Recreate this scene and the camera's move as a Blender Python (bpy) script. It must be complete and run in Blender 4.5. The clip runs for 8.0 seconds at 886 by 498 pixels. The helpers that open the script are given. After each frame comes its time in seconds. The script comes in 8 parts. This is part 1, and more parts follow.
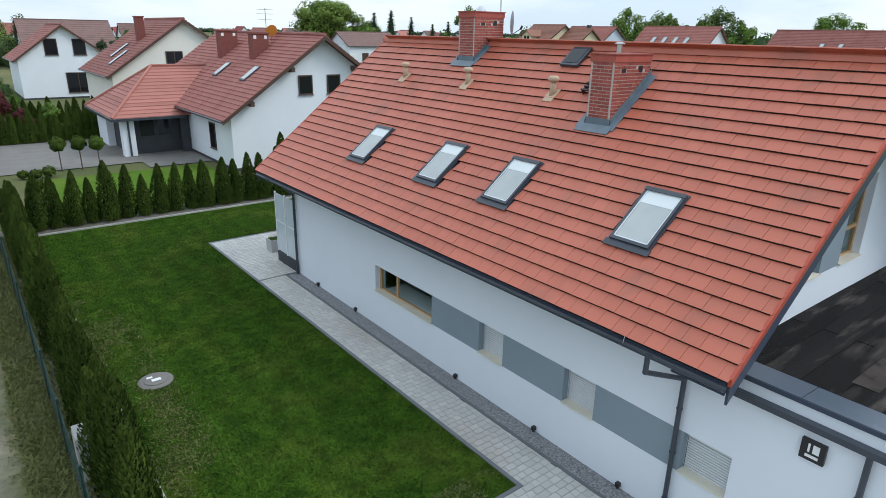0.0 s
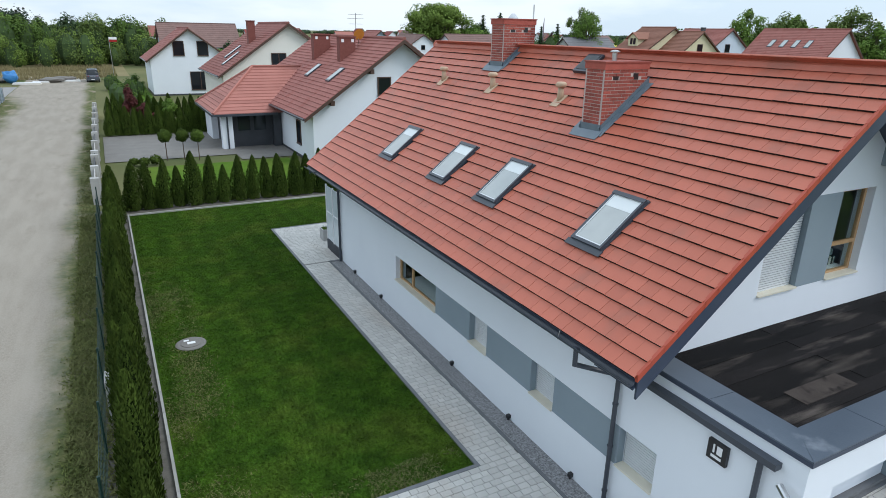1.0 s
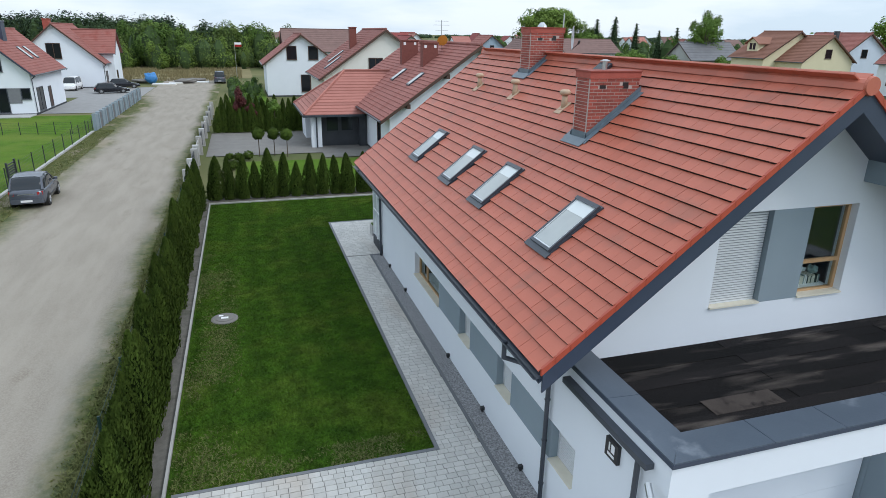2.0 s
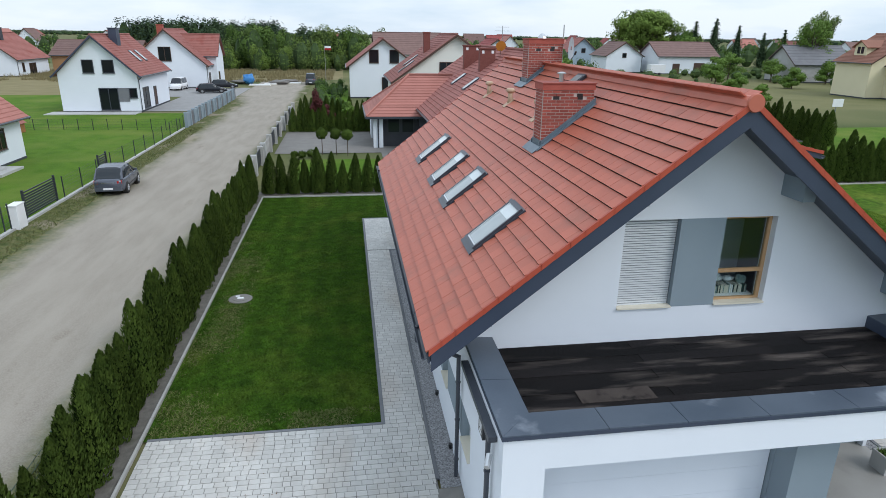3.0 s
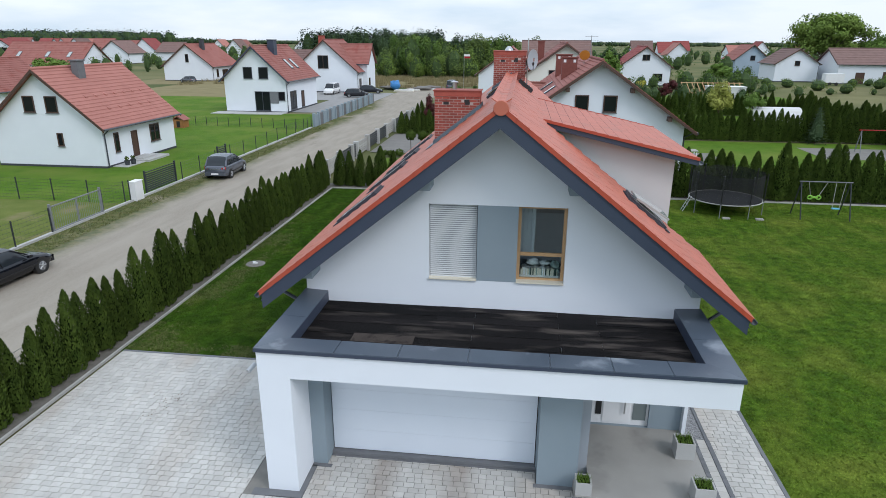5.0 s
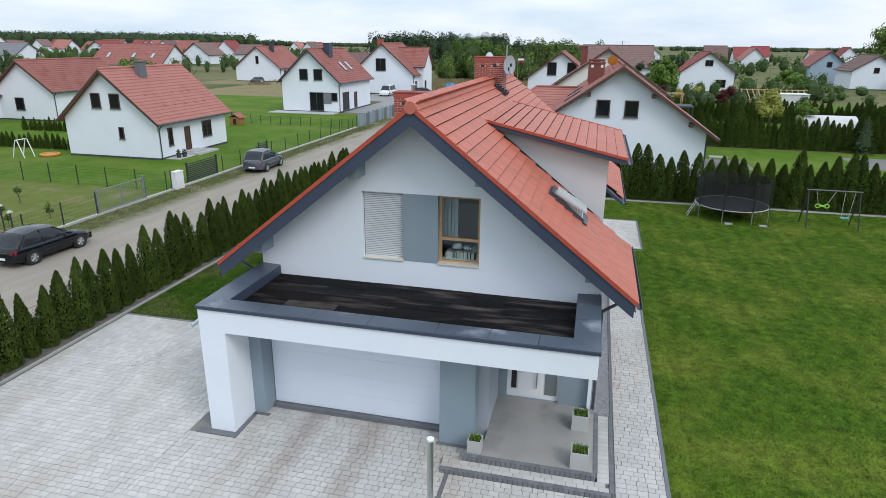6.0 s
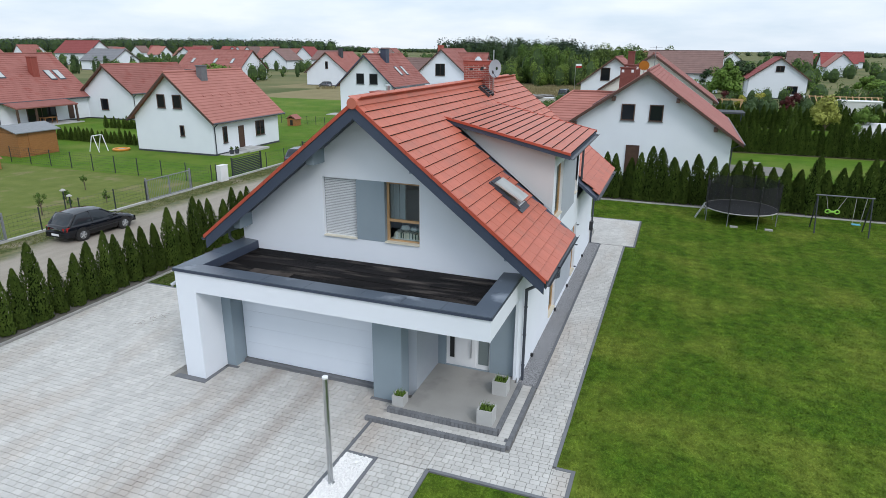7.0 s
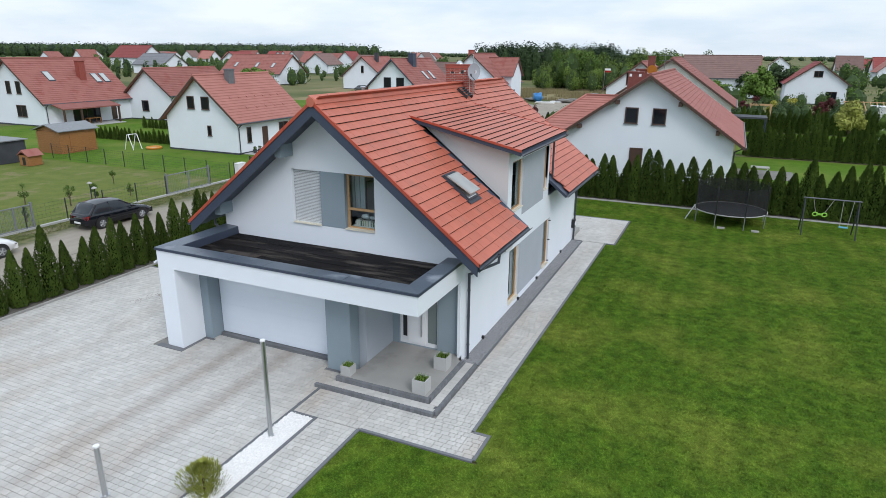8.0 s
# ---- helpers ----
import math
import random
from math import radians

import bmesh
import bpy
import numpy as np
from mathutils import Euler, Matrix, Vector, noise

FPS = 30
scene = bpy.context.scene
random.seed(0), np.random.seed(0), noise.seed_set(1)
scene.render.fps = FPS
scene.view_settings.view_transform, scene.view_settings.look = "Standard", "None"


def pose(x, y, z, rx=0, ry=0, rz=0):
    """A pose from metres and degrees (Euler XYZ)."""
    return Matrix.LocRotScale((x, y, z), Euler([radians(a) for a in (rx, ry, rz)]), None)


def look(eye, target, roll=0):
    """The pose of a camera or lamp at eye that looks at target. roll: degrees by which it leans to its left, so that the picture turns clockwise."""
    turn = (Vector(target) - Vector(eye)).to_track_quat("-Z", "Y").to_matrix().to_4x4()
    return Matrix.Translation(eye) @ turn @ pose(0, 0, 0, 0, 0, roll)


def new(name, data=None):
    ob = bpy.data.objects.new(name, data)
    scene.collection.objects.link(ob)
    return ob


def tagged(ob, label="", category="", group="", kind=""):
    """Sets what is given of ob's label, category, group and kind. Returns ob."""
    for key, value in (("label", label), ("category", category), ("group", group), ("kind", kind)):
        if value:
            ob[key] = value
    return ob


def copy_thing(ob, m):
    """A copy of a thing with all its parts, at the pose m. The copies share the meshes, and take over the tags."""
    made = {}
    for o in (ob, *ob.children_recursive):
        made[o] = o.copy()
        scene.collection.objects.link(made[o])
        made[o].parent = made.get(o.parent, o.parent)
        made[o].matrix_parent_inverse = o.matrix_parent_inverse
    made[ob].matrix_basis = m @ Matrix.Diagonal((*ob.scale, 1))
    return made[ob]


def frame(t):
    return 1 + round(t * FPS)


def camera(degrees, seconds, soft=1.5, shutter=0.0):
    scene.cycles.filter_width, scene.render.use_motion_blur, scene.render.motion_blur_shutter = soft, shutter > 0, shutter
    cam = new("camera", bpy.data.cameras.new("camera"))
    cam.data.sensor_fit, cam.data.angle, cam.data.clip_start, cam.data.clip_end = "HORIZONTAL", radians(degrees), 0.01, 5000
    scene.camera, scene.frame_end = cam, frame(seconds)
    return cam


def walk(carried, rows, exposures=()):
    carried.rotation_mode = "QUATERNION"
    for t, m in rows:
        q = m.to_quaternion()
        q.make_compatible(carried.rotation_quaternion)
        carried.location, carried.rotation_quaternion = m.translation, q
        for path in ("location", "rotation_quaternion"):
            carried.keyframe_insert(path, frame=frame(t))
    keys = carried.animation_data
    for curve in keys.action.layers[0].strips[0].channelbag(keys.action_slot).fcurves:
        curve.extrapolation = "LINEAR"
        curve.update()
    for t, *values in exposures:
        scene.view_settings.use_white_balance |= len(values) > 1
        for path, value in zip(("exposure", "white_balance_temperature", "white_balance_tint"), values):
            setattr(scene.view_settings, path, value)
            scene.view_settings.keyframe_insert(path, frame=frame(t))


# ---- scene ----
cam = camera(70.9, 8.0, soft=0.75)
PATH = [
    (0, (-0.133, 0.174, 8.483), (1.038, 1.656, 7.824), 1.1),
    (0.5, (0.633, -1.036, 8.554), (1.679, 0.537, 7.895), 1.1),
    (1, (1.52, -2.142, 8.672), (2.412, -0.478, 8.012), 1.1),
    (1.5, (2.602, -3.17, 8.789), (3.337, -1.431, 8.13), 0.9),
    (1.7, (3.112, -3.545, 8.802), (3.78, -1.778, 8.145), 0.9),
    (3, (6.807, -6.175, 9.196), (7.094, -4.307, 8.543), 0.8),
    (3.5, (8.572, -7.057, 9.312), (8.722, -5.173, 8.658), 0.4),
    (4, (10.451, -7.918, 9.381), (10.47, -6.027, 8.731), 0.1),
    (4.5, (12.322, -8.672, 9.403), (12.208, -6.78, 8.763), 0.1),
    (5.8, (17.147, -10.343, 9.613), (16.749, -8.488, 8.979), 0.6),
    (6, (17.974, -10.621, 9.622), (17.534, -8.775, 8.992), 0.6),
    (6.5, (20.119, -11.208, 9.636), (19.568, -9.389, 9.014), 0.4),
    (7, (22.107, -11.682, 9.627), (21.448, -9.897, 9.011), 0.5),
    (7.5, (23.846, -12.022, 9.602), (23.117, -10.261, 8.993), 0.4),
    (8, (25.376, -12.26, 9.643), (24.595, -10.521, 9.039), 0.5),
]
walk(cam, [(t, look(eye, target, roll)) for t, eye, target, roll in PATH], exposures=[(0.0, 0.18, 6150, 10), (3.5, 0.08, 6120, 12), (8.0, 0.08, 6250, 13)])

# ---- light ----
world = bpy.data.worlds.new("sky")
scene.world = world
world.use_nodes = True
wn, wl = world.node_tree.nodes, world.node_tree.links
wn.clear()
w_out, w_bg = wn.new("ShaderNodeOutputWorld"), wn.new("ShaderNodeBackground")
sky = wn.new("ShaderNodeTexSky")
sky.sky_type, sky.sun_disc = "NISHITA", False
sky.sun_elevation, sky.sun_rotation = radians(41), radians(128)
# an even overcast: bright cloud with soft darker folds over most of the blue
w_co, w_map = wn.new("ShaderNodeTexCoord"), wn.new("ShaderNodeMapping")
w_map.inputs["Scale"].default_value = (1.6, 1.6, 7.0)
w_noise = wn.new("ShaderNodeTexNoise")
w_noise.inputs["Scale"].default_value, w_noise.inputs["Detail"].default_value = 2.2, 6.0
w_ramp = wn.new("ShaderNodeValToRGB")
w_ramp.color_ramp.elements[0].position, w_ramp.color_ramp.elements[0].color = 0.40, (6.2, 7.35, 8.2, 1)
w_ramp.color_ramp.elements[1].position, w_ramp.color_ramp.elements[1].color = 0.60, (8.3, 8.95, 9.3, 1)
w_mix = wn.new("ShaderNodeMix")
w_mix.data_type = "RGBA"
w_mix.inputs[0].default_value = 0.9
wl.new(w_co.outputs["Generated"], w_map.inputs["Vector"])
wl.new(w_map.outputs["Vector"], w_noise.inputs["Vector"])
wl.new(w_noise.outputs[0], w_ramp.inputs["Fac"])
wl.new(sky.outputs[0], w_mix.inputs[6])
wl.new(w_ramp.outputs[0], w_mix.inputs[7])
# an overcast sky is brighter overhead than along the horizon
w_sep, w_grad, w_mul = wn.new("ShaderNodeSeparateXYZ"), wn.new("ShaderNodeMapRange"), wn.new("ShaderNodeVectorMath")
w_grad.inputs["To Min"].default_value, w_grad.inputs["To Max"].default_value = 0.90, 1.34
w_mul.operation = "MULTIPLY"
wl.new(w_co.outputs["Generated"], w_sep.inputs[0])
wl.new(w_sep.outputs[2], w_grad.inputs["Value"])
wl.new(w_mix.outputs[2], w_mul.inputs[0])
wl.new(w_grad.outputs[0], w_mul.inputs[1])
wl.new(w_mul.outputs[0], w_bg.inputs["Color"])
w_bg.inputs["Strength"].default_value = 0.118
wl.new(w_bg.outputs[0], w_out.inputs["Surface"])
sun = new("sun", bpy.data.lights.new("sun", "SUN"))
sun.data.energy, sun.data.angle, sun.data.color = 1.35, radians(22), (1.0, 0.96, 0.9)
sun.matrix_world = look((70, -54, 78), (0, 0, 0))

# ---- materials ----
def shader(name):
    m = bpy.data.materials.new(name)
    m.use_nodes = True
    return m, m.node_tree.nodes, m.node_tree.links, m.node_tree.nodes["Principled BSDF"]


def surface(name, a, b, scale=3.0, rough=0.6, bump=0.1, fine=60.0, metal=0.0, vary=0.0, spot=None, spot_scale=0.6, spot_cut=(0.55, 0.7), island=False, spec=0.5, stretch=(1, 1, 1), stripe=0.0, tracks=()):
    """A two-scale surface: colours a and b in broad and fine noise, stains of colour spot, relief, and a change from piece to piece."""
    m, n, l, p = shader(name)
    geo, mapping = n.new("ShaderNodeNewGeometry"), n.new("ShaderNodeMapping")
    mapping.inputs["Scale"].default_value = stretch
    l.new(geo.outputs["Position"], mapping.inputs["Vector"])
    big, small = n.new("ShaderNodeTexNoise"), n.new("ShaderNodeTexNoise")
    big.inputs["Scale"].default_value, big.inputs["Detail"].default_value = scale, 5.0
    small.inputs["Scale"].default_value, small.inputs["Detail"].default_value = fine, 3.0
    for t in (big, small):
        l.new(mapping.outputs["Vector"], t.inputs["Vector"])
    add = n.new("ShaderNodeMath")
    add.operation = "MULTIPLY_ADD"
    add.inputs[1].default_value = 0.45
    l.new(small.outputs[0], add.inputs[0])
    half = n.new("ShaderNodeMath")
    half.operation = "MULTIPLY_ADD"
    half.inputs[1].default_value, half.inputs[2].default_value = 1.5, -0.48
    l.new(big.outputs[0], half.inputs[0])
    l.new(half.outputs[0], add.inputs[2])
    mix = n.new("ShaderNodeMix")
    mix.data_type = "RGBA"
    mix.inputs[6].default_value, mix.inputs[7].default_value = (*a, 1), (*b, 1)
    l.new(add.outputs[0], mix.inputs[0])
    colour = mix.outputs[2]
    if spot:
        st, ramp = n.new("ShaderNodeTexNoise"), n.new("ShaderNodeMapRange")
        st.inputs["Scale"].default_value, st.inputs["Detail"].default_value = spot_scale, 7.0
        l.new(mapping.outputs["Vector"], st.inputs["Vector"])
        ramp.inputs["From Min"].default_value, ramp.inputs["From Max"].default_value = spot_cut
        l.new(st.outputs[0], ramp.inputs["Value"])
        mix2 = n.new("ShaderNodeMix")
        mix2.data_type = "RGBA"
        mix2.inputs[7].default_value = (*spot, 1)
        l.new(ramp.outputs[0], mix2.inputs[0])
        l.new(colour, mix2.inputs[6])
        colour = mix2.outputs[2]
    for centre, width in tracks:
        # rubber and sand left by tyres along y, worn through in patches
        sep, off, near_x, far_y, worn, amount = n.new("ShaderNodeSeparateXYZ"), n.new("ShaderNodeMath"), n.new("ShaderNodeMapRange"), n.new("ShaderNodeMapRange"), n.new("ShaderNodeMath"), n.new("ShaderNodeMath")
        l.new(geo.outputs["Position"], sep.inputs[0])
        off.operation, off.inputs[1].default_value = "SUBTRACT", centre
        l.new(sep.outputs["X"], off.inputs[0])
        size = n.new("ShaderNodeMath")
        size.operation = "ABSOLUTE"
        l.new(off.outputs[0], size.inputs[0])
        near_x.interpolation_type = "SMOOTHSTEP"
        near_x.inputs["From Min"].default_value, near_x.inputs["From Max"].default_value = width, 0.05
        l.new(size.outputs[0], near_x.inputs["Value"])
        far_y.inputs["From Min"].default_value, far_y.inputs["From Max"].default_value = -9.0, 3.0
        far_y.inputs["To Min"].default_value, far_y.inputs["To Max"].default_value = 0.45, 1.0
        l.new(sep.outputs["Y"], far_y.inputs["Value"])
        worn.operation = amount.operation = "MULTIPLY"
        l.new(near_x.outputs[0], worn.inputs[0])
        l.new(far_y.outputs[0], worn.inputs[1])
        l.new(worn.outputs[0], amount.inputs[0])
        l.new(big.outputs[0], amount.inputs[1])
        rub = n.new("ShaderNodeMix")
        rub.data_type = "RGBA"
        rub.inputs[7].default_value = (0.26, 0.205, 0.165, 1)
        l.new(amount.outputs[0], rub.inputs[0])
        l.new(colour, rub.inputs[6])
        colour = rub.outputs[2]
    if stripe:
        # faint bands left by the mower
        wave = n.new("ShaderNodeTexWave")
        wave.inputs["Scale"].default_value, wave.inputs["Distortion"].default_value = 0.34, 0.35
        wave.inputs["Detail"].default_value = 1.0
        l.new(mapping.outputs["Vector"], wave.inputs["Vector"])
        band = n.new("ShaderNodeMapRange")
        band.inputs["To Min"].default_value, band.inputs["To Max"].default_value = 1 - stripe, 1 + stripe
        l.new(wave.outputs["Fac"], band.inputs["Value"])
        # tufts of denser and thinner turf
        tuft, turf = n.new("ShaderNodeTexNoise"), n.new("ShaderNodeMapRange")
        tuft.inputs["Scale"].default_value, tuft.inputs["Detail"].default_value, tuft.inputs["Roughness"].default_value = 2.6, 6.0, 0.72
        l.new(mapping.outputs["Vector"], tuft.inputs["Vector"])
        turf.inputs["From Min"].default_value, turf.inputs["From Max"].default_value = 0.36, 0.64
        turf.inputs["To Min"].default_value, turf.inputs["To Max"].default_value = 0.66, 1.26
        l.new(tuft.outputs[0], turf.inputs["Value"])
        both = n.new("ShaderNodeMath")
        both.operation = "MULTIPLY"
        l.new(band.outputs[0], both.inputs[0])
        l.new(turf.outputs[0], both.inputs[1])
        hs = n.new("ShaderNodeHueSaturation")
        l.new(both.outputs[0], hs.inputs["Value"])
        l.new(colour, hs.inputs["Color"])
        colour = hs.outputs["Color"]
    if vary:
        if island:
            rnd = geo.outputs["Random Per Island"]
        else:
            rnd = n.new("ShaderNodeObjectInfo").outputs["Random"]
        span = n.new("ShaderNodeMapRange")
        span.inputs["To Min"].default_value, span.inputs["To Max"].default_value = 1 - vary, 1 + vary
        l.new(rnd, span.inputs["Value"])
        hsv = n.new("ShaderNodeHueSaturation")
        l.new(span.outputs[0], hsv.inputs["Value"])
        l.new(colour, hsv.inputs["Color"])
        colour = hsv.outputs["Color"]
    l.new(colour, p.inputs["Base Color"])
    p.inputs["Roughness"].default_value, p.inputs["Metallic"].default_value = rough, metal
    p.inputs["Specular IOR Level"].default_value = spec
    if bump:
        bm_node = n.new("ShaderNodeBump")
        bm_node.inputs["Strength"].default_value, bm_node.inputs["Distance"].default_value = bump, 0.02
        l.new(small.outputs[0], bm_node.inputs["Height"])
        l.new(bm_node.outputs[0], p.inputs["Normal"])
    return m


def glass(name, tint=(0.9, 0.95, 0.95), clear=True):
    m, n, l, p = shader(name)
    if clear:
        mix, tr, gl = n.new("ShaderNodeMixShader"), n.new("ShaderNodeBsdfTransparent"), n.new("ShaderNodeBsdfGlossy")
        mix.inputs[0].default_value = 0.05
        gl.inputs["Roughness"].default_value = 0.02
        tr.inputs["Color"].default_value = (*tint, 1)
        l.new(tr.outputs[0], mix.inputs[1])
        l.new(gl.outputs[0], mix.inputs[2])
        l.new(mix.outputs[0], n["Material Output"].inputs["Surface"])
    else:
        p.inputs["Base Color"].default_value = (*tint, 1)
        p.inputs["Roughness"].default_value = 0.05
        p.inputs["IOR"].default_value = 1.42
    return m


# where the wheels run to the garage door
TYRES = ((11.36, 0.5), (13.05, 0.5))
M = {
    "render": surface("white_render", (0.695, 0.732, 0.785), (0.74, 0.776, 0.825), 0.7, 0.85, 0.12, 160),
    "render_grey": surface("grey_render", (0.215, 0.268, 0.305), (0.25, 0.305, 0.345), 0.8, 0.85, 0.15, 160),
    "render_grey2": surface("light_grey_render", (0.34, 0.37, 0.41), (0.39, 0.42, 0.46), 0.8, 0.85, 0.15, 160),
    "render_pale": surface("pale_grey_render", (0.55, 0.55, 0.55), (0.62, 0.62, 0.62), 0.8, 0.85, 0.12, 160),
    "tile": surface("terracotta_tile", (0.41, 0.110, 0.066), (0.47, 0.134, 0.083), 0.7, 0.5, 0.12, 90, vary=0.06, spot=(0.37, 0.118, 0.076), spot_scale=1.2, spec=0.45),
    "tile_rest": surface("terracotta_tile_rest", (0.41, 0.110, 0.066), (0.47, 0.134, 0.083), 0.7, 0.5, 0.12, 90, vary=0.06, island=True, spot=(0.37, 0.118, 0.076), spot_scale=1.2, spec=0.45),
    # near-black lip: shade line under each course put into the colour, with moss
    "tile_lip": surface("shaded_mossy_tile_edge", (0.012, 0.008, 0.007), (0.035, 0.018, 0.013), 9, 0.9, 0.3, 60, spec=0.2),
    "verge": surface("red_verge_tile", (0.36, 0.058, 0.03), (0.43, 0.075, 0.038), 2, 0.45, 0.1, 90),
    "tile_far": surface("clay_roof_tile", (0.235, 0.090, 0.075), (0.305, 0.125, 0.106), 0.9, 0.8, 0.2, 25, spec=0.25, vary=0.12, spot=(0.24, 0.075, 0.06), spot_scale=0.8),
    "tile_bright": surface("orange_roof_tile", (0.42, 0.11, 0.062), (0.50, 0.145, 0.085), 0.9, 0.8, 0.2, 25, spec=0.25, vary=0.1),
    "tile_red": surface("red_roof_sheet", (0.21, 0.050, 0.048), (0.27, 0.070, 0.064), 0.9, 0.8, 0.2, 25, spec=0.25, vary=0.1),
    "tile_tan": surface("tan_roof_tile", (0.22, 0.105, 0.075), (0.28, 0.135, 0.095), 0.9, 0.8, 0.2, 25, vary=0.1, spec=0.25),
    "cream_pale": surface("off_white_render", (0.70, 0.68, 0.62), (0.75, 0.73, 0.67), 0.6, 0.85, 0.1, 60),
    "blue_pale": surface("pale_blue_render", (0.50, 0.57, 0.66), (0.56, 0.63, 0.72), 0.5, 0.85, 0.1, 60),
    "straw": surface("tall_straw_grass", (0.17, 0.15, 0.075), (0.25, 0.21, 0.115), 0.3, 0.95, 0.8, 8, spec=0.1),
    "leaf_gold": surface("yellow_green_foliage", (0.20, 0.23, 0.04), (0.34, 0.35, 0.08), 3, 0.7, 0.1, 30, vary=0.2, island=True, spec=0.2),
    "tile_brown": surface("brown_roof_tile", (0.15, 0.095, 0.085), (0.21, 0.13, 0.115), 0.9, 0.8, 0.2, 25, spec=0.25, vary=0.15),
    "tile_grey": surface("grey_roof_sheet", (0.12, 0.12, 0.13), (0.17, 0.17, 0.18), 0.9, 0.6, 0.2, 25, vary=0.1),
    "anthracite": surface("anthracite_sheet", (0.034, 0.045, 0.072), (0.050, 0.064, 0.098), 1.2, 0.42, 0.05, 40, spec=0.4),
    "cap": surface("parapet_cap_metal", (0.055, 0.072, 0.098), (0.095, 0.118, 0.150), 0.8, 0.32, 0.05, 40, spot=(0.24, 0.27, 0.31), spot_scale=1.3, spot_cut=(0.60, 0.74)),
    "gutter": surface("dark_gutter", (0.035, 0.042, 0.055), (0.055, 0.063, 0.08), 2, 0.35, 0.03, 50),
    "felt": surface("black_roofing_felt", (0.004, 0.0035, 0.004), (0.012, 0.010, 0.010), 1.2, 0.7, 0.6, 120, spot=(0.10, 0.085, 0.075), spot_scale=2.6, spot_cut=(0.53, 0.80), stretch=(0.3, 1.5, 1), vary=0.5, spec=0.12),
    "felt_worn": surface("brown_roofing_felt", (0.045, 0.037, 0.033), (0.075, 0.062, 0.055), 2.5, 0.8, 0.5, 120, spot=(0.02, 0.017, 0.016), spot_scale=4, spec=0.12),
    "brick": surface("red_brick", (0.25, 0.052, 0.036), (0.35, 0.080, 0.056), 5, 0.7, 0.25, 80, vary=0.24),
    "brick_far": surface("dark_red_brickwork", (0.15, 0.043, 0.034), (0.21, 0.066, 0.052), 6, 0.8, 0.3, 40),
    "mortar": surface("mortar", (0.44, 0.36, 0.33), (0.54, 0.46, 0.43), 8, 0.9, 0.3, 90),
    "lead": surface("grey_flashing", (0.10, 0.135, 0.165), (0.16, 0.20, 0.235), 3, 0.4, 0.1, 60),
    "wood": surface("golden_window_wood", (0.42, 0.25, 0.12), (0.52, 0.33, 0.17), 4, 0.5, 0.1, 80, stretch=(3, 3, 0.6)),
    "wood_dark": surface("dark_brown_wood", (0.055, 0.028, 0.02), (0.085, 0.045, 0.03), 4, 0.5, 0.1, 80),
    "wood_shed": surface("varnished_shed_wood", (0.24, 0.10, 0.032), (0.34, 0.155, 0.05), 3, 0.5, 0.2, 60, stretch=(1, 1, 4)),
    "sill": surface("cream_stone_sill", (0.62, 0.58, 0.47), (0.72, 0.68, 0.57), 4, 0.6, 0.1, 90),
    "shutter": surface("pale_roller_shutter", (0.60, 0.62, 0.64), (0.66, 0.68, 0.70), 3, 0.5, 0.03, 60),
    "shutter_gap": surface("shutter_backing", (0.12, 0.13, 0.14), (0.15, 0.16, 0.17), 3, 0.7, 0.03, 60),
    "garage": surface("white_garage_panel", (0.66, 0.715, 0.79), (0.70, 0.755, 0.83), 1, 0.35, 0.04, 120),
    "white": surface("white_lacquer", (0.72, 0.73, 0.74), (0.78, 0.78, 0.79), 2, 0.35, 0.02, 60),
    "black": surface("black_plastic", (0.012, 0.012, 0.013), (0.02, 0.02, 0.022), 4, 0.4, 0.02, 60),
    "steel": surface("brushed_steel", (0.48, 0.49, 0.50), (0.58, 0.59, 0.60), 3, 0.28, 0.05, 150, metal=1.0, stretch=(1, 1, 0.05)),
    "paver": surface("light_concrete_paver", (0.43, 0.418, 0.395), (0.56, 0.545, 0.515), 1.5, 0.85, 0.3, 120, vary=0.08, spot=(0.40, 0.345, 0.295), spot_scale=0.55, spot_cut=(0.50, 0.76), stretch=(1, 0.35, 1), tracks=TYRES),
    "paver_rest": surface("light_concrete_paver_rest", (0.43, 0.418, 0.395), (0.56, 0.545, 0.515), 1.5, 0.85, 0.3, 120, vary=0.08, island=True, spot=(0.40, 0.345, 0.295), spot_scale=0.55, spot_cut=(0.50, 0.76), stretch=(1, 0.35, 1), tracks=TYRES),
    "joint": surface("sandy_paver_joint", (0.16, 0.155, 0.142), (0.23, 0.22, 0.20), 4, 0.95, 0.3, 90),
    "bed_soil": surface("gravelly_soil", (0.085, 0.078, 0.066), (0.18, 0.168, 0.148), 5, 0.95, 0.6, 60, spot=(0.055, 0.06, 0.03), spot_scale=1.2),
    "kerb": surface("grey_kerb", (0.125, 0.13, 0.14), (0.17, 0.175, 0.185), 3, 0.85, 0.3, 90, vary=0.12),
    "kerb_light": surface("light_concrete_kerb", (0.32, 0.315, 0.30), (0.42, 0.41, 0.39), 2, 0.9, 0.3, 90, vary=0.1),
    "porch": surface("grey_porch_stone", (0.27, 0.262, 0.245), (0.34, 0.33, 0.31), 1.2, 0.6, 0.1, 90, spot=(0.22, 0.212, 0.20), spot_scale=0.9),
    "gravel": surface("grey_gravel", (0.03, 0.03, 0.033), (0.44, 0.44, 0.45), 26, 0.9, 0.9, 70),
    "pebble": surface("white_marble_pebble", (0.74, 0.73, 0.71), (0.86, 0.85, 0.84), 30, 0.8, 0.5, 60, vary=0.08, island=True),
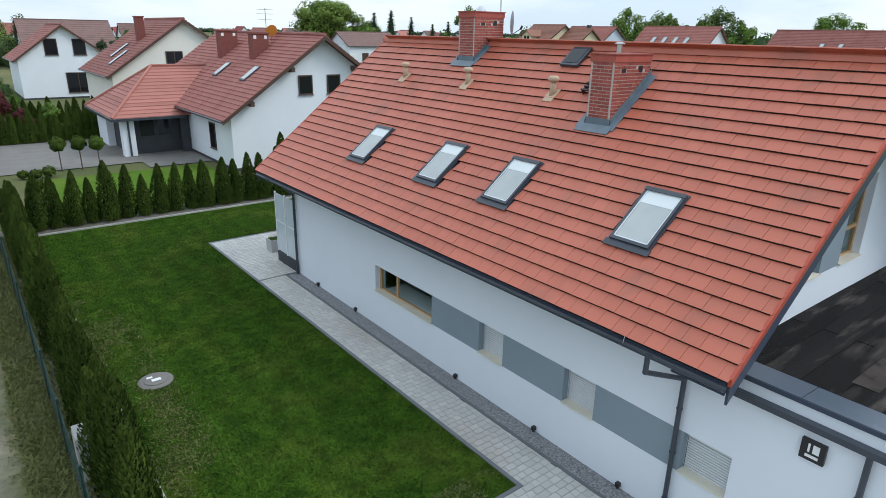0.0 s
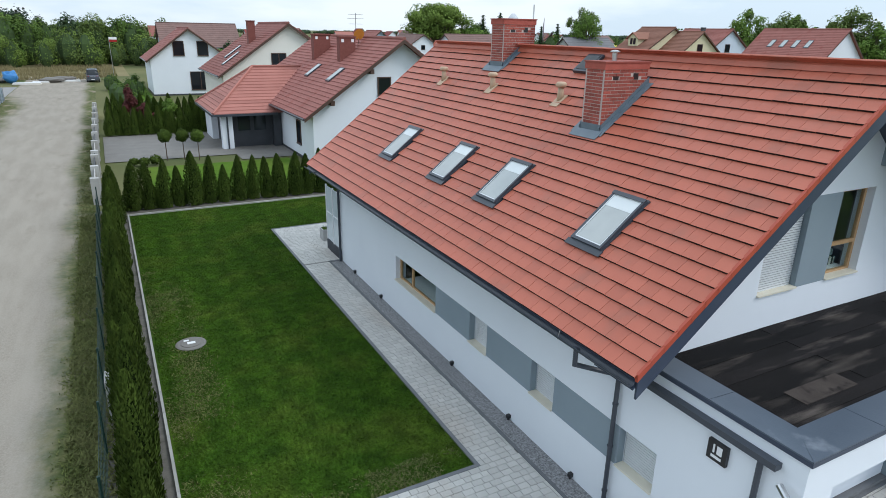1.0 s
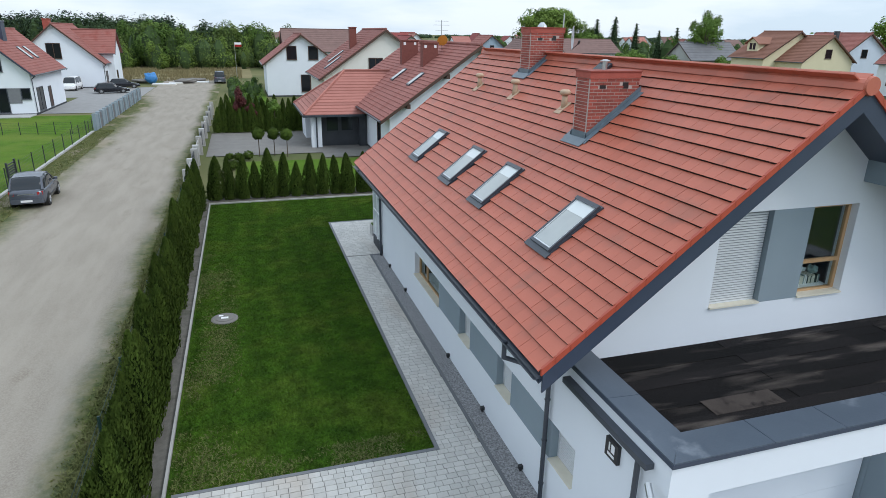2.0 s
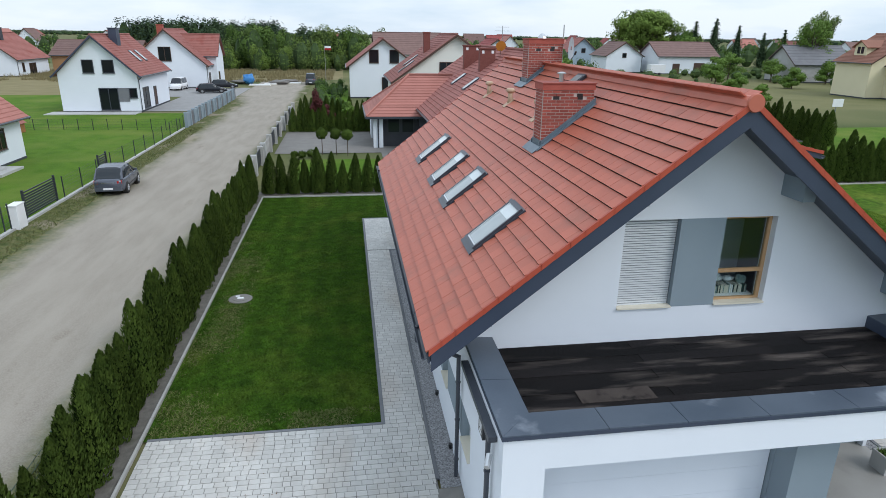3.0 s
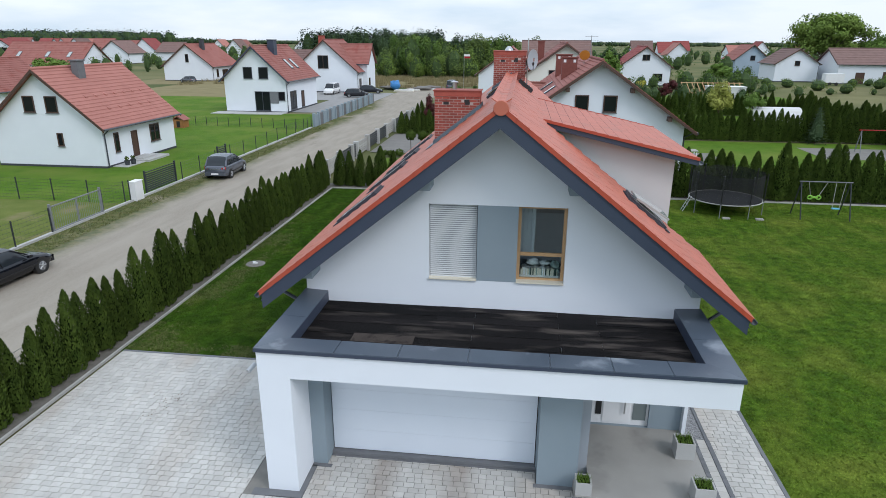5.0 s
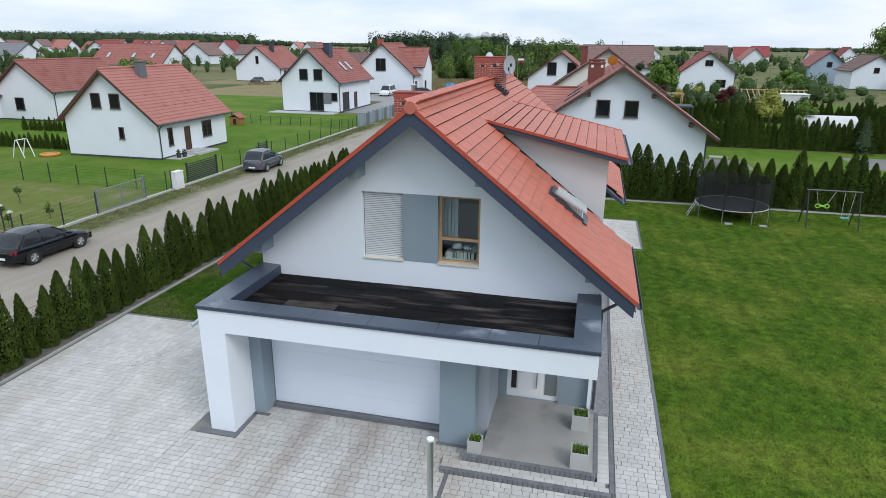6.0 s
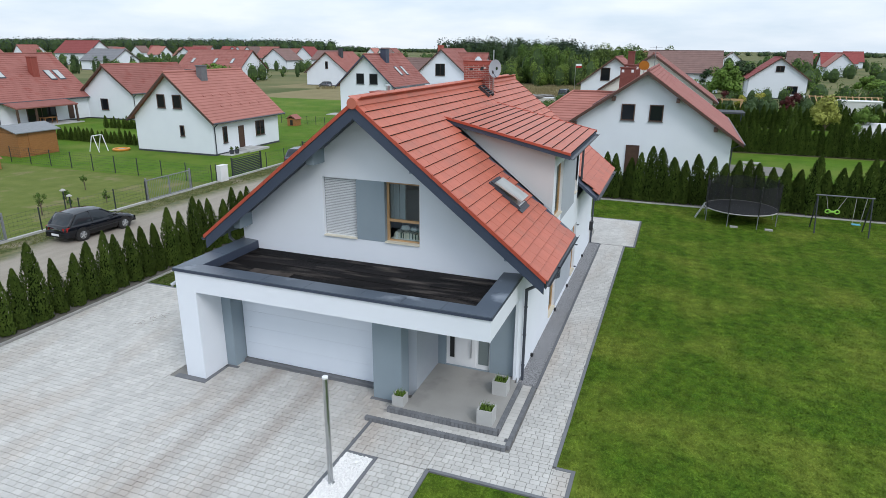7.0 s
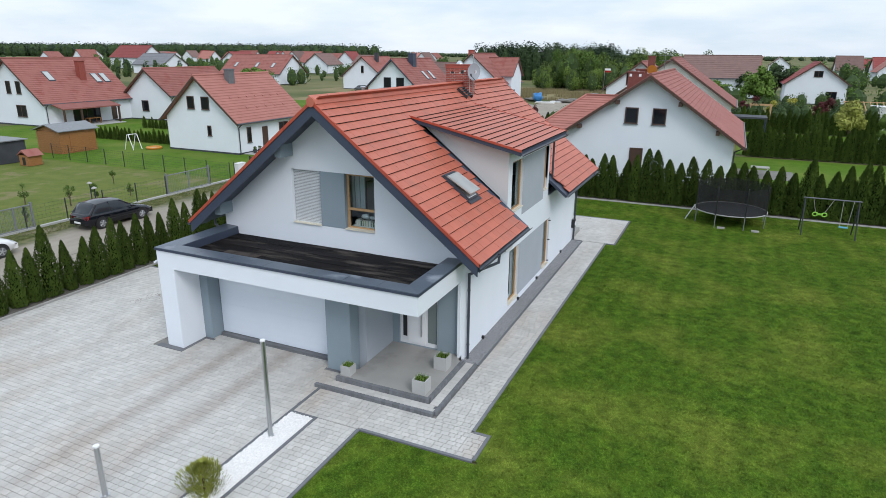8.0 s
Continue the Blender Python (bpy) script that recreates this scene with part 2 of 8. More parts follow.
    "lawn": surface("mown_lawn", (0.026, 0.070, 0.005), (0.088, 0.146, 0.012), 2.4, 0.9, 0.3, 70, spot=(0.118, 0.160, 0.020), spot_scale=0.4, spot_cut=(0.46, 0.69), spec=0.1, stripe=0.06),
    # side lawn: darker green than the open lawn, house shade put into the colour
    "lawn_deep": surface("deep_shaded_lawn", (0.020, 0.054, 0.004), (0.048, 0.096, 0.008), 1.4, 0.9, 0.35, 70, spot=(0.072, 0.112, 0.012), spot_scale=0.5, spot_cut=(0.50, 0.72), spec=0.1, stripe=0.08),
    "grass_deep": surface("deep_shaded_blade", (0.028, 0.074, 0.005), (0.064, 0.128, 0.010), 1.4, 0.8, 0.0, 9, vary=0.12, island=True, spot=(0.088, 0.132, 0.016), spot_scale=0.5, spot_cut=(0.50, 0.72), spec=0.12, stripe=0.09),
    "grass": surface("grass_blade", (0.048, 0.116, 0.008), (0.130, 0.206, 0.018), 2.4, 0.8, 0.0, 9, vary=0.10, island=True, spot=(0.168, 0.212, 0.029), spot_scale=0.4, spot_cut=(0.46, 0.69), spec=0.12, stripe=0.07),
    "grass_dry": surface("dry_grass_blade", (0.09, 0.115, 0.03), (0.17, 0.17, 0.07), 0.8, 0.8, 0.0, 30, vary=0.3, island=True, spec=0.15),
    "lawn_dry": surface("thin_dry_lawn", (0.085, 0.118, 0.022), (0.150, 0.170, 0.045), 0.9, 0.95, 0.6, 40, spot=(0.19, 0.165, 0.085), spot_scale=0.45, spec=0.12),
    "meadow": surface("rough_meadow", (0.115, 0.120, 0.048), (0.20, 0.185, 0.095), 0.12, 0.95, 0.8, 6, spot=(0.070, 0.092, 0.032), spot_scale=0.03, spot_cut=(0.45, 0.62), spec=0.1),
    "verge_grass": surface("worn_verge_grass", (0.080, 0.110, 0.032), (0.155, 0.160, 0.065), 1.1, 0.95, 0.9, 45, spot=(0.27, 0.24, 0.17), spot_scale=0.4, spot_cut=(0.42, 0.78), spec=0.1),
    "dirt": surface("sandy_dirt_road", (0.285, 0.255, 0.210), (0.40, 0.360, 0.300), 0.9, 0.95, 0.7, 60, spot=(0.215, 0.185, 0.14), spot_scale=0.7, spot_cut=(0.46, 0.74), stretch=(1.8, 0.35, 1)),
    "thuja": surface("thuja_foliage", (0.026, 0.050, 0.009), (0.085, 0.125, 0.022), 3.0, 0.85, 0.2, 40, vary=0.22, spec=0.08),
    # near-black green for the shade inside thuja crowns; planter soil uses it too
    "thuja_core": surface("thuja_shade_and_soil", (0.010, 0.018, 0.005), (0.018, 0.028, 0.008), 6, 1.0, 0.3, 30, spec=0.0),
    "leaf_wood": surface("wood_leaves", (0.050, 0.098, 0.020), (0.105, 0.165, 0.036), 0.25, 0.75, 0.1, 12, vary=0.14, island=True, spec=0.1),
    "leaf_light": surface("young_wood_leaves", (0.105, 0.165, 0.030), (0.165, 0.235, 0.052), 0.3, 0.75, 0.1, 12, vary=0.12, island=True, spec=0.1),
    "leaf_mid": surface("olive_wood_leaves", (0.075, 0.118, 0.030), (0.125, 0.170, 0.048), 0.3, 0.75, 0.1, 12, vary=0.12, island=True, spec=0.1),
    "pine_blue": surface("pine_needles", (0.022, 0.040, 0.026), (0.042, 0.064, 0.038), 0.4, 0.85, 0.1, 12, vary=0.2, island=True, spec=0.08),
    "tile_pale": surface("pale_roof_tile", (0.33, 0.138, 0.112), (0.40, 0.172, 0.142), 0.9, 0.8, 0.2, 25, spec=0.25, vary=0.1),
    # dark colour that stands in for the shade inside the crowns
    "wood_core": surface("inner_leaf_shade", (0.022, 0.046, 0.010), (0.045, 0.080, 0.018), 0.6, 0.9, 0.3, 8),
    "lawn_mid": surface("neighbour_lawn_grass", (0.050, 0.112, 0.008), (0.100, 0.178, 0.016), 0.9, 0.9, 0.9, 55, spot=(0.125, 0.172, 0.028), spot_scale=0.2, spot_cut=(0.45, 0.68), spec=0.1),
    "leaf": surface("fresh_leaves", (0.075, 0.142, 0.022), (0.15, 0.235, 0.042), 0.6, 0.7, 0.1, 20, vary=0.15, island=True, spec=0.2),
    "leaf_dark": surface("dark_conifer_needles", (0.026, 0.050, 0.024), (0.060, 0.092, 0.040), 0.4, 0.8, 0.1, 12, vary=0.3, island=True, spec=0.15),
    "leaf_yellow": surface("golden_foliage", (0.24, 0.24, 0.03), (0.36, 0.34, 0.06), 2, 0.7, 0.1, 30, vary=0.2, island=True, spec=0.2),
    "leaf_red": surface("purple_foliage", (0.06, 0.014, 0.016), (0.11, 0.03, 0.028), 2, 0.7, 0.1, 30, vary=0.2, island=True, spec=0.2),
    "forest": surface("distant_forest", (0.036, 0.056, 0.042), (0.060, 0.086, 0.060), 0.05, 0.9, 0.0, 2, vary=0.10, island=True, spec=0.03),
    "bark": surface("bark", (0.07, 0.05, 0.035), (0.12, 0.09, 0.065), 6, 0.9, 0.6, 40, stretch=(3, 3, 0.6)),
    "fence": surface("dark_green_fence", (0.008, 0.035, 0.028), (0.014, 0.05, 0.04), 4, 0.5, 0.02, 60),
    "fence_grey": surface("galvanised_fence", (0.16, 0.17, 0.18), (0.22, 0.23, 0.24), 4, 0.5, 0.02, 60),
    "fence_dark": surface("dark_metal_fence", (0.018, 0.022, 0.026), (0.03, 0.035, 0.04), 4, 0.5, 0.02, 60),
    "glass": glass("window_glass"),
    "pane": glass("dark_window_pane", (0.022, 0.027, 0.033), clear=False),
    "pane_house": glass("neighbour_window_pane", (0.010, 0.012, 0.016), clear=False),
    "pane_mid": glass("frosted_pane", (0.16, 0.19, 0.19), clear=False),
    # pale base holds the blind and the sky's reflection in one colour
    "pane_sky": surface("blind_and_sky_sheen", (0.33, 0.35, 0.345), (0.45, 0.47, 0.46), 1.1, 0.06, 0.0, 3, spec=0.9),
    "pane_white": surface("roof_window_lining", (0.62, 0.65, 0.65), (0.70, 0.73, 0.73), 1.1, 0.06, 0.0, 3, spec=0.9),
    "frosted": surface("frosted_screen", (0.50, 0.56, 0.60), (0.58, 0.63, 0.66), 2, 0.2, 0.0, 60),
    "vent": surface("tan_vent_clay", (0.46, 0.33, 0.22), (0.55, 0.41, 0.29), 5, 0.7, 0.1, 60),
    "dish_grey": surface("dish_paint", (0.30, 0.33, 0.37), (0.36, 0.39, 0.43), 2, 0.5, 0.0, 60),
    "room_pale": surface("pale_grey_cloth", (0.40, 0.43, 0.47), (0.48, 0.51, 0.55), 2, 0.9, 0.05, 60),
    "room": surface("room_plaster", (0.17, 0.175, 0.20), (0.21, 0.215, 0.245), 2, 0.9, 0.05, 60),
    "cloth_blue": surface("blue_cloth", (0.02, 0.035, 0.11), (0.03, 0.05, 0.16), 9, 0.9, 0.2, 60),
    "cloth_teal": surface("teal_patterned_cloth", (0.10, 0.22, 0.24), (0.42, 0.44, 0.38), 22, 0.9, 0.2, 60),
    "car_black": surface("black_car_paint", (0.005, 0.006, 0.010), (0.008, 0.009, 0.014), 2, 0.07, 0.0, 60, spec=0.5),
    "car_grey": surface("grey_car_paint", (0.085, 0.095, 0.12), (0.105, 0.115, 0.14), 2, 0.22, 0.0, 60, metal=0.2, spec=0.6),
    "alloy": surface("silver_wheel_paint", (0.34, 0.35, 0.36), (0.42, 0.43, 0.44), 3, 0.35, 0.0, 60, metal=0.4),
    "car_white": surface("white_car_paint", (0.7, 0.7, 0.7), (0.75, 0.75, 0.75), 2, 0.2, 0.0, 60),
    "rubber": surface("tyre_rubber", (0.015, 0.015, 0.015), (0.025, 0.025, 0.025), 9, 0.8, 0.2, 60),
    "lamp_red": surface("red_lamp_lens", (0.30, 0.01, 0.01), (0.36, 0.015, 0.015), 9, 0.2, 0.0, 60),
    "net": surface("black_net", (0.01, 0.01, 0.012), (0.016, 0.016, 0.018), 9, 0.8, 0.0, 60),
    "lime": surface("lime_plastic", (0.22, 0.50, 0.05), (0.26, 0.56, 0.06), 5, 0.5, 0.0, 60),
    "blue": surface("light_blue_plastic", (0.10, 0.38, 0.52), (0.14, 0.44, 0.58), 5, 0.5, 0.0, 60),
    "tarp": surface("blue_tarpaulin", (0.03, 0.16, 0.42), (0.06, 0.24, 0.52), 2, 0.5, 0.5, 8),
    "orange": surface("orange_plastic", (0.55, 0.22, 0.03), (0.62, 0.26, 0.04), 4, 0.5, 0.0, 60),
    "yellow_wall": surface("cream_render", (0.62, 0.57, 0.38), (0.68, 0.62, 0.43), 0.5, 0.85, 0.1, 60),
    "blue_wall": surface("blue_grey_render", (0.30, 0.38, 0.46), (0.35, 0.43, 0.51), 0.5, 0.85, 0.1, 60),
    "brown_wall": surface("ochre_cladding", (0.34, 0.19, 0.09), (0.40, 0.23, 0.11), 0.5, 0.85, 0.1, 60),
    "slate_wall": surface("dark_slate_cladding", (0.03, 0.034, 0.042), (0.055, 0.06, 0.07), 1.5, 0.7, 0.3, 30),
    "rape": surface("flowering_rape_field", (0.50, 0.44, 0.03), (0.58, 0.52, 0.06), 0.05, 0.9, 0.0, 2),
    "litter": surface("dry_brown_leaves", (0.10, 0.06, 0.03), (0.18, 0.11, 0.06), 9, 0.9, 0.0, 60, vary=0.3, island=True),
    "yard": surface("grey_yard_paving", (0.145, 0.135, 0.125), (0.20, 0.19, 0.175), 1.2, 0.85, 0.2, 60),
    "drive_grey": surface("grey_drive_paving", (0.22, 0.215, 0.21), (0.29, 0.285, 0.28), 1.2, 0.85, 0.2, 60),
    "concrete": surface("pale_concrete", (0.36, 0.36, 0.35), (0.45, 0.45, 0.44), 1.2, 0.85, 0.2, 60),
}


def lane_surface():
    """Beaten sand in the middle of the lane, running out into thin grass on both sides."""
    m, n, l, p = shader("sandy_lane")
    geo, sep = n.new("ShaderNodeNewGeometry"), n.new("ShaderNodeSeparateXYZ")
    l.new(geo.outputs["Position"], sep.inputs[0])

    def tex(scale, detail, stretch=(1, 1, 1), rough=0.55):
        mp, t = n.new("ShaderNodeMapping"), n.new("ShaderNodeTexNoise")
        mp.inputs["Scale"].default_value = stretch
        t.inputs["Scale"].default_value, t.inputs["Detail"].default_value, t.inputs["Roughness"].default_value = scale, detail, rough
        l.new(geo.outputs["Position"], mp.inputs["Vector"])
        l.new(mp.outputs["Vector"], t.inputs["Vector"])
        return t.outputs[0]

    def calc(op, a, b, c=0.0):
        k = n.new("ShaderNodeMath")
        k.operation = op
        for i, q in enumerate((a, b, c)):
            if isinstance(q, (int, float)):
                k.inputs[i].default_value = q
            else:
                l.new(q, k.inputs[i])
        return k.outputs[0]

    def span(v, a, b):
        k = n.new("ShaderNodeMapRange")
        k.interpolation_type = "SMOOTHSTEP"
        k.inputs["From Min"].default_value, k.inputs["From Max"].default_value = a, b
        l.new(v, k.inputs["Value"])
        return k.outputs[0]

    def blend(f, a, b):
        k = n.new("ShaderNodeMix")
        k.data_type = "RGBA"
        for i, q in ((6, a), (7, b)):
            if isinstance(q, tuple):
                k.inputs[i].default_value = (*q, 1)
            else:
                l.new(q, k.inputs[i])
        l.new(f, k.inputs[0])
        return k.outputs[2]

    wander = calc("ADD", calc("MULTIPLY_ADD", tex(0.35, 6, (1, 0.45, 1)), 3.2, -1.6), calc("MULTIPLY_ADD", tex(7, 5), 0.8, -0.4))
    x = calc("ADD", sep.outputs[0], wander)
    flare = calc("MULTIPLY", span(sep.outputs[1], 78.0, 104.0), 3.2)
    left = span(calc("ADD", x, flare), -8.1, -6.0)
    right = calc("SUBTRACT", 1.0, span(calc("MULTIPLY_ADD", wander, 0.6, sep.outputs[0]), -1.35, -0.15))
    sand = blend(span(tex(0.8, 6, (1.6, 0.3, 1)), 0.3, 0.7), (0.225, 0.195, 0.160), (0.310, 0.275, 0.230))
    sand = blend(span(tex(0.55, 7, (1.2, 0.5, 1)), 0.60, 0.72), sand, (0.175, 0.145, 0.112))
    sand = blend(span(tex(26, 4), 0.25, 0.8), sand, (0.33, 0.30, 0.255))
    turf = blend(span(tex(2.2, 6), 0.35, 0.65), (0.060, 0.082, 0.024), (0.145, 0.140, 0.062))
    turf = blend(span(tex(0.5, 6, (1, 0.5, 1)), 0.52, 0.66), turf, (0.25, 0.215, 0.155))
    l.new(blend(calc("MULTIPLY", left, right), turf, sand), p.inputs["Base Color"])
    p.inputs["Roughness"].default_value, p.inputs["Specular IOR Level"].default_value = 0.95, 0.15
    bump = n.new("ShaderNodeBump")
    bump.inputs["Strength"].default_value, bump.inputs["Distance"].default_value = 0.6, 0.03
    l.new(tex(18, 6), bump.inputs["Height"])
    l.new(bump.outputs[0], p.inputs["Normal"])
    return m


def sheer(name, colour, cover):
    """A fine net: threads of one colour that cover a share of it."""
    m, n, l, p = shader(name)
    mix, tr = n.new("ShaderNodeMixShader"), n.new("ShaderNodeBsdfTransparent")
    mix.inputs[0].default_value = cover
    p.inputs["Base Color"].default_value, p.inputs["Roughness"].default_value = (*colour, 1), 0.9
    l.new(tr.outputs[0], mix.inputs[1])
    l.new(p.outputs[0], mix.inputs[2])
    l.new(mix.outputs[0], n["Material Output"].inputs["Surface"])
    return m


M["lane"] = lane_surface()
M["net_sheer"] = sheer("fine_black_net", (0.010, 0.010, 0.012), 0.55)


# ---- builders ----
AT = {}


def box(bm, x0, x1, y0, y1, z0, z1, bevel=0.0):
    if bevel:
        b = bevel
        prism(bm, [(x0 + b, y0, z0), (x1 - b, y0, z0), (x1, y0 + b, z0), (x1, y1 - b, z0), (x1 - b, y1, z0), (x0 + b, y1, z0), (x0, y1 - b, z0), (x0, y0 + b, z0)], (0, 0, z1 - z0))
        return
    v = [bm.verts.new((x, y, z)) for z in (z0, z1) for x, y in ((x0, y0), (x1, y0), (x1, y1), (x0, y1))]
    for f in ((3, 2, 1, 0), (4, 5, 6, 7), (0, 1, 5, 4), (1, 2, 6, 5), (2, 3, 7, 6), (3, 0, 4, 7)):
        bm.faces.new([v[i] for i in f])


def prism(bm, poly, vec):
    """A polygon pushed along vec."""
    a = [bm.verts.new(p) for p in poly]
    b = [bm.verts.new(Vector(p) + Vector(vec)) for p in poly]
    n = len(a)
    for i in range(n):
        bm.faces.new((a[i], a[(i + 1) % n], b[(i + 1) % n], b[i]))
    bm.faces.new(a[::-1])
    bm.faces.new(b)


def tube(bm, p0, p1, r0, r1=None, n=10, cap=True):
    p0, p1 = Vector(p0), Vector(p1)
    r1 = r0 if r1 is None else r1
    d = (p1 - p0).normalized()
    u = d.orthogonal().normalized()
    w = d.cross(u)
    ring = [[bm.verts.new(p + r * (math.cos(k * math.tau / n) * u + math.sin(k * math.tau / n) * w)) for k in range(n)] for p, r in ((p0, r0), (p1, r1))]
    for k in range(n):
        bm.faces.new((ring[0][k], ring[0][(k + 1) % n], ring[1][(k + 1) % n], ring[1][k]))
    if cap:
        bm.faces.new(ring[0][::-1])
        bm.faces.new(ring[1])


def pipe(bm, pts, r, n=10):
    for a, b in zip(pts, pts[1:]):
        d = (Vector(b) - Vector(a)).normalized() * r * 0.6
        tube(bm, Vector(a) - d, Vector(b) + d, r, n=n)


def lathe(bm, profile, cx=0, cy=0, n=16):
    rings = [[bm.verts.new((cx + r * math.cos(k * math.tau / n), cy + r * math.sin(k * math.tau / n), z)) for k in range(n)] for r, z in profile]
    for a, b in zip(rings, rings[1:]):
        for k in range(n):
            bm.faces.new((a[k], a[(k + 1) % n], b[(k + 1) % n], b[k]))
    bm.faces.new(rings[0][::-1])
    bm.faces.new(rings[-1])


def finish(bm, name, material, smooth=False):
    if name.endswith(("wall", "gable", "front")):
        bmesh.ops.remove_doubles(bm, verts=bm.verts, dist=1e-4)
    bmesh.ops.recalc_face_normals(bm, faces=bm.faces)
    me = bpy.data.meshes.new(name)
    bm.to_mesh(me)
    bm.free()
    me.materials.append(M[material])
    if smooth:
        for p in me.polygons:
            p.use_smooth = True
    return me


def part(name, bm, material, parent=None, label="", smooth=False):
    """One mesh object, in world coordinates, under a thing or a part."""
    me = bm if isinstance(bm, bpy.types.Mesh) else finish(bm, name, material, smooth)
    ob = new(name, me)
    AT[ob] = Vector((0, 0, 0))
    if parent:
        ob.parent = parent
        ob.location = -AT[parent]
    if label:
        ob["label"] = label
    return ob


def thing(name, label, category, at=(0, 0, 0), group="", kind=""):
    ob = new(name)
    ob.location = at
    ob.empty_display_size = 0.2
    AT[ob] = Vector(at)
    return tagged(ob, label, category, group, kind)


def solo(name, bm, material, label, category, group="", kind="", smooth=False):
    return tagged(part(name, bm, material, smooth=smooth), label, category, group, kind)


def BM():
    return bmesh.new()


def boxes(*rows, bevel=0.0):
    bm = bmesh.new()
    for r in rows:
        box(bm, *r, bevel=bevel)
    return bm


def face_box(bm, axis, at, depth, u0, u1, z0, z1):
    """A box lying on a wall plane: axis 'x' or 'y', from at to at + depth, u along the wall."""
    lo, hi = sorted((at, at + depth))
    if axis == "x":
        box(bm, lo, hi, u0, u1, z0, z1)
    else:
        box(bm, u0, u1, lo, hi, z0, z1)


def wall_mesh(bm, axis, at, depth, u0, u1, z0, top, holes=(), ridge=None):
    """A wall of given thickness with openings that go through it; top is a height or a function of u."""
    topf = top if callable(top) else (lambda u: top)
    cuts = sorted({u0, u1, *([ridge] if ridge else []), *[c for h in holes for c in h[:2] if u0 < c < u1]})
    vec = (depth, 0, 0) if axis == "x" else (0, depth, 0)
    pt = (lambda u, z: (at, u, z)) if axis == "x" else (lambda u, z: (u, at, z))
    for a, b in zip(cuts, cuts[1:]):
        mid = (a + b) / 2
        z = z0
        for h in sorted((h for h in holes if h[0] < mid < h[1]), key=lambda h: h[2]):
            if h[2] > z + 1e-4:
                prism(bm, [pt(a, z), pt(b, z), pt(b, h[2]), pt(a, h[2])], vec)
            z = h[3]
        prism(bm, [pt(a, z), pt(b, z), pt(b, topf(b)), pt(a, topf(a))], vec)

# ---- ground ----
def sheet(name, rects, z, material, label, category, kind="structure"):
    bm = BM()
    for x0, x1, y0, y1 in rects:
        bm.faces.new([bm.verts.new((x, y, z)) for x, y in ((x0, y0), (x1, y0), (x1, y1), (x0, y1))])
    return solo(name, bm, material, label, category, kind=kind)


sheet("ground", [(-2500, 2500, -600, 4000)], -0.06, "meadow", "rough dry meadow reaching to the wooded horizon", "ground")
sheet("side_lawn", [(1.75, 7.4, 7.1, 25.4), (1.75, 13.0, 25.4, 30.3)], 0.0, "lawn_deep", "dense green lawn beside the house, darkened for its shade, with dry patches along its edge", "lawn")
sheet("lawn", [(13.0, 20.85, 25.4, 30.3), (20.85, 75, -30, 30.3), (20.3, 20.85, 0.0, 20.05), (17.5, 20.85, -30, -0.1)], 0.0, "lawn", "short green mown lawn with a few dry patches", "lawn")
sheet("neighbour_lawn", [(-60, -9.4, 24.6, 72.0), (-60, -27, 72, 95)], -0.02, "lawn_mid", "green lawn round the neighbouring houses", "lawn")
sheet("dry_lawn", [(-60, -9.4, -30, 24.6)], -0.025, "lawn_dry", "thin dry lawn of the fenced plot across the road", "lawn")
sheet("garden_lawn", [(20, 75, 32.6, 56), (26.5, 49.6, 57.6, 79.4), (20, 60, 81, 112), (3, 12.5, 32.6, 42.0), (2, 12, 56.8, 66), (2, 7, 68, 108)], -0.02, "lawn_mid", "lawn of the neighbouring garden behind the hedge", "lawn")


sheet("road", [(-9.4, 0.45, -40, 128)], -0.012, "lane", "pale sandy dirt lane with worn grassy edges", "road")
sheet("hedge_bed", [(0.5, 1.68, -8, 31.9), (1.68, 60, 30.4, 32.2)], -0.004, "bed_soil", "grey gravelly soil under the hedge", "soil")
# sheet runs on unseen to y -26, added to grey the window's reflection
sheet("paving_bed", [(1.85, 8.45, -26, 7.05), (8.45, 15.25, -26, 4.6), (15.25, 17.45, -26, 4.6), (17.45, 20.25, 0.0, 4.6), (20.25, 20.75, 0.0, 1.14), (19.08, 20.25, 4.6, 20.0), (18.4, 20.75, 20.0, 25.3), (7.45, 18.4, 21.9, 25.3), (7.45, 8.45, 7.0, 21.9), (8.45, 8.95, 20.3, 21.9)], 0.004, "joint", "sandy joints under the concrete pavers, run on unseen to the south", "pavement")
sheet("gravel_strip", [(8.5, 8.95, 4.6, 20.2), (18.40, 19.08, 4.6, 20.0)], 0.012, "gravel", "strip of grey gravel along the house wall", "gravel")

# ---- main house: setting out ----
XW, XE, XR, YG, YN = 8.95, 18.48, 13.71, 4.73, 20.15
RY0, RY1 = 3.8, 21.4
EX, EZ, SL = 8.10, 3.72, 0.79
D0, D1 = 8.75, 14.45
SEC = math.sqrt(1 + SL * SL)


def roof_z(x):
    return EZ + SL * (min(x, 2 * XR - x) - EX)


house = thing("detached_house", "white rendered house with steep orange tile roof and grey panels", "house", (XR, 12, 0))
# outer walls
W_HOLES = [(12.1, 14.88, 1.14, 1.96), (9.36, 10.21, 1.14, 1.96), (6.70, 7.52, 1.14, 1.96), (3.90, 4.78, 1.14, 1.96)]
bm = BM()
wall_mesh(bm, "x", XW, 0.35, 1.5, YN, 0.0, 3.46, W_HOLES)
box(bm, XW + 0.03, XW + 0.35, YG + 0.36, YN - 0.004, 3.46, 4.2)
part("west_wall", bm, "render", house)
E_HOLES = [(9.25, 10.45, 0.25, 2.45), (14.0, 15.05, 0.25, 2.45)]
bm = BM()
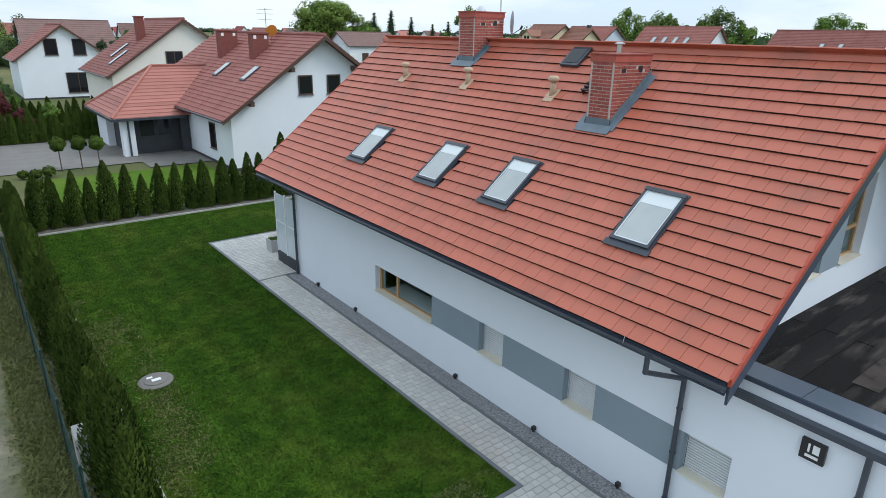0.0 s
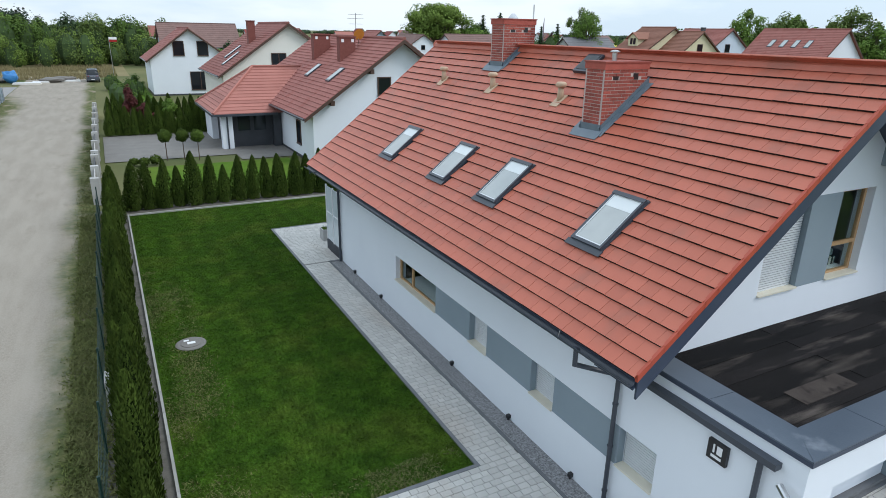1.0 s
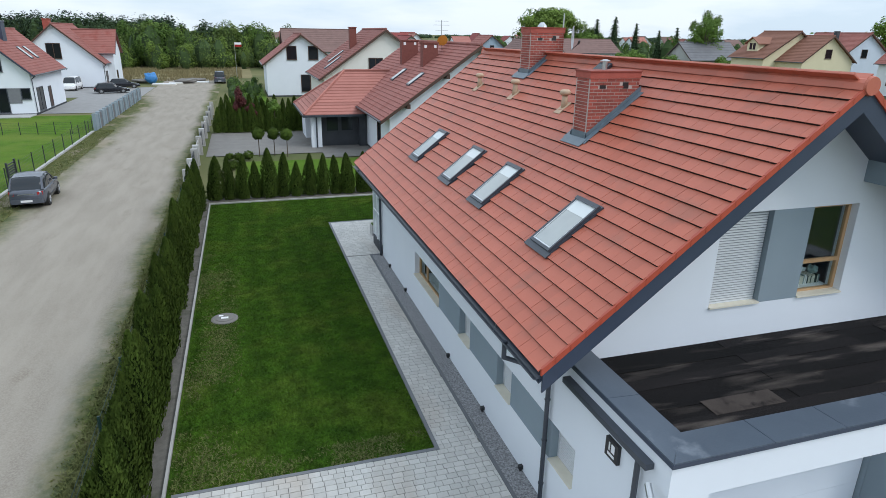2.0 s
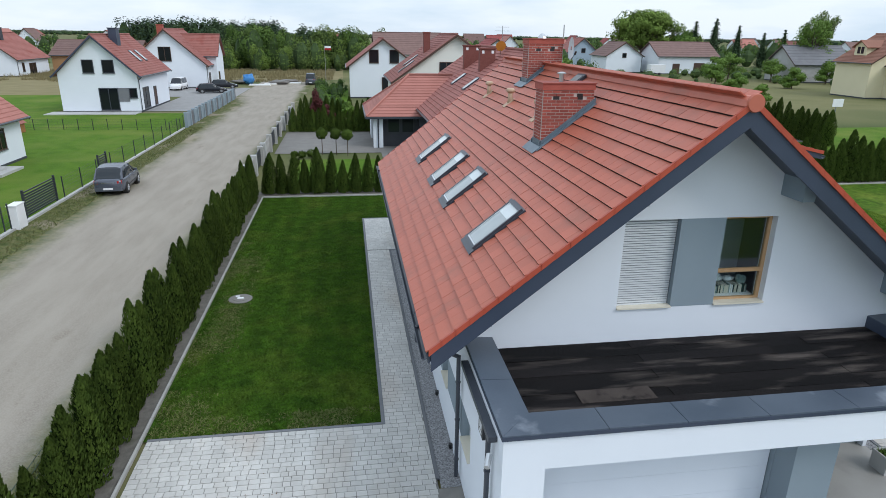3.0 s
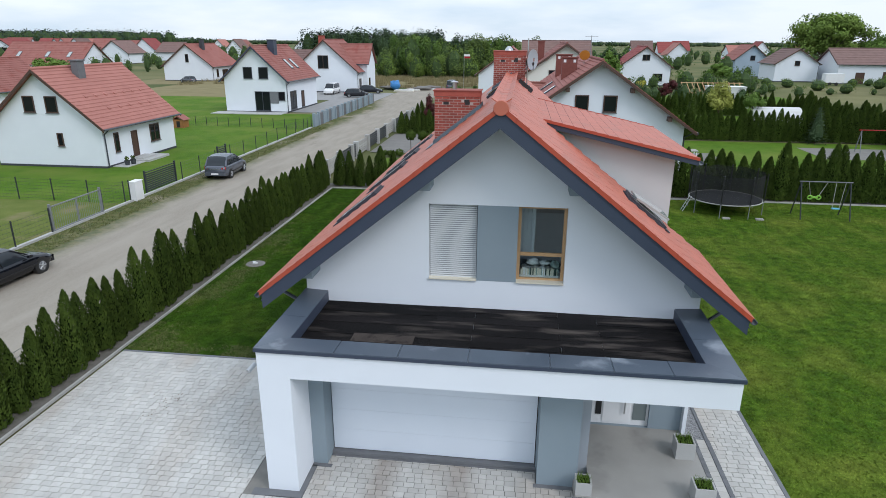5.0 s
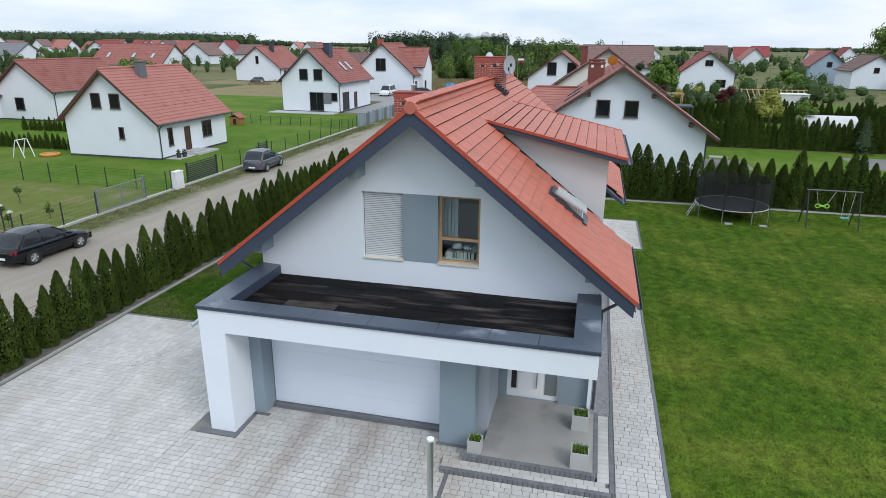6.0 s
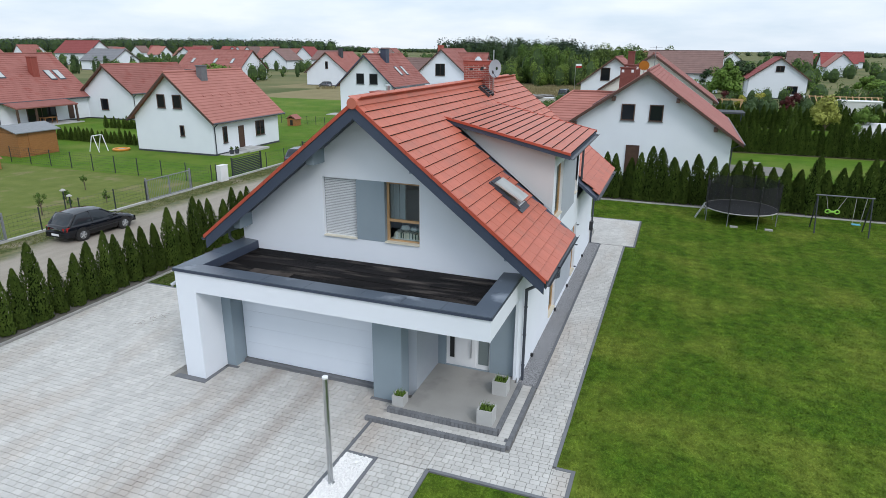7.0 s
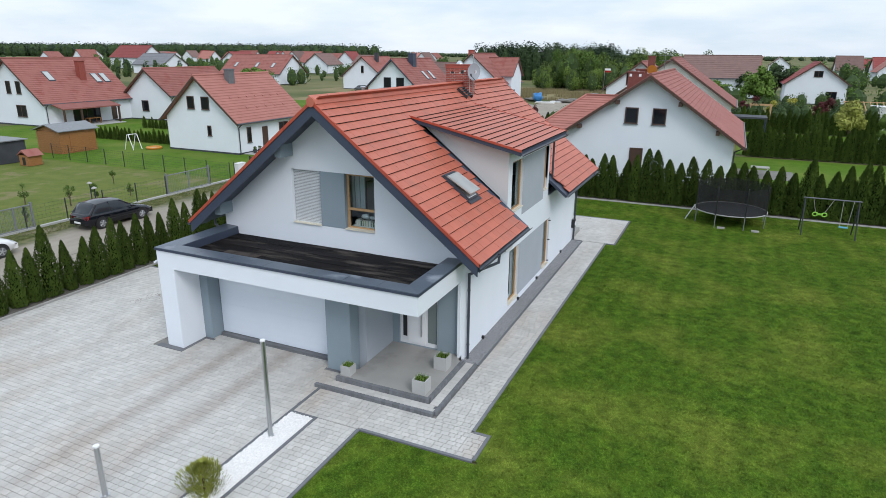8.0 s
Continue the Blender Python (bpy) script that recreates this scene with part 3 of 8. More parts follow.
wall_mesh(bm, "x", XE, -0.35, YG + 0.004, YN, 0.0, 3.55, E_HOLES)
part("east_wall", bm, "render", house)
bm = BM()
wall_mesh(bm, "y", YG, 0.35, XW + 0.003, XE - 0.003, 3.2, lambda u: roof_z(u) - 0.22, [(12.06, 15.30, 3.95, 5.83)], XR)
part("south_gable", bm, "render", house)
bm = BM()
wall_mesh(bm, "y", YN, -0.35, XW + 0.36, XE - 0.36, 0.0, lambda u: roof_z(u) - 0.22, [], XR)
part("north_gable", bm, "render", house)
# inner floor and partition, so that the rooms are closed
part("floor_slab", boxes((XW + 0.36, XE - 0.36, YG + 0.36, YN - 0.36, 3.0, 3.3)), "room", house)
part("partition", boxes((11.2, 16.2, 8.3, 8.42, 3.3, 5.9)), "room", house)

# roof slabs
def slope_slab(bm, x0, x1, y0, y1, lift, thick):
    prism(bm, [(x0, y0, roof_z(x0) + lift), (x1, y0, roof_z(x1) + lift), (x1, y0, roof_z(x1) + lift - thick), (x0, y0, roof_z(x0) + lift - thick)], (0, y1 - y0, 0))


roof = part("roof", BM(), "anthracite", house)
bm = BM()
slope_slab(bm, EX + 0.02, XR, RY0 + 0.05, RY1 - 0.05, -0.06, 0.14)
slope_slab(bm, XR, 2 * XR - EX - 0.02, RY0 + 0.05, D0, -0.06, 0.14)
slope_slab(bm, XR, 2 * XR - EX - 0.02, D1, RY1 - 0.05, -0.06, 0.14)
slope_slab(bm, XR, 14.8, D0, D1, -0.06, 0.14)
part("roof_deck", bm, "anthracite", roof)
# bargeboards at both ends
for y in (RY0, RY1 - 0.04):
    for side in (0, 1):
        bm = BM()
        xs = (EX + 0.05, XR) if side == 0 else (XR, 2 * XR - EX - 0.05)
        prism(bm, [(xs[0], y, roof_z(xs[0]) - 0.03), (xs[1], y, roof_z(xs[1]) - 0.03), (xs[1], y, roof_z(xs[1]) - 0.42), (xs[0], y, roof_z(xs[0]) - 0.44)], (0, 0.04, 0))
        part("bargeboard", bm, "anthracite", roof)
# soffit strips between bargeboard and gable
for x0, x1 in ((EX, XR), (XR, 2 * XR - EX)):
    bm = BM()
    slope_slab(bm, x0, x1, RY0 + 0.04, YG, -0.21, 0.03)
    part("soffit", bm, "anthracite", roof)
for cx in (9.2, 12.05, 15.38, 18.2):
    z = roof_z(cx) - 0.24
    bm = BM()
    s = SL if cx < XR else -SL
    prism(bm, [(cx - 0.13, RY0 + 0.3, z - s * 0.13), (cx + 0.13, RY0 + 0.3, z + s * 0.13), (cx + 0.13, RY0 + 0.3, z - 0.32), (cx - 0.13, RY0 + 0.3, z - 0.32)], (0, YG - RY0 - 0.3, 0))
    part("rafter_end", bm, "render_grey", roof)

# dormer on the east side
DZ = 6.28
def dormer_z(x):
    return 7.42 - (7.42 - 6.42) * (x - 14.65) / (19.05 - 14.65)


for y in (D0, D1 - 0.25):
    bm = BM()
    prism(bm, [(15.0, y, roof_z(15.0)), (XE, y, roof_z(XE)), (XE, y, dormer_z(XE) - 0.14), (15.0, y, dormer_z(15.0) - 0.1)], (0, 0.25, 0))
    part("dormer_cheek", bm, "render_pale", house)
bm = BM()
wall_mesh(bm, "x", XE + 0.004, -0.3, D0 + 0.02, D1 - 0.02, 3.0, dormer_z(XE) - 0.14, [(9.2, 10.55, 3.95, 5.85), (13.6, 14.2, 3.95, 5.85)])
part("dormer_front", bm, "render", house)
bm = BM()
prism(bm, [(14.6, D0 - 0.4, dormer_z(14.6) - 0.05), (19.02, D0 - 0.4, dormer_z(19.02) - 0.05), (19.02, D0 - 0.4, dormer_z(19.02) - 0.2), (14.95, D0 - 0.4, dormer_z(14.95) - 0.2)], (0, D1 - D0 + 0.8, 0))
part("dormer_roof_deck", bm, "anthracite", house)

# porch canopy, garage and entrance
bm = BM()
box(bm, XW + 0.35, XE, 1.5, 2.0, 2.84, 3.46)
box(bm, XW + 0.35, XW + 0.5, 2.0, YG, 3.2, 3.46)
box(bm, XE - 0.5, XE, 2.0, YG, 2.84, 3.46)
box(bm, XW + 0.35, XE - 0.5, 2.0, YG, 2.84, 3.2)
part("canopy", bm, "render", house)
part("pier", boxes((XW + 0.35, 9.64, 1.5, 2.55, 0.0, 2.84)), "render", house)
bm = BM()
wall_mesh(bm, "y", 2.92, 0.25, 9.3, 15.0, 0.0, 2.84, [(9.98, 14.80, 0.0, 2.3)])
part("garage_wall", bm, "render_grey", house)
part("garage_jamb", boxes((9.42, 9.98, 2.5, 2.92, 0.0, 2.84)), "render_grey", house)
part("garage_pillar", boxes((14.82, 15.7, 2.42, 2.92, 0.0, 2.84)), "render_grey", house)
part("garage_side_wall", boxes((15.45, 15.96, 2.92, 4.62, 0.0, 2.84)), "render_grey2", house)
bm = BM()
wall_mesh(bm, "y", 4.62, 0.3, 15.96, XE - 0.02, 0.0, 2.84, [(16.2, 17.62, 0.24, 2.5)])
part("entrance_wall", bm, "render_grey", house)
part("corner_return", boxes((XE - 0.09, XE, 4.45, YG, 0.0, 2.84)), "render", house)
# felt on the canopy, laid in strips
for i in range(9):
    for k in range(3):
        y0 = 2.07 + i * 0.296
        sh = 0.9 if i % 2 else 0
        x0 = 9.5 + k * 2.85 + (sh if k else 0)
        x1 = 9.5 + (k + 1) * 2.85 + sh - 0.006 if k < 2 else 17.92
        part("felt_strip", boxes((x0, x1, y0, y0 + 0.293, 3.19, 3.215 + 0.006 * ((i + k) % 2))), "felt", house)
part("felt_strip", boxes((10.62, 12.0, 2.6, 3.0, 3.218, 3.228)), "felt_worn", house, "newer brownish piece of felt")
# metal caps, in lengths with lapped joints
cap_runs = []
xs = [XW - 0.03, 10.6, 11.9, 13.3, 14.9, 16.1, 17.2, XE + 0.03]
for a, b in zip(xs, xs[1:]):
    y_in_a = 2.07
    pa = (a + (0.56 if a == xs[0] else 0), b - (0.56 if b == xs[-1] else 0))
    cap_runs.append([(a, 1.46, 3.5), (b, 1.46, 3.5), (pa[1], y_in_a, 3.47), (pa[0], y_in_a, 3.47)])
for x_out, x_in in ((XW - 0.03, 9.5), (XE + 0.03, 17.92)):
    ys = [1.46, 3.1, 4.72]
    for a, b in zip(ys, ys[1:]):
        cap_runs.append([(x_out, a, 3.5), (x_out, b, 3.5), (x_in, b, 3.47), (x_in, a + (0.61 if a == 1.46 else 0), 3.47)])
for q in cap_runs:
    bm = BM()
    c = sum((Vector(p) for p in q), Vector()) / 4
    prism(bm, [Vector(p) + (c - Vector(p)).normalized() * 0.006 for p in q], (0, 0, 0.022))
    part("parapet_cap", bm, "cap", house)
bm = BM()
box(bm, XW - 0.035, XE + 0.035, 1.455, 1.475, 3.43, 3.5)
box(bm, XW - 0.035, XW - 0.015, 1.475, YG, 3.43, 3.5)
box(bm, XE + 0.015, XE + 0.035, 1.475, YG, 3.43, 3.5)
box(bm, 9.48, 9.5, 2.07, YG, 3.2, 3.47)
box(bm, 17.92, 17.94, 2.07, YG, 3.2, 3.47)
box(bm, 9.5, 17.92, 2.05, 2.07, 3.2, 3.47)
part("cap_drip", bm, "anthracite", house)

# ---- main house: roof furniture ----
def on_roof(x, y, up):
    return Vector((x, y, roof_z(x))) + Vector((-SL if x < XR else SL, 0, 1)).normalized() * up


def slope_box(bm, x0, x1, y0, y1, up0, up1):
    """A box lying on a roof slope, between two heights over it."""
    v = [bm.verts.new(on_roof(x, y, u)) for u in (up0, up1) for x, y in ((x0, y0), (x1, y0), (x1, y1), (x0, y1))]
    for f in ((3, 2, 1, 0), (4, 5, 6, 7), (0, 1, 5, 4), (1, 2, 6, 5), (2, 3, 7, 6), (3, 0, 4, 7)):
        bm.faces.new([v[i] for i in f])


def skylight(x0, x1, y0, y1, blind=True):
    """x0 is the edge towards the eave."""
    s = 1 if x1 > x0 else -1
    lo, hi = min(x0, x1), max(x0, x1)
    bm = BM()
    slope_box(bm, lo - 0.03, hi + 0.03, y0 - 0.03, y1 + 0.03, 0.0, 0.08)
    sk = part("roof_window", bm, "gutter", roof, "roof window with grey frame and pale blind")
    bm = BM()
    slope_box(bm, min(x0, x0 - s * 0.11), max(x0, x0 - s * 0.11), y0 - 0.06, y1 + 0.08, 0.06, 0.085)
    part("flashing_apron", bm, "gutter", sk)
    t = 0.05
    for a, b, c, d in ((lo, lo + t, y0, y1), (hi - t, hi, y0, y1), (lo + t, hi - t, y0, y0 + t), (lo + t, hi - t, y1 - t, y1)):
        bm = BM()
        slope_box(bm, a, b, c, d, 0.08, 0.13)
        part("sash_bar", bm, "gutter", sk)
    bm = BM()
    top = x1
    slope_box(bm, min(top, top - s * 0.07), max(top, top - s * 0.07), y0 - 0.01, y1 + 0.01, 0.13, 0.145)
    part("top_cover", bm, "gutter", sk)
    bm = BM()
    slope_box(bm, lo + t, hi - t, y0 + t, y1 - t, 0.085, 0.105)
    part("pane", bm, "pane_sky", sk)
    # the white lining that shows above the half-drawn blind, and pale glazing beads
    e = 0.24 * (hi - lo)
    bm = BM()
    a, b = sorted((x1 - s * t, x1 - s * (t + e)))
    slope_box(bm, a, b, y0 + t, y1 - t, 0.105, 0.109)
    part("lining", bm, "pane_white", sk)
    for a, b, c, d in ((lo + t, hi - t, y0 + t, y0 + t + 0.03), (lo + t, hi - t, y1 - t - 0.03, y1 - t), (*sorted((x0 + s * t, x0 + s * (t + 0.025))), y0 + t, y1 - t)):
        bm = BM()
        slope_box(bm, a, b, c, d, 0.109, 0.118)
        part("glazing_bead", bm, "shutter", sk)
    return sk


for yc in (6.65, 10.37, 12.98, 16.5):
    skylight(9.42, 10.48, yc - 0.43, yc + 0.43)
# the east roof window stands ajar
skylight(17.85, 16.9, 6.45, 7.3)
bm = BM()
hinge = on_roof(17.0, 6.45, 0.16)
q = [hinge, hinge + Vector((0, 0.85, 0)), hinge + Vector((0.85, 0.85, -0.52)), hinge + Vector((0.85, 0, -0.52))]
prism(bm, q, (0.02, 0, 0.045))
part("open_sash", bm, "pane_sky", roof, "white roof-window sash standing ajar")

# ventilation cowls
for x, y in ((12.25, 18.05), (12.26, 14.82), (12.22, 11.38)):
    bm = BM()
    slope_box(bm, x - 0.2, x + 0.16, y - 0.16, y + 0.16, 0.03, 0.06)
    vent = part("vent_cowl", bm, "vent", roof, "tan clay ventilation cowl on a tile base")
    z = roof_z(x)
    bm = BM()
    lathe(bm, [(0.095, z - 0.02), (0.085, z + 0.2), (0.075, z + 0.38)], x, y, 12)
    part("vent_pipe", bm, "vent", vent, smooth=True)
    bm = BM()
    lathe(bm, [(0.12, z + 0.36), (0.15, z + 0.40), (0.15, z + 0.46), (0.10, z + 0.5)], x, y, 12)
    part("vent_cap", bm, "vent", vent, smooth=True)


def chimney(x0, x1, y0, y1, top):
    """Brick by brick, on a mortar core, where it stands clear of the roof."""
    core = part("chimney", boxes((x0 + 0.003, x1 - 0.003, y0 + 0.003, y1 - 0.003, roof_z(x0) - 0.4, top - 0.16)), "mortar", house, "red brick chimney with pale joints")
    pieces, holes = {}, [(x0 + 0.26, x0 + 0.42), (x1 - 0.45, x1 - 0.29)]
    def brick(l, d, px, py, pz):
        key = (round(l, 3), round(d, 3))
        if key not in pieces:
            pieces[key] = finish(boxes((-l / 2, l / 2, -d / 2, d / 2, -0.0305, 0.0305)), "brick", "brick")
        ob = new("brick", pieces[key])
        ob.parent, ob.location = core, (px, py, pz)
    c = 0.0775
    n = int((top - 0.2 - (min(roof_z(x0), roof_z(x1)))) / c) + 1
    for i in range(n):
        z = top - 0.2 - i * c
        shift = 0.115 if i % 2 else 0.0
        for fy, sg in ((y0, -1), (y1, 1)):
            k, x = 0, x0
            while x < x1 - 0.02:
                l = (0.115 if (i % 2 and k == 0) else 0.225)
                l = min(l, x1 - x)
                mid = x + l / 2
                if roof_z(mid) < z + 0.05 and not (1 <= i <= 2 and any(a < mid < b for a, b in holes)):
                    brick(l - 0.015, 0.05, mid, fy - sg * 0.02, z)
                x += l
                k += 1
        for fx, sg in ((x0, -1), (x1, 1)):
            y, k = y0 + 0.05, 0
            while y < y1 - 0.06:
                l = min((0.11 if (i % 2 == 0 and k == 0) else 0.225), y1 - 0.05 - y)
                if roof_z(fx) < z + 0.05:
                    brick(0.05, l - 0.015, fx - sg * 0.02, y + l / 2, z)
                y += l
                k += 1
    # black plates over the solid core stand in for the dark inside the flues
    for a, b in holes:
        part("flue_opening", boxes((a, b, y0 - 0.004, y0 + 0.01, top - 0.39, top - 0.245)), "black", core, "dark flue opening")
    bm = BM()
    m = 0.02
    box(bm, x0 - m, x1 + m, y0 - m, y1 + m, top - 0.16, top - 0.01)
    part("crown_course", bm, "brick", core)
    part("crown_slab", boxes((x0 - m - 0.02, x1 + m + 0.02, y0 - m - 0.02, y1 + m + 0.02, top - 0.01, top + 0.02)), "brick", core)
    # flashing round the foot
    for yy, sg in ((y0, -1), (y1, 1)):
        bm = BM()
        a, b = (yy - 0.02, yy) if sg < 0 else (yy, yy + 0.02)
        xr = min(x1 + 0.05, XR - 0.01)
        prism(bm, [(x0 - 0.05, a, roof_z(x0 - 0.05)), (xr, a, roof_z(xr)), (xr, a, roof_z(xr) + 0.18), (x0 - 0.05, a, roof_z(x0 - 0.05) + 0.18)], (0, b - a, 0))
        slope_box(bm, x0 - 0.1, xr, min(yy, yy + sg * 0.2), max(yy, yy + sg * 0.2), 0.05, 0.062)
        part("flashing", bm, "lead", core)
    bm = BM()
    slope_box(bm, x0 - 0.2, x0, y0 - 0.14, y1 + 0.14, 0.06, 0.075)
    box(bm, x0 - 0.02, x0, y0 - 0.02, y1 + 0.02, roof_z(x0) - 0.05, roof_z(x0) + 0.2)
    part("flashing", bm, "lead", core)
    return core


c1 = chimney(11.6, 12.92, 9.06, 9.72, 8.08)
bm = BM()
tube(bm, (12.15, 9.4, 8.1), (12.15, 9.4, 8.28), 0.06, n=12)
lathe(bm, [(0.12, 8.29), (0.12, 8.31), (0.04, 8.34)], 12.15, 9.4, 12)
part("flue_pipe", bm, "steel", c1)
c2 = chimney(13.0, 14.2, 15.45, 16.2, 9.08)
bm = BM()
lathe(bm, [(0.16, 9.1), (0.14, 9.16), (0.05, 9.26)], 13.55, 15.8, 12)
part("flue_cowl", bm, "steel", c2)
# hatch with a steel step by the ridge
bm = BM()
slope_box(bm, 13.05, 13.6, 11.3, 11.9, 0.05, 0.13)
hatch = part("roof_hatch", bm, "gutter", roof, "glazed roof hatch by the ridge")
bm = BM()
slope_box(bm, 13.11, 13.54, 11.36, 11.84, 0.13, 0.14)
part("pane", bm, "pane_house", hatch)
def roof_step(x, y0, y1, rungs, up):
    bm = BM()
    slope_box(bm, x - 0.02, x + 0.1 * rungs - 0.03, y0 + 0.02, y0 + 0.05, 0.04, up)
    step = part("roof_step", bm, "fence_dark", roof, "dark chimney-sweep step")
    bm = BM()
    slope_box(bm, x - 0.02, x + 0.1 * rungs - 0.03, y1 - 0.05, y1 - 0.02, 0.04, up)
    part("bracket", bm, "fence_dark", step)
    for k in range(rungs):
        bm = BM()
        slope_box(bm, x + 0.1 * k, x + 0.03 + 0.1 * k, y0, y1, up, up + 0.03)
        part("rung", bm, "fence_dark", step)


roof_step(12.35, 9.95, 10.5, 4, 0.14)
roof_step(13.95, 14.5, 15.2, 5, 0.16)
# dish and mast
dish = thing("satellite_dish", "pale grey satellite dish on a mast at the chimney", "dish", (14.45, 15.6, 8.4))
bm = BM()
tube(bm, (14.28, 15.7, 7.7), (14.28, 15.7, 9.55), 0.022, n=8)
part("mast", bm, "steel", dish)
bm = BM()
for k in range(5):
    r0, r1 = 0.38 * k / 5, 0.38 * (k + 1) / 5
    d0, d1 = 0.12 * (k / 5) ** 2, 0.12 * ((k + 1) / 5) ** 2
    ring = []
    for r, d in ((r0, d0), (r1, d1), (r1, d1 - 0.012), (r0, d0 - 0.012)):
        ring.append([Vector((0.35 * -d + r * math.cos(a) * 0.52, 0.72 * r * math.cos(a), 0)) + Vector((14.5, 15.45 - d, 8.78 + r * math.sin(a))) for a in [math.tau * j / 20 for j in range(20)]])
    for j in range(20):
        for a, b in ((0, 1), (1, 2), (2, 3)):
            vs = [bm.verts.new(p) for p in (ring[a][j], ring[a][(j + 1) % 20], ring[b][(j + 1) % 20], ring[b][j])]
            if len({tuple(v.co) for v in vs}) == 4:
                bm.faces.new(vs)
bmesh.ops.remove_doubles(bm, verts=bm.verts[:], dist=0.0005)
part("reflector", bm, "dish_grey", dish, "pale grey dish")
bm = BM()
pipe(bm, [(14.5, 15.45, 8.4), (14.48, 14.95, 8.62)], 0.012, 6)
tube(bm, (14.48, 14.97, 8.6), (14.48, 14.9, 8.7), 0.035, n=8)
part("arm", bm, "fence_dark", dish)

# ridge caps and verge tiles
n = 46
for i in range(n):
    y = RY0 - 0.02 + (RY1 - RY0 + 0.04) * i / n
    bm = BM()
    L = (RY1 - RY0) / n + 0.03
    pr = [(-0.17, -0.06), (-0.13, 0.05), (-0.06, 0.105), (0.06, 0.105), (0.13, 0.05), (0.17, -0.06)]
    prism(bm, [(XR + a, y, 8.15 + b + 0.004 * (i % 2)) for a, b in pr], (0, L, 0))
    part("ridge_tile", bm, "tile", roof)
for y in (RY0 - 0.06, RY1 + 0.01):
    bm = BM()
    tube(bm, (XR, y, 8.15), (XR, y + 0.05, 8.15), 0.15, 0.165, n=20)
    part("ridge_end", bm, "tile", roof, "round terracotta ridge end")
for y in (RY0 - 0.035, RY1 - 0.02):
    for side in (-1, 1):
        for i in range(22):
            a, b = max(0.0, i * 0.2525 - 0.02), (i + 1) * 0.2525 - 0.012
            pts = []
            for d, up in ((a, 0.066), (b, 0.060), (b, -0.055), (a, -0.062)):
                x = EX + d if side < 0 else 2 * XR - EX - d
                pts.append((x, y, EZ + SL * d + up))
            bm = BM()
            prism(bm, pts, (0, 0.055, 0))
            part("verge_tile", bm, "verge", roof)

# gutters and pipes
def gutter(x, y0, y1, z, r=0.075):
    bm = BM()
    prof = [(x + r * math.cos(a), z + r * math.sin(a)) for a in [math.pi + math.pi * k / 8 for k in range(9)]]
    prof += [(x + (r - 0.012) * math.cos(a), z + (r - 0.012) * math.sin(a)) for a in [math.tau - math.pi * k / 8 for k in range(9)]]
    prism(bm, [(px, y0, pz) for px, pz in prof], (0, y1 - y0, 0))
    return part("gutter", bm, "gutter", house)


def downpipe(pts, r=0.045):
    bm = BM()
    pipe(bm, pts, r, 10)
    dp = part("downpipe", bm, "gutter", house)
    x, y = pts[-1][0], pts[-1][1]
    for z in (0.5, 1.5, 2.4):
        b2 = BM()
        tube(b2, (x, y, z), (x, y, z + 0.03), r + 0.012, n=10)
        part("pipe_clip", b2, "gutter", dp)
    return dp


gutter(EX - 0.07, RY0 + 0.02, RY1 - 0.05, EZ - 0.07)
gutter(2 * XR - EX + 0.07, RY0 + 0.02, D0, EZ - 0.07)
gutter(2 * XR - EX + 0.07, D1, RY1 - 0.05, EZ - 0.07)
gutter(19.1, D0 - 0.35, D1 + 0.35, 6.3)
downpipe([(EX - 0.07, 5.12, 3.6), (EX - 0.07, 5.12, 3.3), (8.86, 4.88, 3.0), (8.86, 4.88, 0.1)])
downpipe([(EX - 0.07, 20.3, 3.6), (8.5, 20.25, 3.35), (8.86, 20.1, 3.0), (8.86, 20.1, 0.05)])
downpipe([(19.39, 5.4, 3.6), (19.39, 5.35, 3.35), (18.57, 4.95, 2.95), (18.57, 4.95, 0.0)])
downpipe([(19.39, 20.4, 3.6), (18.57, 20.08, 3.0), (18.57, 20.08, 0.0)])
downpipe([(19.1, D1 + 0.3, 6.25), (18.6, D1 + 0.12, 6.0), (18.6, D1 + 0.12, 4.4)])
# drain of the canopy
bm = BM()
box(bm, 8.80, 8.94, 1.85, 4.3, 3.14, 3.24)
part("canopy_gutter", bm, "gutter", house)
downpipe([(8.86, 2.1, 3.15), (8.86, 2.1, 0.1)])
lightning = BM()
pipe(lightning, [(EX + 0.1, 5.8, EZ + 0.1), (EX - 0.05, 5.6, EZ + 0.02), (EX - 0.1, 5.6, EZ - 0.15)], 0.008, 5)
part("earth_wire", lightning, "steel", house)

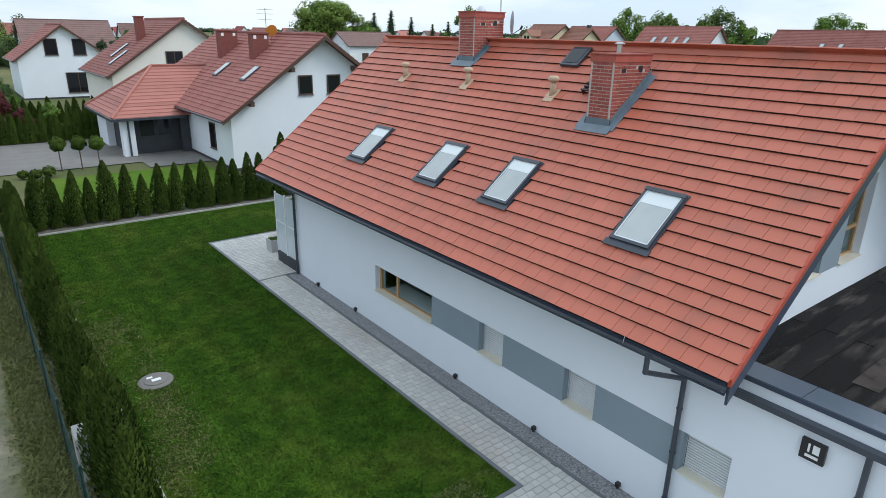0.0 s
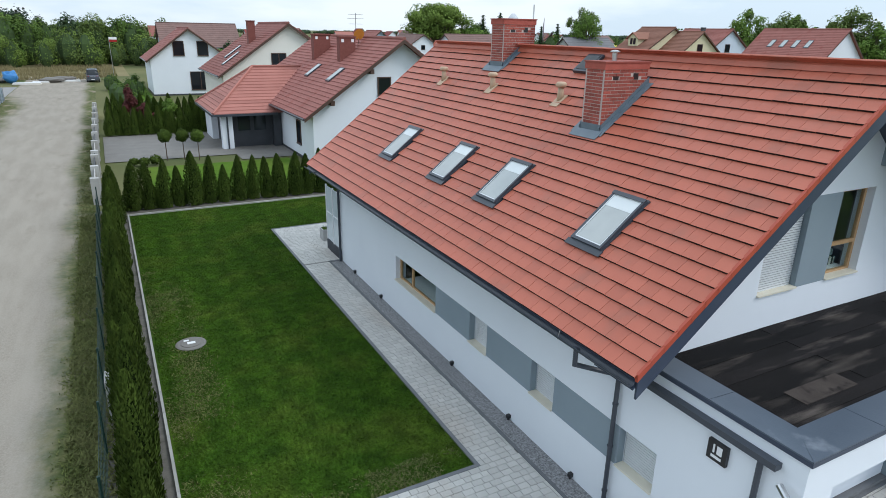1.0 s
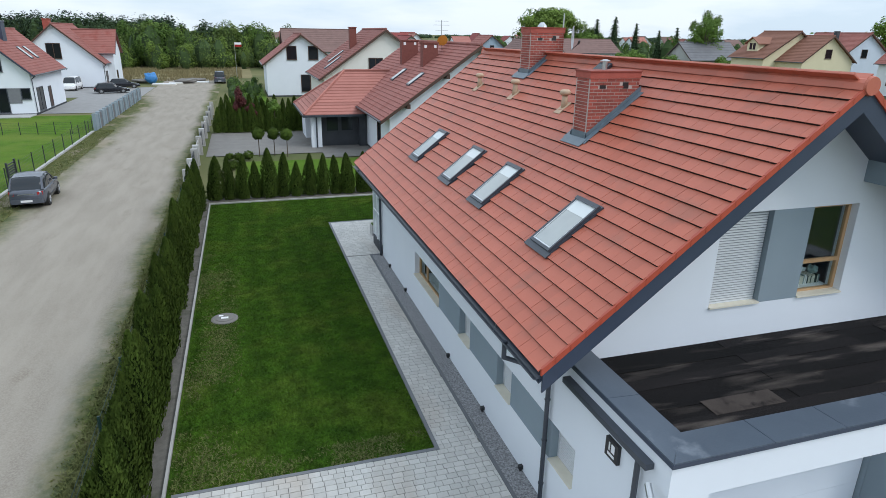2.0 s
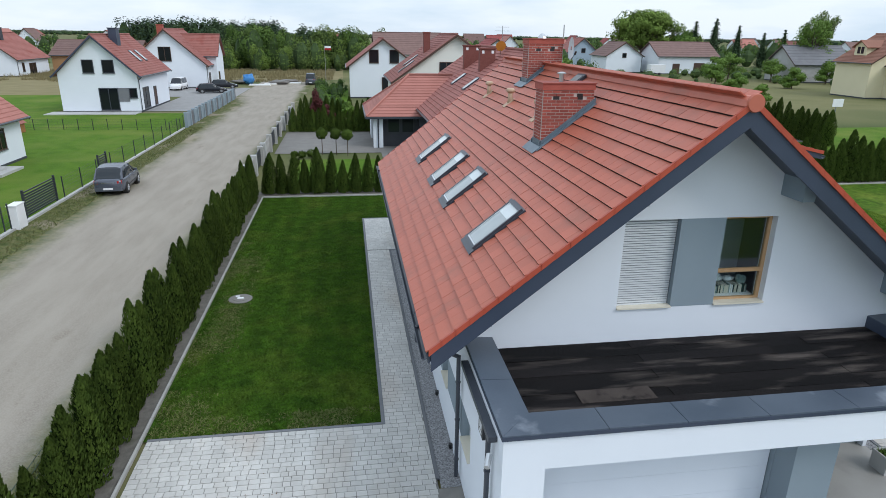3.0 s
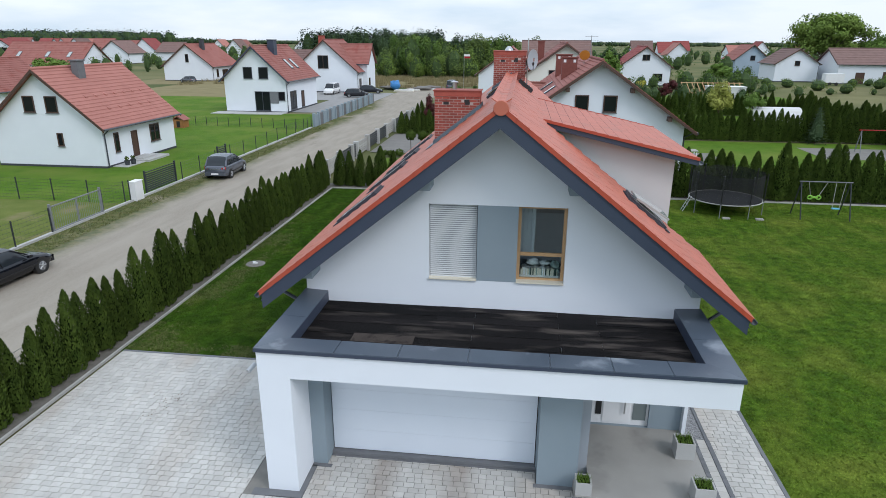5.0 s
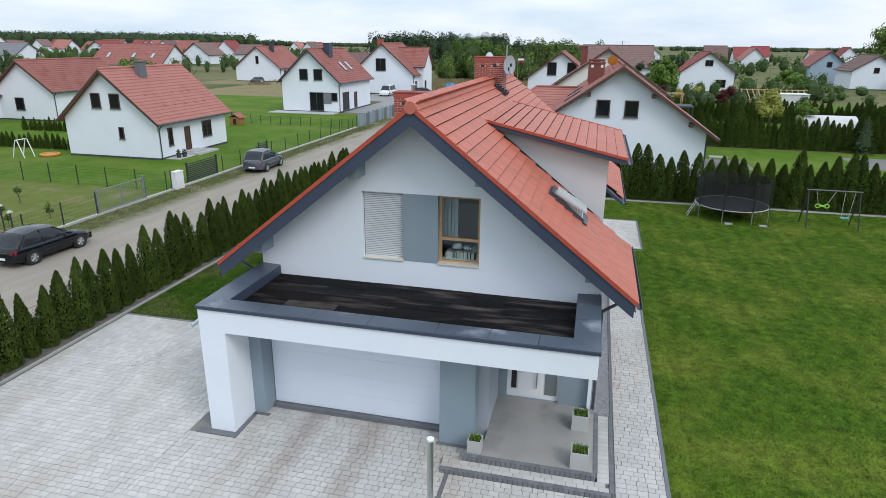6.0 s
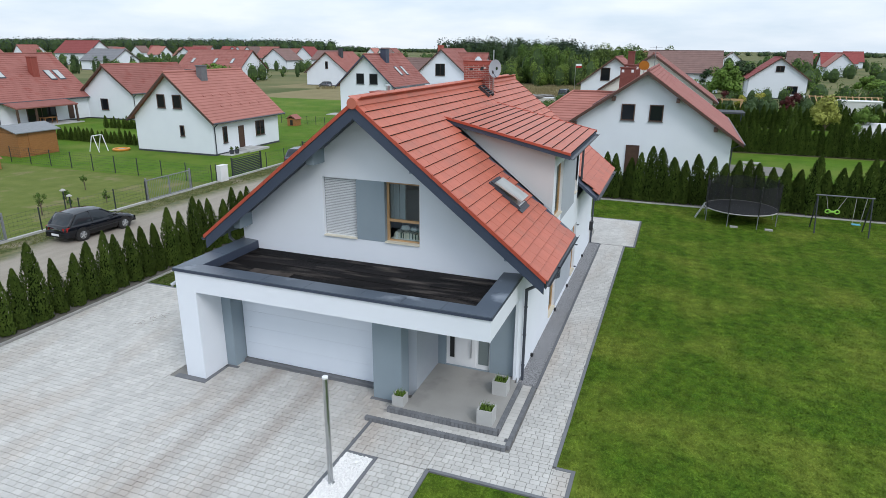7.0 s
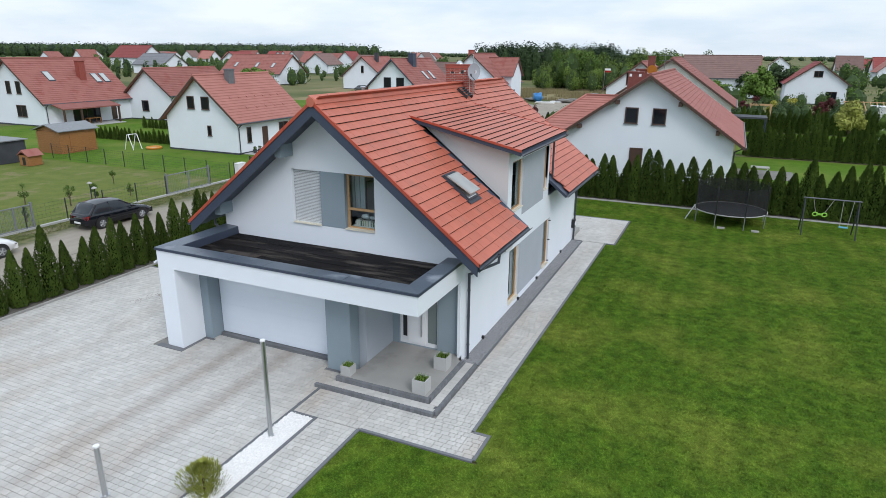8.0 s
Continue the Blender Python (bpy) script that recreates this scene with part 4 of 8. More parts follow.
# ---- main house: windows ----
def reveal_window(axis, at, into, u0, u1, z0, z1, splits=(), rails=(), depth=0.16, label="golden wood window with clear panes"):
    """A framed window set back in its opening; into is +1 or -1, the way into the house."""
    d = at + into * depth
    w = BM()
    t = 0.075
    for a, b, c, e in ((u0, u1, z0, z0 + t), (u0, u1, z1 - t, z1), (u0, u0 + t, z0 + t, z1 - t), (u1 - t, u1, z0 + t, z1 - t)):
        face_box(w, axis, d, into * 0.07, a, b, c, e)
    win = part("window", w, "wood", house, label)
    for s in splits:
        m = BM()
        face_box(m, axis, d - into * 0.004, into * 0.06, s - 0.045, s + 0.045, z0 + t, z1 - t)
        part("mullion", m, "wood", win)
    for s in rails:
        m = BM()
        face_box(m, axis, d - into * 0.004, into * 0.06, u0 + t, u1 - t, s - 0.04, s + 0.04)
        part("transom", m, "wood", win)
    g = BM()
    face_box(g, axis, d + into * 0.03, into * 0.01, u0 + t, u1 - t, z0 + t, z1 - t)
    p = part("pane", g, "glass", win)
    p.visible_shadow = False
    s = BM()
    face_box(s, axis, at - into * 0.05, into * (depth + 0.05), u0, u1, z0 - 0.002, z0 + 0.03)
    part("sill", s, "sill", win)
    return win


def roller_shutter(axis, at, into, u0, u1, z0, z1, depth=0.11):
    b = BM()
    face_box(b, axis, at + into * (depth + 0.02), into * 0.02, u0, u1, z0, z1)
    sh = part("roller_shutter", b, "shutter_gap", house, "closed pale roller shutter")
    n = int((z1 - z0) / 0.052)
    for k in range(n):
        s = BM()
        zz = z0 + 0.03 + k * (z1 - z0 - 0.03) / n
        face_box(s, axis, at + into * (depth + 0.02), -into * 0.018, u0 + 0.02, u1 - 0.02, zz, zz + 0.036)
        part("slat", s, "shutter", sh)
    s = BM()
    face_box(s, axis, at - into * 0.05, into * (depth + 0.05), u0, u1, z0 - 0.002, z0 + 0.03)
    part("sill", s, "sill", sh)
    return sh


def colour_panel(axis, at, out, u0, u1, z0, z1, mat="render_grey"):
    b = BM()
    face_box(b, axis, at, out * 0.004, u0, u1, z0, z1)
    return part("colour_panel", b, mat, house, "grey painted panel between the windows")


reveal_window("x", XW, 1, *W_HOLES[0], splits=(13.95,))
for h in W_HOLES[1:]:
    roller_shutter("x", XW, 1, *h, depth=0.17)
    part("painted_reveal", boxes((XW - 0.003, XW + 0.16, h[1] - 0.005, h[1], h[2] + 0.03, h[3])), "render_grey", house)
for a, b in ((10.21, 12.1), (7.52, 9.36), (4.78, 6.70)):
    colour_panel("x", XW, -1, a, b, 1.14, 1.96)
roller_shutter("y", YG, 1, 12.06, 13.22, 3.95, 5.83)
part("colour_panel", boxes((13.22, 14.17, YG - 0.004, YG + 0.3, 3.95, 5.83)), "render_grey", house)
reveal_window("y", YG, 1, 14.17, 15.30, 3.95, 5.83, rails=(4.63,))
reveal_window("x", XE + 0.004, -1, 9.2, 10.55, 3.95, 5.85, depth=0.1)
reveal_window("x", XE + 0.004, -1, 13.6, 14.2, 3.95, 5.85, depth=0.1)
colour_panel("x", XE + 0.004, 1, 10.55, 13.6, 3.6, 5.85, "render_grey2")
reveal_window("x", XE, -1, 9.25, 10.45, 0.25, 2.45, depth=0.1)
reveal_window("x", XE, -1, 14.0, 15.05, 0.25, 2.45, depth=0.1)
colour_panel("x", XE, 1, 10.45, 14.0, 0.25, 2.45, "render_grey2")
# things on the gable window's inner ledge
part("partition", boxes((16.21, 16.3, 5.1, 8.42, 3.304, 5.9)), "room", house)
part("partition", boxes((11.1, 11.19, 5.1, 8.42, 3.304, 5.9)), "room", house)
part("wardrobe", boxes((13.9, 15.9, 6.6, 7.2, 3.3, 5.2)), "room_pale", house)
part("curtain", boxes(*[(14.1 + 0.1 * k, 14.19 + 0.1 * k, 5.32 + 0.03 * (k % 2), 5.36 + 0.03 * (k % 2), 4.5, 5.9) for k in range(5)]), "room_pale", house)
part("window_ledge", boxes((14.2, 15.28, YG + 0.3, YG + 0.75, 3.85, 4.0)), "white", house)
def soft_heap(name, x, y, z, sx, sy, sz, mat, label, seed):
    rnd = random.Random(seed)
    bm = BM()
    bmesh.ops.create_icosphere(bm, subdivisions=3, radius=1.0)
    for v in bm.verts:
        k = 1 + 0.35 * noise.noise(v.co * 1.8 + Vector((seed, 0, 0))) + 0.1 * noise.noise(v.co * 5 + Vector((0, seed, 0)))
        v.co = Vector((x + sx * v.co.x * k, y + sy * v.co.y * k, z + sz * max(0.0, 0.5 + 0.5 * v.co.z) * k))
    return solo(name, bm, mat, label, "clutter", smooth=True)


soft_heap("cloth_bundle", 14.55, 5.36, 4.2, 0.16, 0.09, 0.16, "white", "crumpled white cloth on the books by the window", 3)
soft_heap("cloth_bundle", 14.86, 5.36, 4.2, 0.12, 0.08, 0.12, "white", "small crumpled white cloth on the books by the window", 8)
soft_heap("cloth_bundle", 15.12, 5.3, 4.14, 0.12, 0.09, 0.2, "cloth_teal", "patterned teal cloth on the books by the window", 5)
rnd = random.Random(15)
x = 14.28
while x < 15.2:
    t = rnd.uniform(0.018, 0.034)
    hh, mt = rnd.uniform(0.15, 0.2), rnd.choice(("sill", "white", "sill", "fence", "cloth_teal"))
    bk = thing("book", {"sill": "cream-backed book on the window ledge", "white": "white-backed book on the window ledge", "fence": "dark green book on the window ledge", "cloth_teal": "teal patterned book on the window ledge"}[mt], "book", (x, 5.2, 4.0), "books on the ledge")
    part("cover", boxes((x, x + t, 5.16, 5.18, 4.0, 4.0 + hh), (x, x + 0.003, 5.18, 5.42, 4.0, 4.0 + hh), (x + t - 0.003, x + t, 5.18, 5.42, 4.0, 4.0 + hh)), mt, bk)
    part("pages", boxes((x + 0.003, x + t - 0.003, 5.18, 5.41, 4.004, 3.995 + hh)), "white", bk)
    x += t + 0.003

tap = thing("kitchen_tap", "white arched kitchen tap behind the side window", "tap", (9.5, 12.75, 1.14))
bm = BM()
pipe(bm, [(9.5, 12.75, 1.14)] + [(9.5 + 0.02 * k / 6, 12.75 - 0.14 + 0.14 * math.cos(math.pi * k / 8), 1.52 + 0.14 * math.sin(math.pi * k / 8)) for k in range(9)] + [(9.52, 12.47, 1.42)], 0.022, 8)
part("spout", bm, "white", tap, smooth=True)
bm = BM()
lathe(bm, [(0.05, 1.14), (0.05, 1.17), (0.03, 1.2)], 9.5, 12.75, 12)
part("base", bm, "white", tap)
part("worktop", boxes((9.31, 9.95, 12.2, 14.8, 1.08, 1.14)), "render_pale", house)
part("kitchen_wall", boxes((10.6, 10.7, 11.0, 16.0, 0.0, 2.99)), "room_pale", house)

# ---- garage door, entrance, small fittings ----
for k in range(4):
    z = 0.12 + k * 0.545
    door = part("garage_door_panel", boxes((10.0, 14.78, 3.02, 3.06, z, z + 0.542)), "garage", house, "smooth white sectional garage door panel")
part("threshold", boxes((9.98, 14.8, 2.9, 3.1, -0.02, 0.1)), "kerb", house)
ent = part("entrance_door", boxes((16.2, 17.62, 4.72, 4.78, 0.24, 2.5)), "white", house, "white entrance door with glazed side light")
part("door_slot", boxes((16.32, 16.46, 4.7, 4.722, 0.5, 2.3)), "black", ent)
part("door_leaf", boxes((16.5, 17.15, 4.695, 4.722, 0.3, 2.42)), "white", ent)
part("side_light", boxes((17.24, 17.56, 4.7, 4.722, 0.4, 2.38)), "pane_mid", ent)
bm = BM()
tube(bm, (17.02, 4.64, 0.6), (17.02, 4.64, 2.0), 0.018, n=8)
for z in (0.75, 1.85):
    tube(bm, (17.02, 4.64, z), (17.02, 4.7, z), 0.012, n=6)
part("bar_handle", bm, "steel", ent)
plate = thing("address_plate", "black square wall plate with white characters", "sign", (8.93, 2.8, 2.75))
part("plate", boxes((8.885, 8.945, 2.62, 2.96, 2.62, 2.95)), "black", plate)
part("character_bar", boxes((8.878, 8.886, 2.83, 2.86, 2.76, 2.90)), "white", plate)
part("character_bar", boxes((8.878, 8.886, 2.70, 2.79, 2.76, 2.90)), "white", plate)
part("character_bar", boxes((8.878, 8.886, 2.70, 2.88, 2.675, 2.72)), "white", plate)
for y in (18.6, 16.05, 11.0, 8.2, 5.9):
    sp = thing("wall_spotlight", "small black spotlight at the foot of the wall", "light", (8.9, y, 0.12), "wall spotlights")
    part("housing", boxes((8.86, 8.95, y - 0.04, y + 0.04, 0.06, 0.15)), "black", sp)
    part("bracket", boxes((8.88, 8.93, y - 0.015, y + 0.015, 0.0, 0.06)), "black", sp)
for y in (6.5, 10.5, 13.2, 17.5):
    sp = thing("wall_spotlight", "small black spotlight at the foot of the wall", "light", (18.53, y, 0.12), "wall spotlights")
    part("housing", boxes((18.48, 18.57, y - 0.04, y + 0.04, 0.06, 0.15)), "black", sp)
    part("bracket", boxes((18.5, 18.55, y - 0.015, y + 0.015, 0.0, 0.06)), "black", sp)
cam_box = thing("security_camera", "small grey security camera under the canopy edge", "camera", (8.85, 1.8, 2.95))
bm = BM()
tube(bm, (8.8, 1.75, 3.0), (8.72, 1.55, 2.92), 0.05, n=10)
part("camera_body", bm, "steel", cam_box)
meter = thing("gas_meter_box", "dark box with a white round dial on the wall", "meter", (18.55, 20.0, 1.0))
part("meter_case", boxes((18.48, 18.66, 19.75, 20.02, 0.75, 1.2)), "black", meter)
bm = BM()
tube(bm, (18.66, 19.88, 0.98), (18.69, 19.88, 0.98), 0.11, n=16)
part("dial", bm, "white", meter)
# white air-conditioning box on the east wall
ac = thing("wall_lamp", "white box fitting under the east eave", "light", (18.6, 8.6, 3.1))
part("fitting", boxes((18.48, 18.7, 8.2, 8.9, 2.75, 3.1)), "white", ac)
# north terrace with a frosted screen
terrace = thing("terrace", "raised brick-edged terrace under the north overhang", "terrace", (13.7, 21.0, 0))
part("slab", boxes((9.0, 18.5, 20.16, 21.9, 0.0, 0.24)), "porch", terrace)
for k in range(9):
    part("edge_block", boxes((8.9, 9.0, 20.18 + k * 0.19, 20.36 + k * 0.19, 0.0, 0.42)), "slate_wall", terrace)
screen = thing("glass_screen", "frosted glass wind screen in a white frame", "screen", (8.95, 21.0, 0.42))
for k in range(2):
    part("pane", boxes((8.93, 8.95, 20.25 + k * 0.83, 21.05 + k * 0.83, 0.45, 2.7)), "frosted", screen)
for y in (20.22, 21.06, 21.88):
    part("frame_post", boxes((8.91, 8.97, y - 0.025, y + 0.025, 0.42, 2.75)), "white", screen)
part("frame_rail", boxes((8.91, 8.97, 20.25, 21.86, 1.62, 1.65)), "white", screen)

# ---- porch steps, planters, posts ----
porch = thing("porch_steps", "beige porch platform with two dark-edged block steps", "steps", (17, 3, 0))
part("platform", boxes((15.96, 18.48, 1.85, 4.62, 0.0, 0.24), (18.48, 18.6, 1.85, 4.3, 0.0, 0.24), (15.62, 15.96, 1.85, 2.42, 0.0, 0.24)), "porch", porch)
part("tread", boxes((15.1, 18.98, 1.4, 1.75, 0.0, 0.09), (18.7, 18.98, 1.75, 4.5, 0.0, 0.09)), "kerb", porch)
for r in range(2):
    for i in range(16):
        x0 = 15.1 + i * 0.243 - r * 0.09
        part("tread_paver", boxes((max(x0, 15.1) + 0.004, min(x0 + 0.243, 18.976) - 0.004, 1.404 + r * 0.158, 1.556 + r * 0.158, 0.085, 0.118)), "paver", porch)
for i in range(16):
    y0 = 1.724 + i * 0.172
    part("tread_paver", boxes((18.714, 18.976, y0 + 0.004, y0 + 0.168, 0.085, 0.118)), "paver", porch)
k = 0
x = 15.1
while x < 19.0:
    part("edge_block", boxes((x, x + 0.114, 1.27, 1.4, 0.0, 0.13), bevel=0.018), "kerb", porch)
    if 15.5 < x < 18.6:
        part("edge_block", boxes((x, x + 0.114, 1.72, 1.85, 0.0, 0.25), bevel=0.018), "kerb", porch)
    x += 0.115
y = 1.4
while y < 4.5:
    part("edge_block", boxes((18.98, 19.09, y, y + 0.114, 0.0, 0.13), bevel=0.018), "kerb", porch)
    if y > 1.8 and y < 4.3:
        part("edge_block", boxes((18.6, 18.71, y, y + 0.114, 0.0, 0.25), bevel=0.018), "kerb", porch)
    y += 0.115


def planter(x, y, z, w, h, seed, label):
    pl = thing("planter", label, "planter", (x, y, z), "square planters")
    bm = BM()
    a, b = w / 2, w / 2 - 0.035
    for s in ((-a, a, -a, -b), (-a, a, b, a), (-a, -b, -b, b), (b, a, -b, b)):
        box(bm, x + s[0], x + s[1], y + s[2], y + s[3], z, z + h)
    part("pot", bm, "concrete", pl)
    part("soil", boxes((x - b, x + b, y - b, y + b, z + 0.02, z + h - 0.05)), "thuja_core", pl)
    rnd = random.Random(seed)
    bm = BM()
    for i in range(120):
        p = Vector((x + rnd.uniform(-b, b), y + rnd.uniform(-b, b), z + h - 0.05))
        d = Vector((rnd.uniform(-0.5, 0.5), rnd.uniform(-0.5, 0.5), 1)).normalized() * rnd.uniform(0.06, 0.2)
        s = Vector((rnd.uniform(-1, 1), rnd.uniform(-1, 1), 0)).normalized() * 0.011
        bm.faces.new([bm.verts.new(q) for q in (p - s, p + s, p + d)])
    me = bpy.data.meshes.new("grass_tuft")
    bm.to_mesh(me)
    me.materials.append(M["leaf"])
    part("grass_tuft", me, "", pl)


planter(15.8, 2.08, 0.24, 0.34, 0.3, 1, "small square grey planter with grass beside the garage")
planter(18.28, 2.1, 0.24, 0.42, 0.42, 2, "square grey planter with grass at the porch edge")
planter(18.25, 3.65, 0.24, 0.42, 0.42, 3, "square grey planter with grass by the entrance")
planter(9.25, 23.0, 0.02, 0.5, 0.5, 4, "square grey planter with a bush by the terrace")


def steel_post(x, y, h):
    po = thing("steel_post", "tall brushed steel light post in the pebble bed", "post", (x, y, 0), "steel posts")
    bm = BM()
    tube(bm, (x, y, 0.02), (x, y, h), 0.06, n=18)
    part("shaft", bm, "steel", po)
    bm = BM()
    tube(bm, (x, y, 0.0), (x, y, 0.05), 0.1, n=18)
    part("foot", bm, "steel", po)
    bm = BM()
    tube(bm, (x, y, h), (x, y, h + 0.04), 0.068, n=18)
    part("cap", bm, "white", po)


steel_post(15.55, -1.28, 2.75)
steel_post(13.66, -4.69, 1.3)
# pebble bed
rnd = random.Random(77)
bm = BM()
for i in range(5200):
    x, y, r = rnd.uniform(15.34, 16.06), rnd.uniform(-6.5, -0.16), rnd.uniform(0.016, 0.034)
    z = rnd.uniform(0.03, 0.05)
    v = [bm.verts.new((x + r * a * rnd.uniform(0.8, 1.2), y + r * b * rnd.uniform(0.8, 1.2), z + r * c)) for a, b, c in ((1, 0, 0), (0, 1, 0), (-1, 0, 0), (0, -1, 0), (0, 0, 0.8))]
    for a, b in ((0, 1), (1, 2), (2, 3), (3, 0)):
        bm.faces.new((v[a], v[b], v[4]))
me = bpy.data.meshes.new("pebbles")
bm.to_mesh(me)
me.materials.append(M["pebble"])
tagged(part("pebbles", me, ""), "bright white marble pebbles in the edged bed", "pebbles", kind="stuff")
sheet("pebble_bed", [(15.33, 16.07, -6.6, -0.15)], 0.028, "pebble", "white pebble bed along the drive", "gravel")
# kerbs
KERBS = [(7.36, 7.45, 7.05, 25.4), (1.85, 7.36, 7.05, 7.14), (8.42, 8.5, 4.9, 20.3), (19.04, 19.12, 4.6, 20.0), (20.24, 20.33, 1.15, 20.05), (20.33, 20.8, 20.0, 20.09), (20.72, 20.81, 20.09, 25.4), (7.45, 20.72, 25.31, 25.4),
         (17.42, 17.51, -8, -0.05), (17.51, 20.72, -0.08, 0.01), (20.70, 20.79, 0.01, 1.15), (20.33, 20.70, 1.06, 1.15), (15.24, 15.33, -6.6, 1.27), (16.07, 16.16, -6.6, -0.05), (15.33, 16.07, -0.14, -0.05), (8.5, 8.95, 20.2, 20.3), (18.48, 19.04, 20.0, 20.08),
         (8.62, 9.0, 1.28, 1.5), (9.0, 9.75, 1.3, 1.5), (9.64, 9.76, 1.5, 2.42), (9.4, 10.1, 2.38, 2.5), (14.75, 15.75, 2.3, 2.42), (10.0, 14.8, 2.82, 2.9)]
for x0, x1, y0, y1 in KERBS:
    k = solo("kerb", boxes((x0, x1, y0, y1, -0.02, 0.034)), "kerb", "dark grey concrete edging", "kerb", kind="structure")
for y in range(-8, 31):
    solo("kerb", boxes((1.68, 1.74, y, min(y + 0.99, 30.4), -0.02, 0.07)), "kerb_light", "light concrete garden edging below the hedge", "kerb", kind="structure")
for x in range(2, 50):
    solo("kerb", boxes((x - 0.24, x + 0.75, 30.3, 30.4, -0.02, 0.07)), "kerb_light", "light concrete garden edging below the hedge", "kerb", kind="structure")
man = thing("manhole_cover", "round concrete septic cover in the lawn", "manhole", (2.72, 15.4, 0))
bm = BM()
lathe(bm, [(0.42, 0.0), (0.42, 0.03), (0.36, 0.045)], 2.72, 15.4, 24)
part("ring", bm, "yard", man)
bm = BM()
lathe(bm, [(0.28, 0.04), (0.28, 0.06), (0.25, 0.065)], 2.72, 15.4, 24)
part("lid", bm, "yard", man)
part("handle", boxes((2.62, 2.84, 15.30, 15.42, 0.066, 0.08)), "white", man)
part("handle", boxes((2.54, 2.68, 15.5, 15.58, 0.066, 0.08)), "white", man)

# ---- houses of the neighbourhood ----
def gable_house(name, label, x0, x1, y0, y1, eave, ridge, axis="y", over=0.5, roof_mat="tile_far", wall_mat="render", windows=(), trim="wood_dark", chimneys=(), roof_windows=(), course=0.36, group="houses of the neighbourhood", vents=()):
    """A house under a saddle roof whose ridge runs along axis; built for axis y, and turned where it is x."""
    turn = axis == "x"
    if turn:
        x0, x1, y0, y1 = y0, y1, x0, x1
    f = (lambda p: (p[1], p[0], p[2])) if turn else (lambda p: p)
    xm = (x0 + x1) / 2
    half = (x1 - x0) / 2 + over
    sl = (ridge - eave) / half
    top = lambda x: ridge - sl * abs(x - xm)
    h = thing(name, label, "house", f((xm, (y0 + y1) / 2, 0)), group)

    def put(nm, bm, mat, parent=None, lab=""):
        for v in bm.verts:
            v.co = f(v.co)
        return part(nm, bm, mat, parent or h, lab)

    bm = BM()
    poly = [(x0, y0, -0.1), (x1, y0, -0.1), (x1, y0, top(x1) - 0.15), (xm, y0, ridge - 0.15), (x0, y0, top(x0) - 0.15)]
    prism(bm, poly, (0, y1 - y0, 0))
    put("wall", bm, wall_mat)
    bm = BM()
    box(bm, x0 - 0.02, x1 + 0.02, y0 - 0.02, y1 + 0.02, -0.1, 0.14)
    put("plinth", bm, "slate_wall")
    # roof courses, each lapping the next
    bm = BM()
    n = max(4, round(half * math.sqrt(1 + sl * sl) / course))
    up, down = [], []
    for i in range(n + 1):
        a = half * i / n
        up += [(a, ridge - sl * a + (0.045 if i else 0.0)), (a, ridge - sl * a - 0.005)] if 0 < i < n else [(a, ridge - sl * a + (0.045 if i else 0.0))]
    down = [(half, eave - 0.05), (0.0, ridge - 0.1)]
    prof = [(xm - a, z) for a, z in reversed(up)] + [(xm + a, z) for a, z in up[1:]] + [(xm + half, eave - 0.06), (xm, ridge - 0.12), (xm - half, eave - 0.06)]
    prism(bm, [(px, y0 - over, pz) for px, pz in prof], (0, y1 - y0 + 2 * over, 0))
    rf = put("roof", bm, roof_mat)
    bm = BM()
    tube(bm, (xm, y0 - over - 0.02, ridge + 0.02), (xm, y1 + over + 0.02, ridge + 0.02), 0.12, n=8)
    put("ridge_cap", bm, roof_mat, rf)
    for y in (y0 - over - 0.03, y1 + over):
        for side in (-1, 1):
            bm = BM()
            prism(bm, [(xm, y, ridge - 0.03), (xm + side * (half + 0.03), y, eave - 0.03), (xm + side * (half + 0.03), y, eave - 0.25), (xm, y, ridge - 0.28)], (0, 0.03, 0))
            put("bargeboard", bm, trim, rf)
    for side in (-1, 1):
        bm = BM()
        tube(bm, (xm + side * (half + 0.07), y0 - over, eave - 0.06), (xm + side * (half + 0.07), y1 + over, eave - 0.06), 0.075, n=6)
        put("gutter", bm, "gutter")
    sx = x1 if not turn else x1
    bm = BM()
    pipe(bm, [(x1 + over, y0 + 0.1, eave - 0.12), (x1 + 0.1, y0 + 0.1, eave - 0.45), (x1 + 0.1, y0 + 0.1, 0.05)], 0.05, 6)
    put("downpipe", bm, "gutter")
    for face, u0, u1, z0, z1, kind in windows:
        ax, at, sg = {"s": ("y", y0, -1), "n": ("y", y1, 1), "w": ("x", x0, -1), "e": ("x", x1, 1)}[face]
        bm = BM()
        face_box(bm, ax, at + sg * 0.004, sg * 0.02, u0, u1, z0, z1)
        pane = put("window" if kind != "door" else "door", bm, "pane_house" if kind != "door" else "wood_dark")
        bm = BM()
        t = 0.08
        for a, b, c, d in ((u0, u1, z0, z0 + t), (u0, u1, z1 - t, z1), (u0, u0 + t, z0 + t, z1 - t), (u1 - t, u1, z0 + t, z1 - t)):
            face_box(bm, ax, at + sg * 0.004, sg * 0.05, a, b, c, d)
        if kind == "two":
            um = (u0 + u1) / 2
            face_box(bm, ax, at + sg * 0.004, sg * 0.05, um - t / 2, um + t / 2, z0 + t, z1 - t)
        put("window_frame", bm, trim if trim != "anthracite" else "gutter", pane)
        if kind != "door":
            bm = BM()
            face_box(bm, ax, at, sg * 0.1, u0 - 0.05, u1 + 0.05, z0 - 0.06, z0 - 0.005)
            put("sill", bm, "kerb", pane)
    for cx, cy, cz, w, d, mat in chimneys:
        bm = BM()
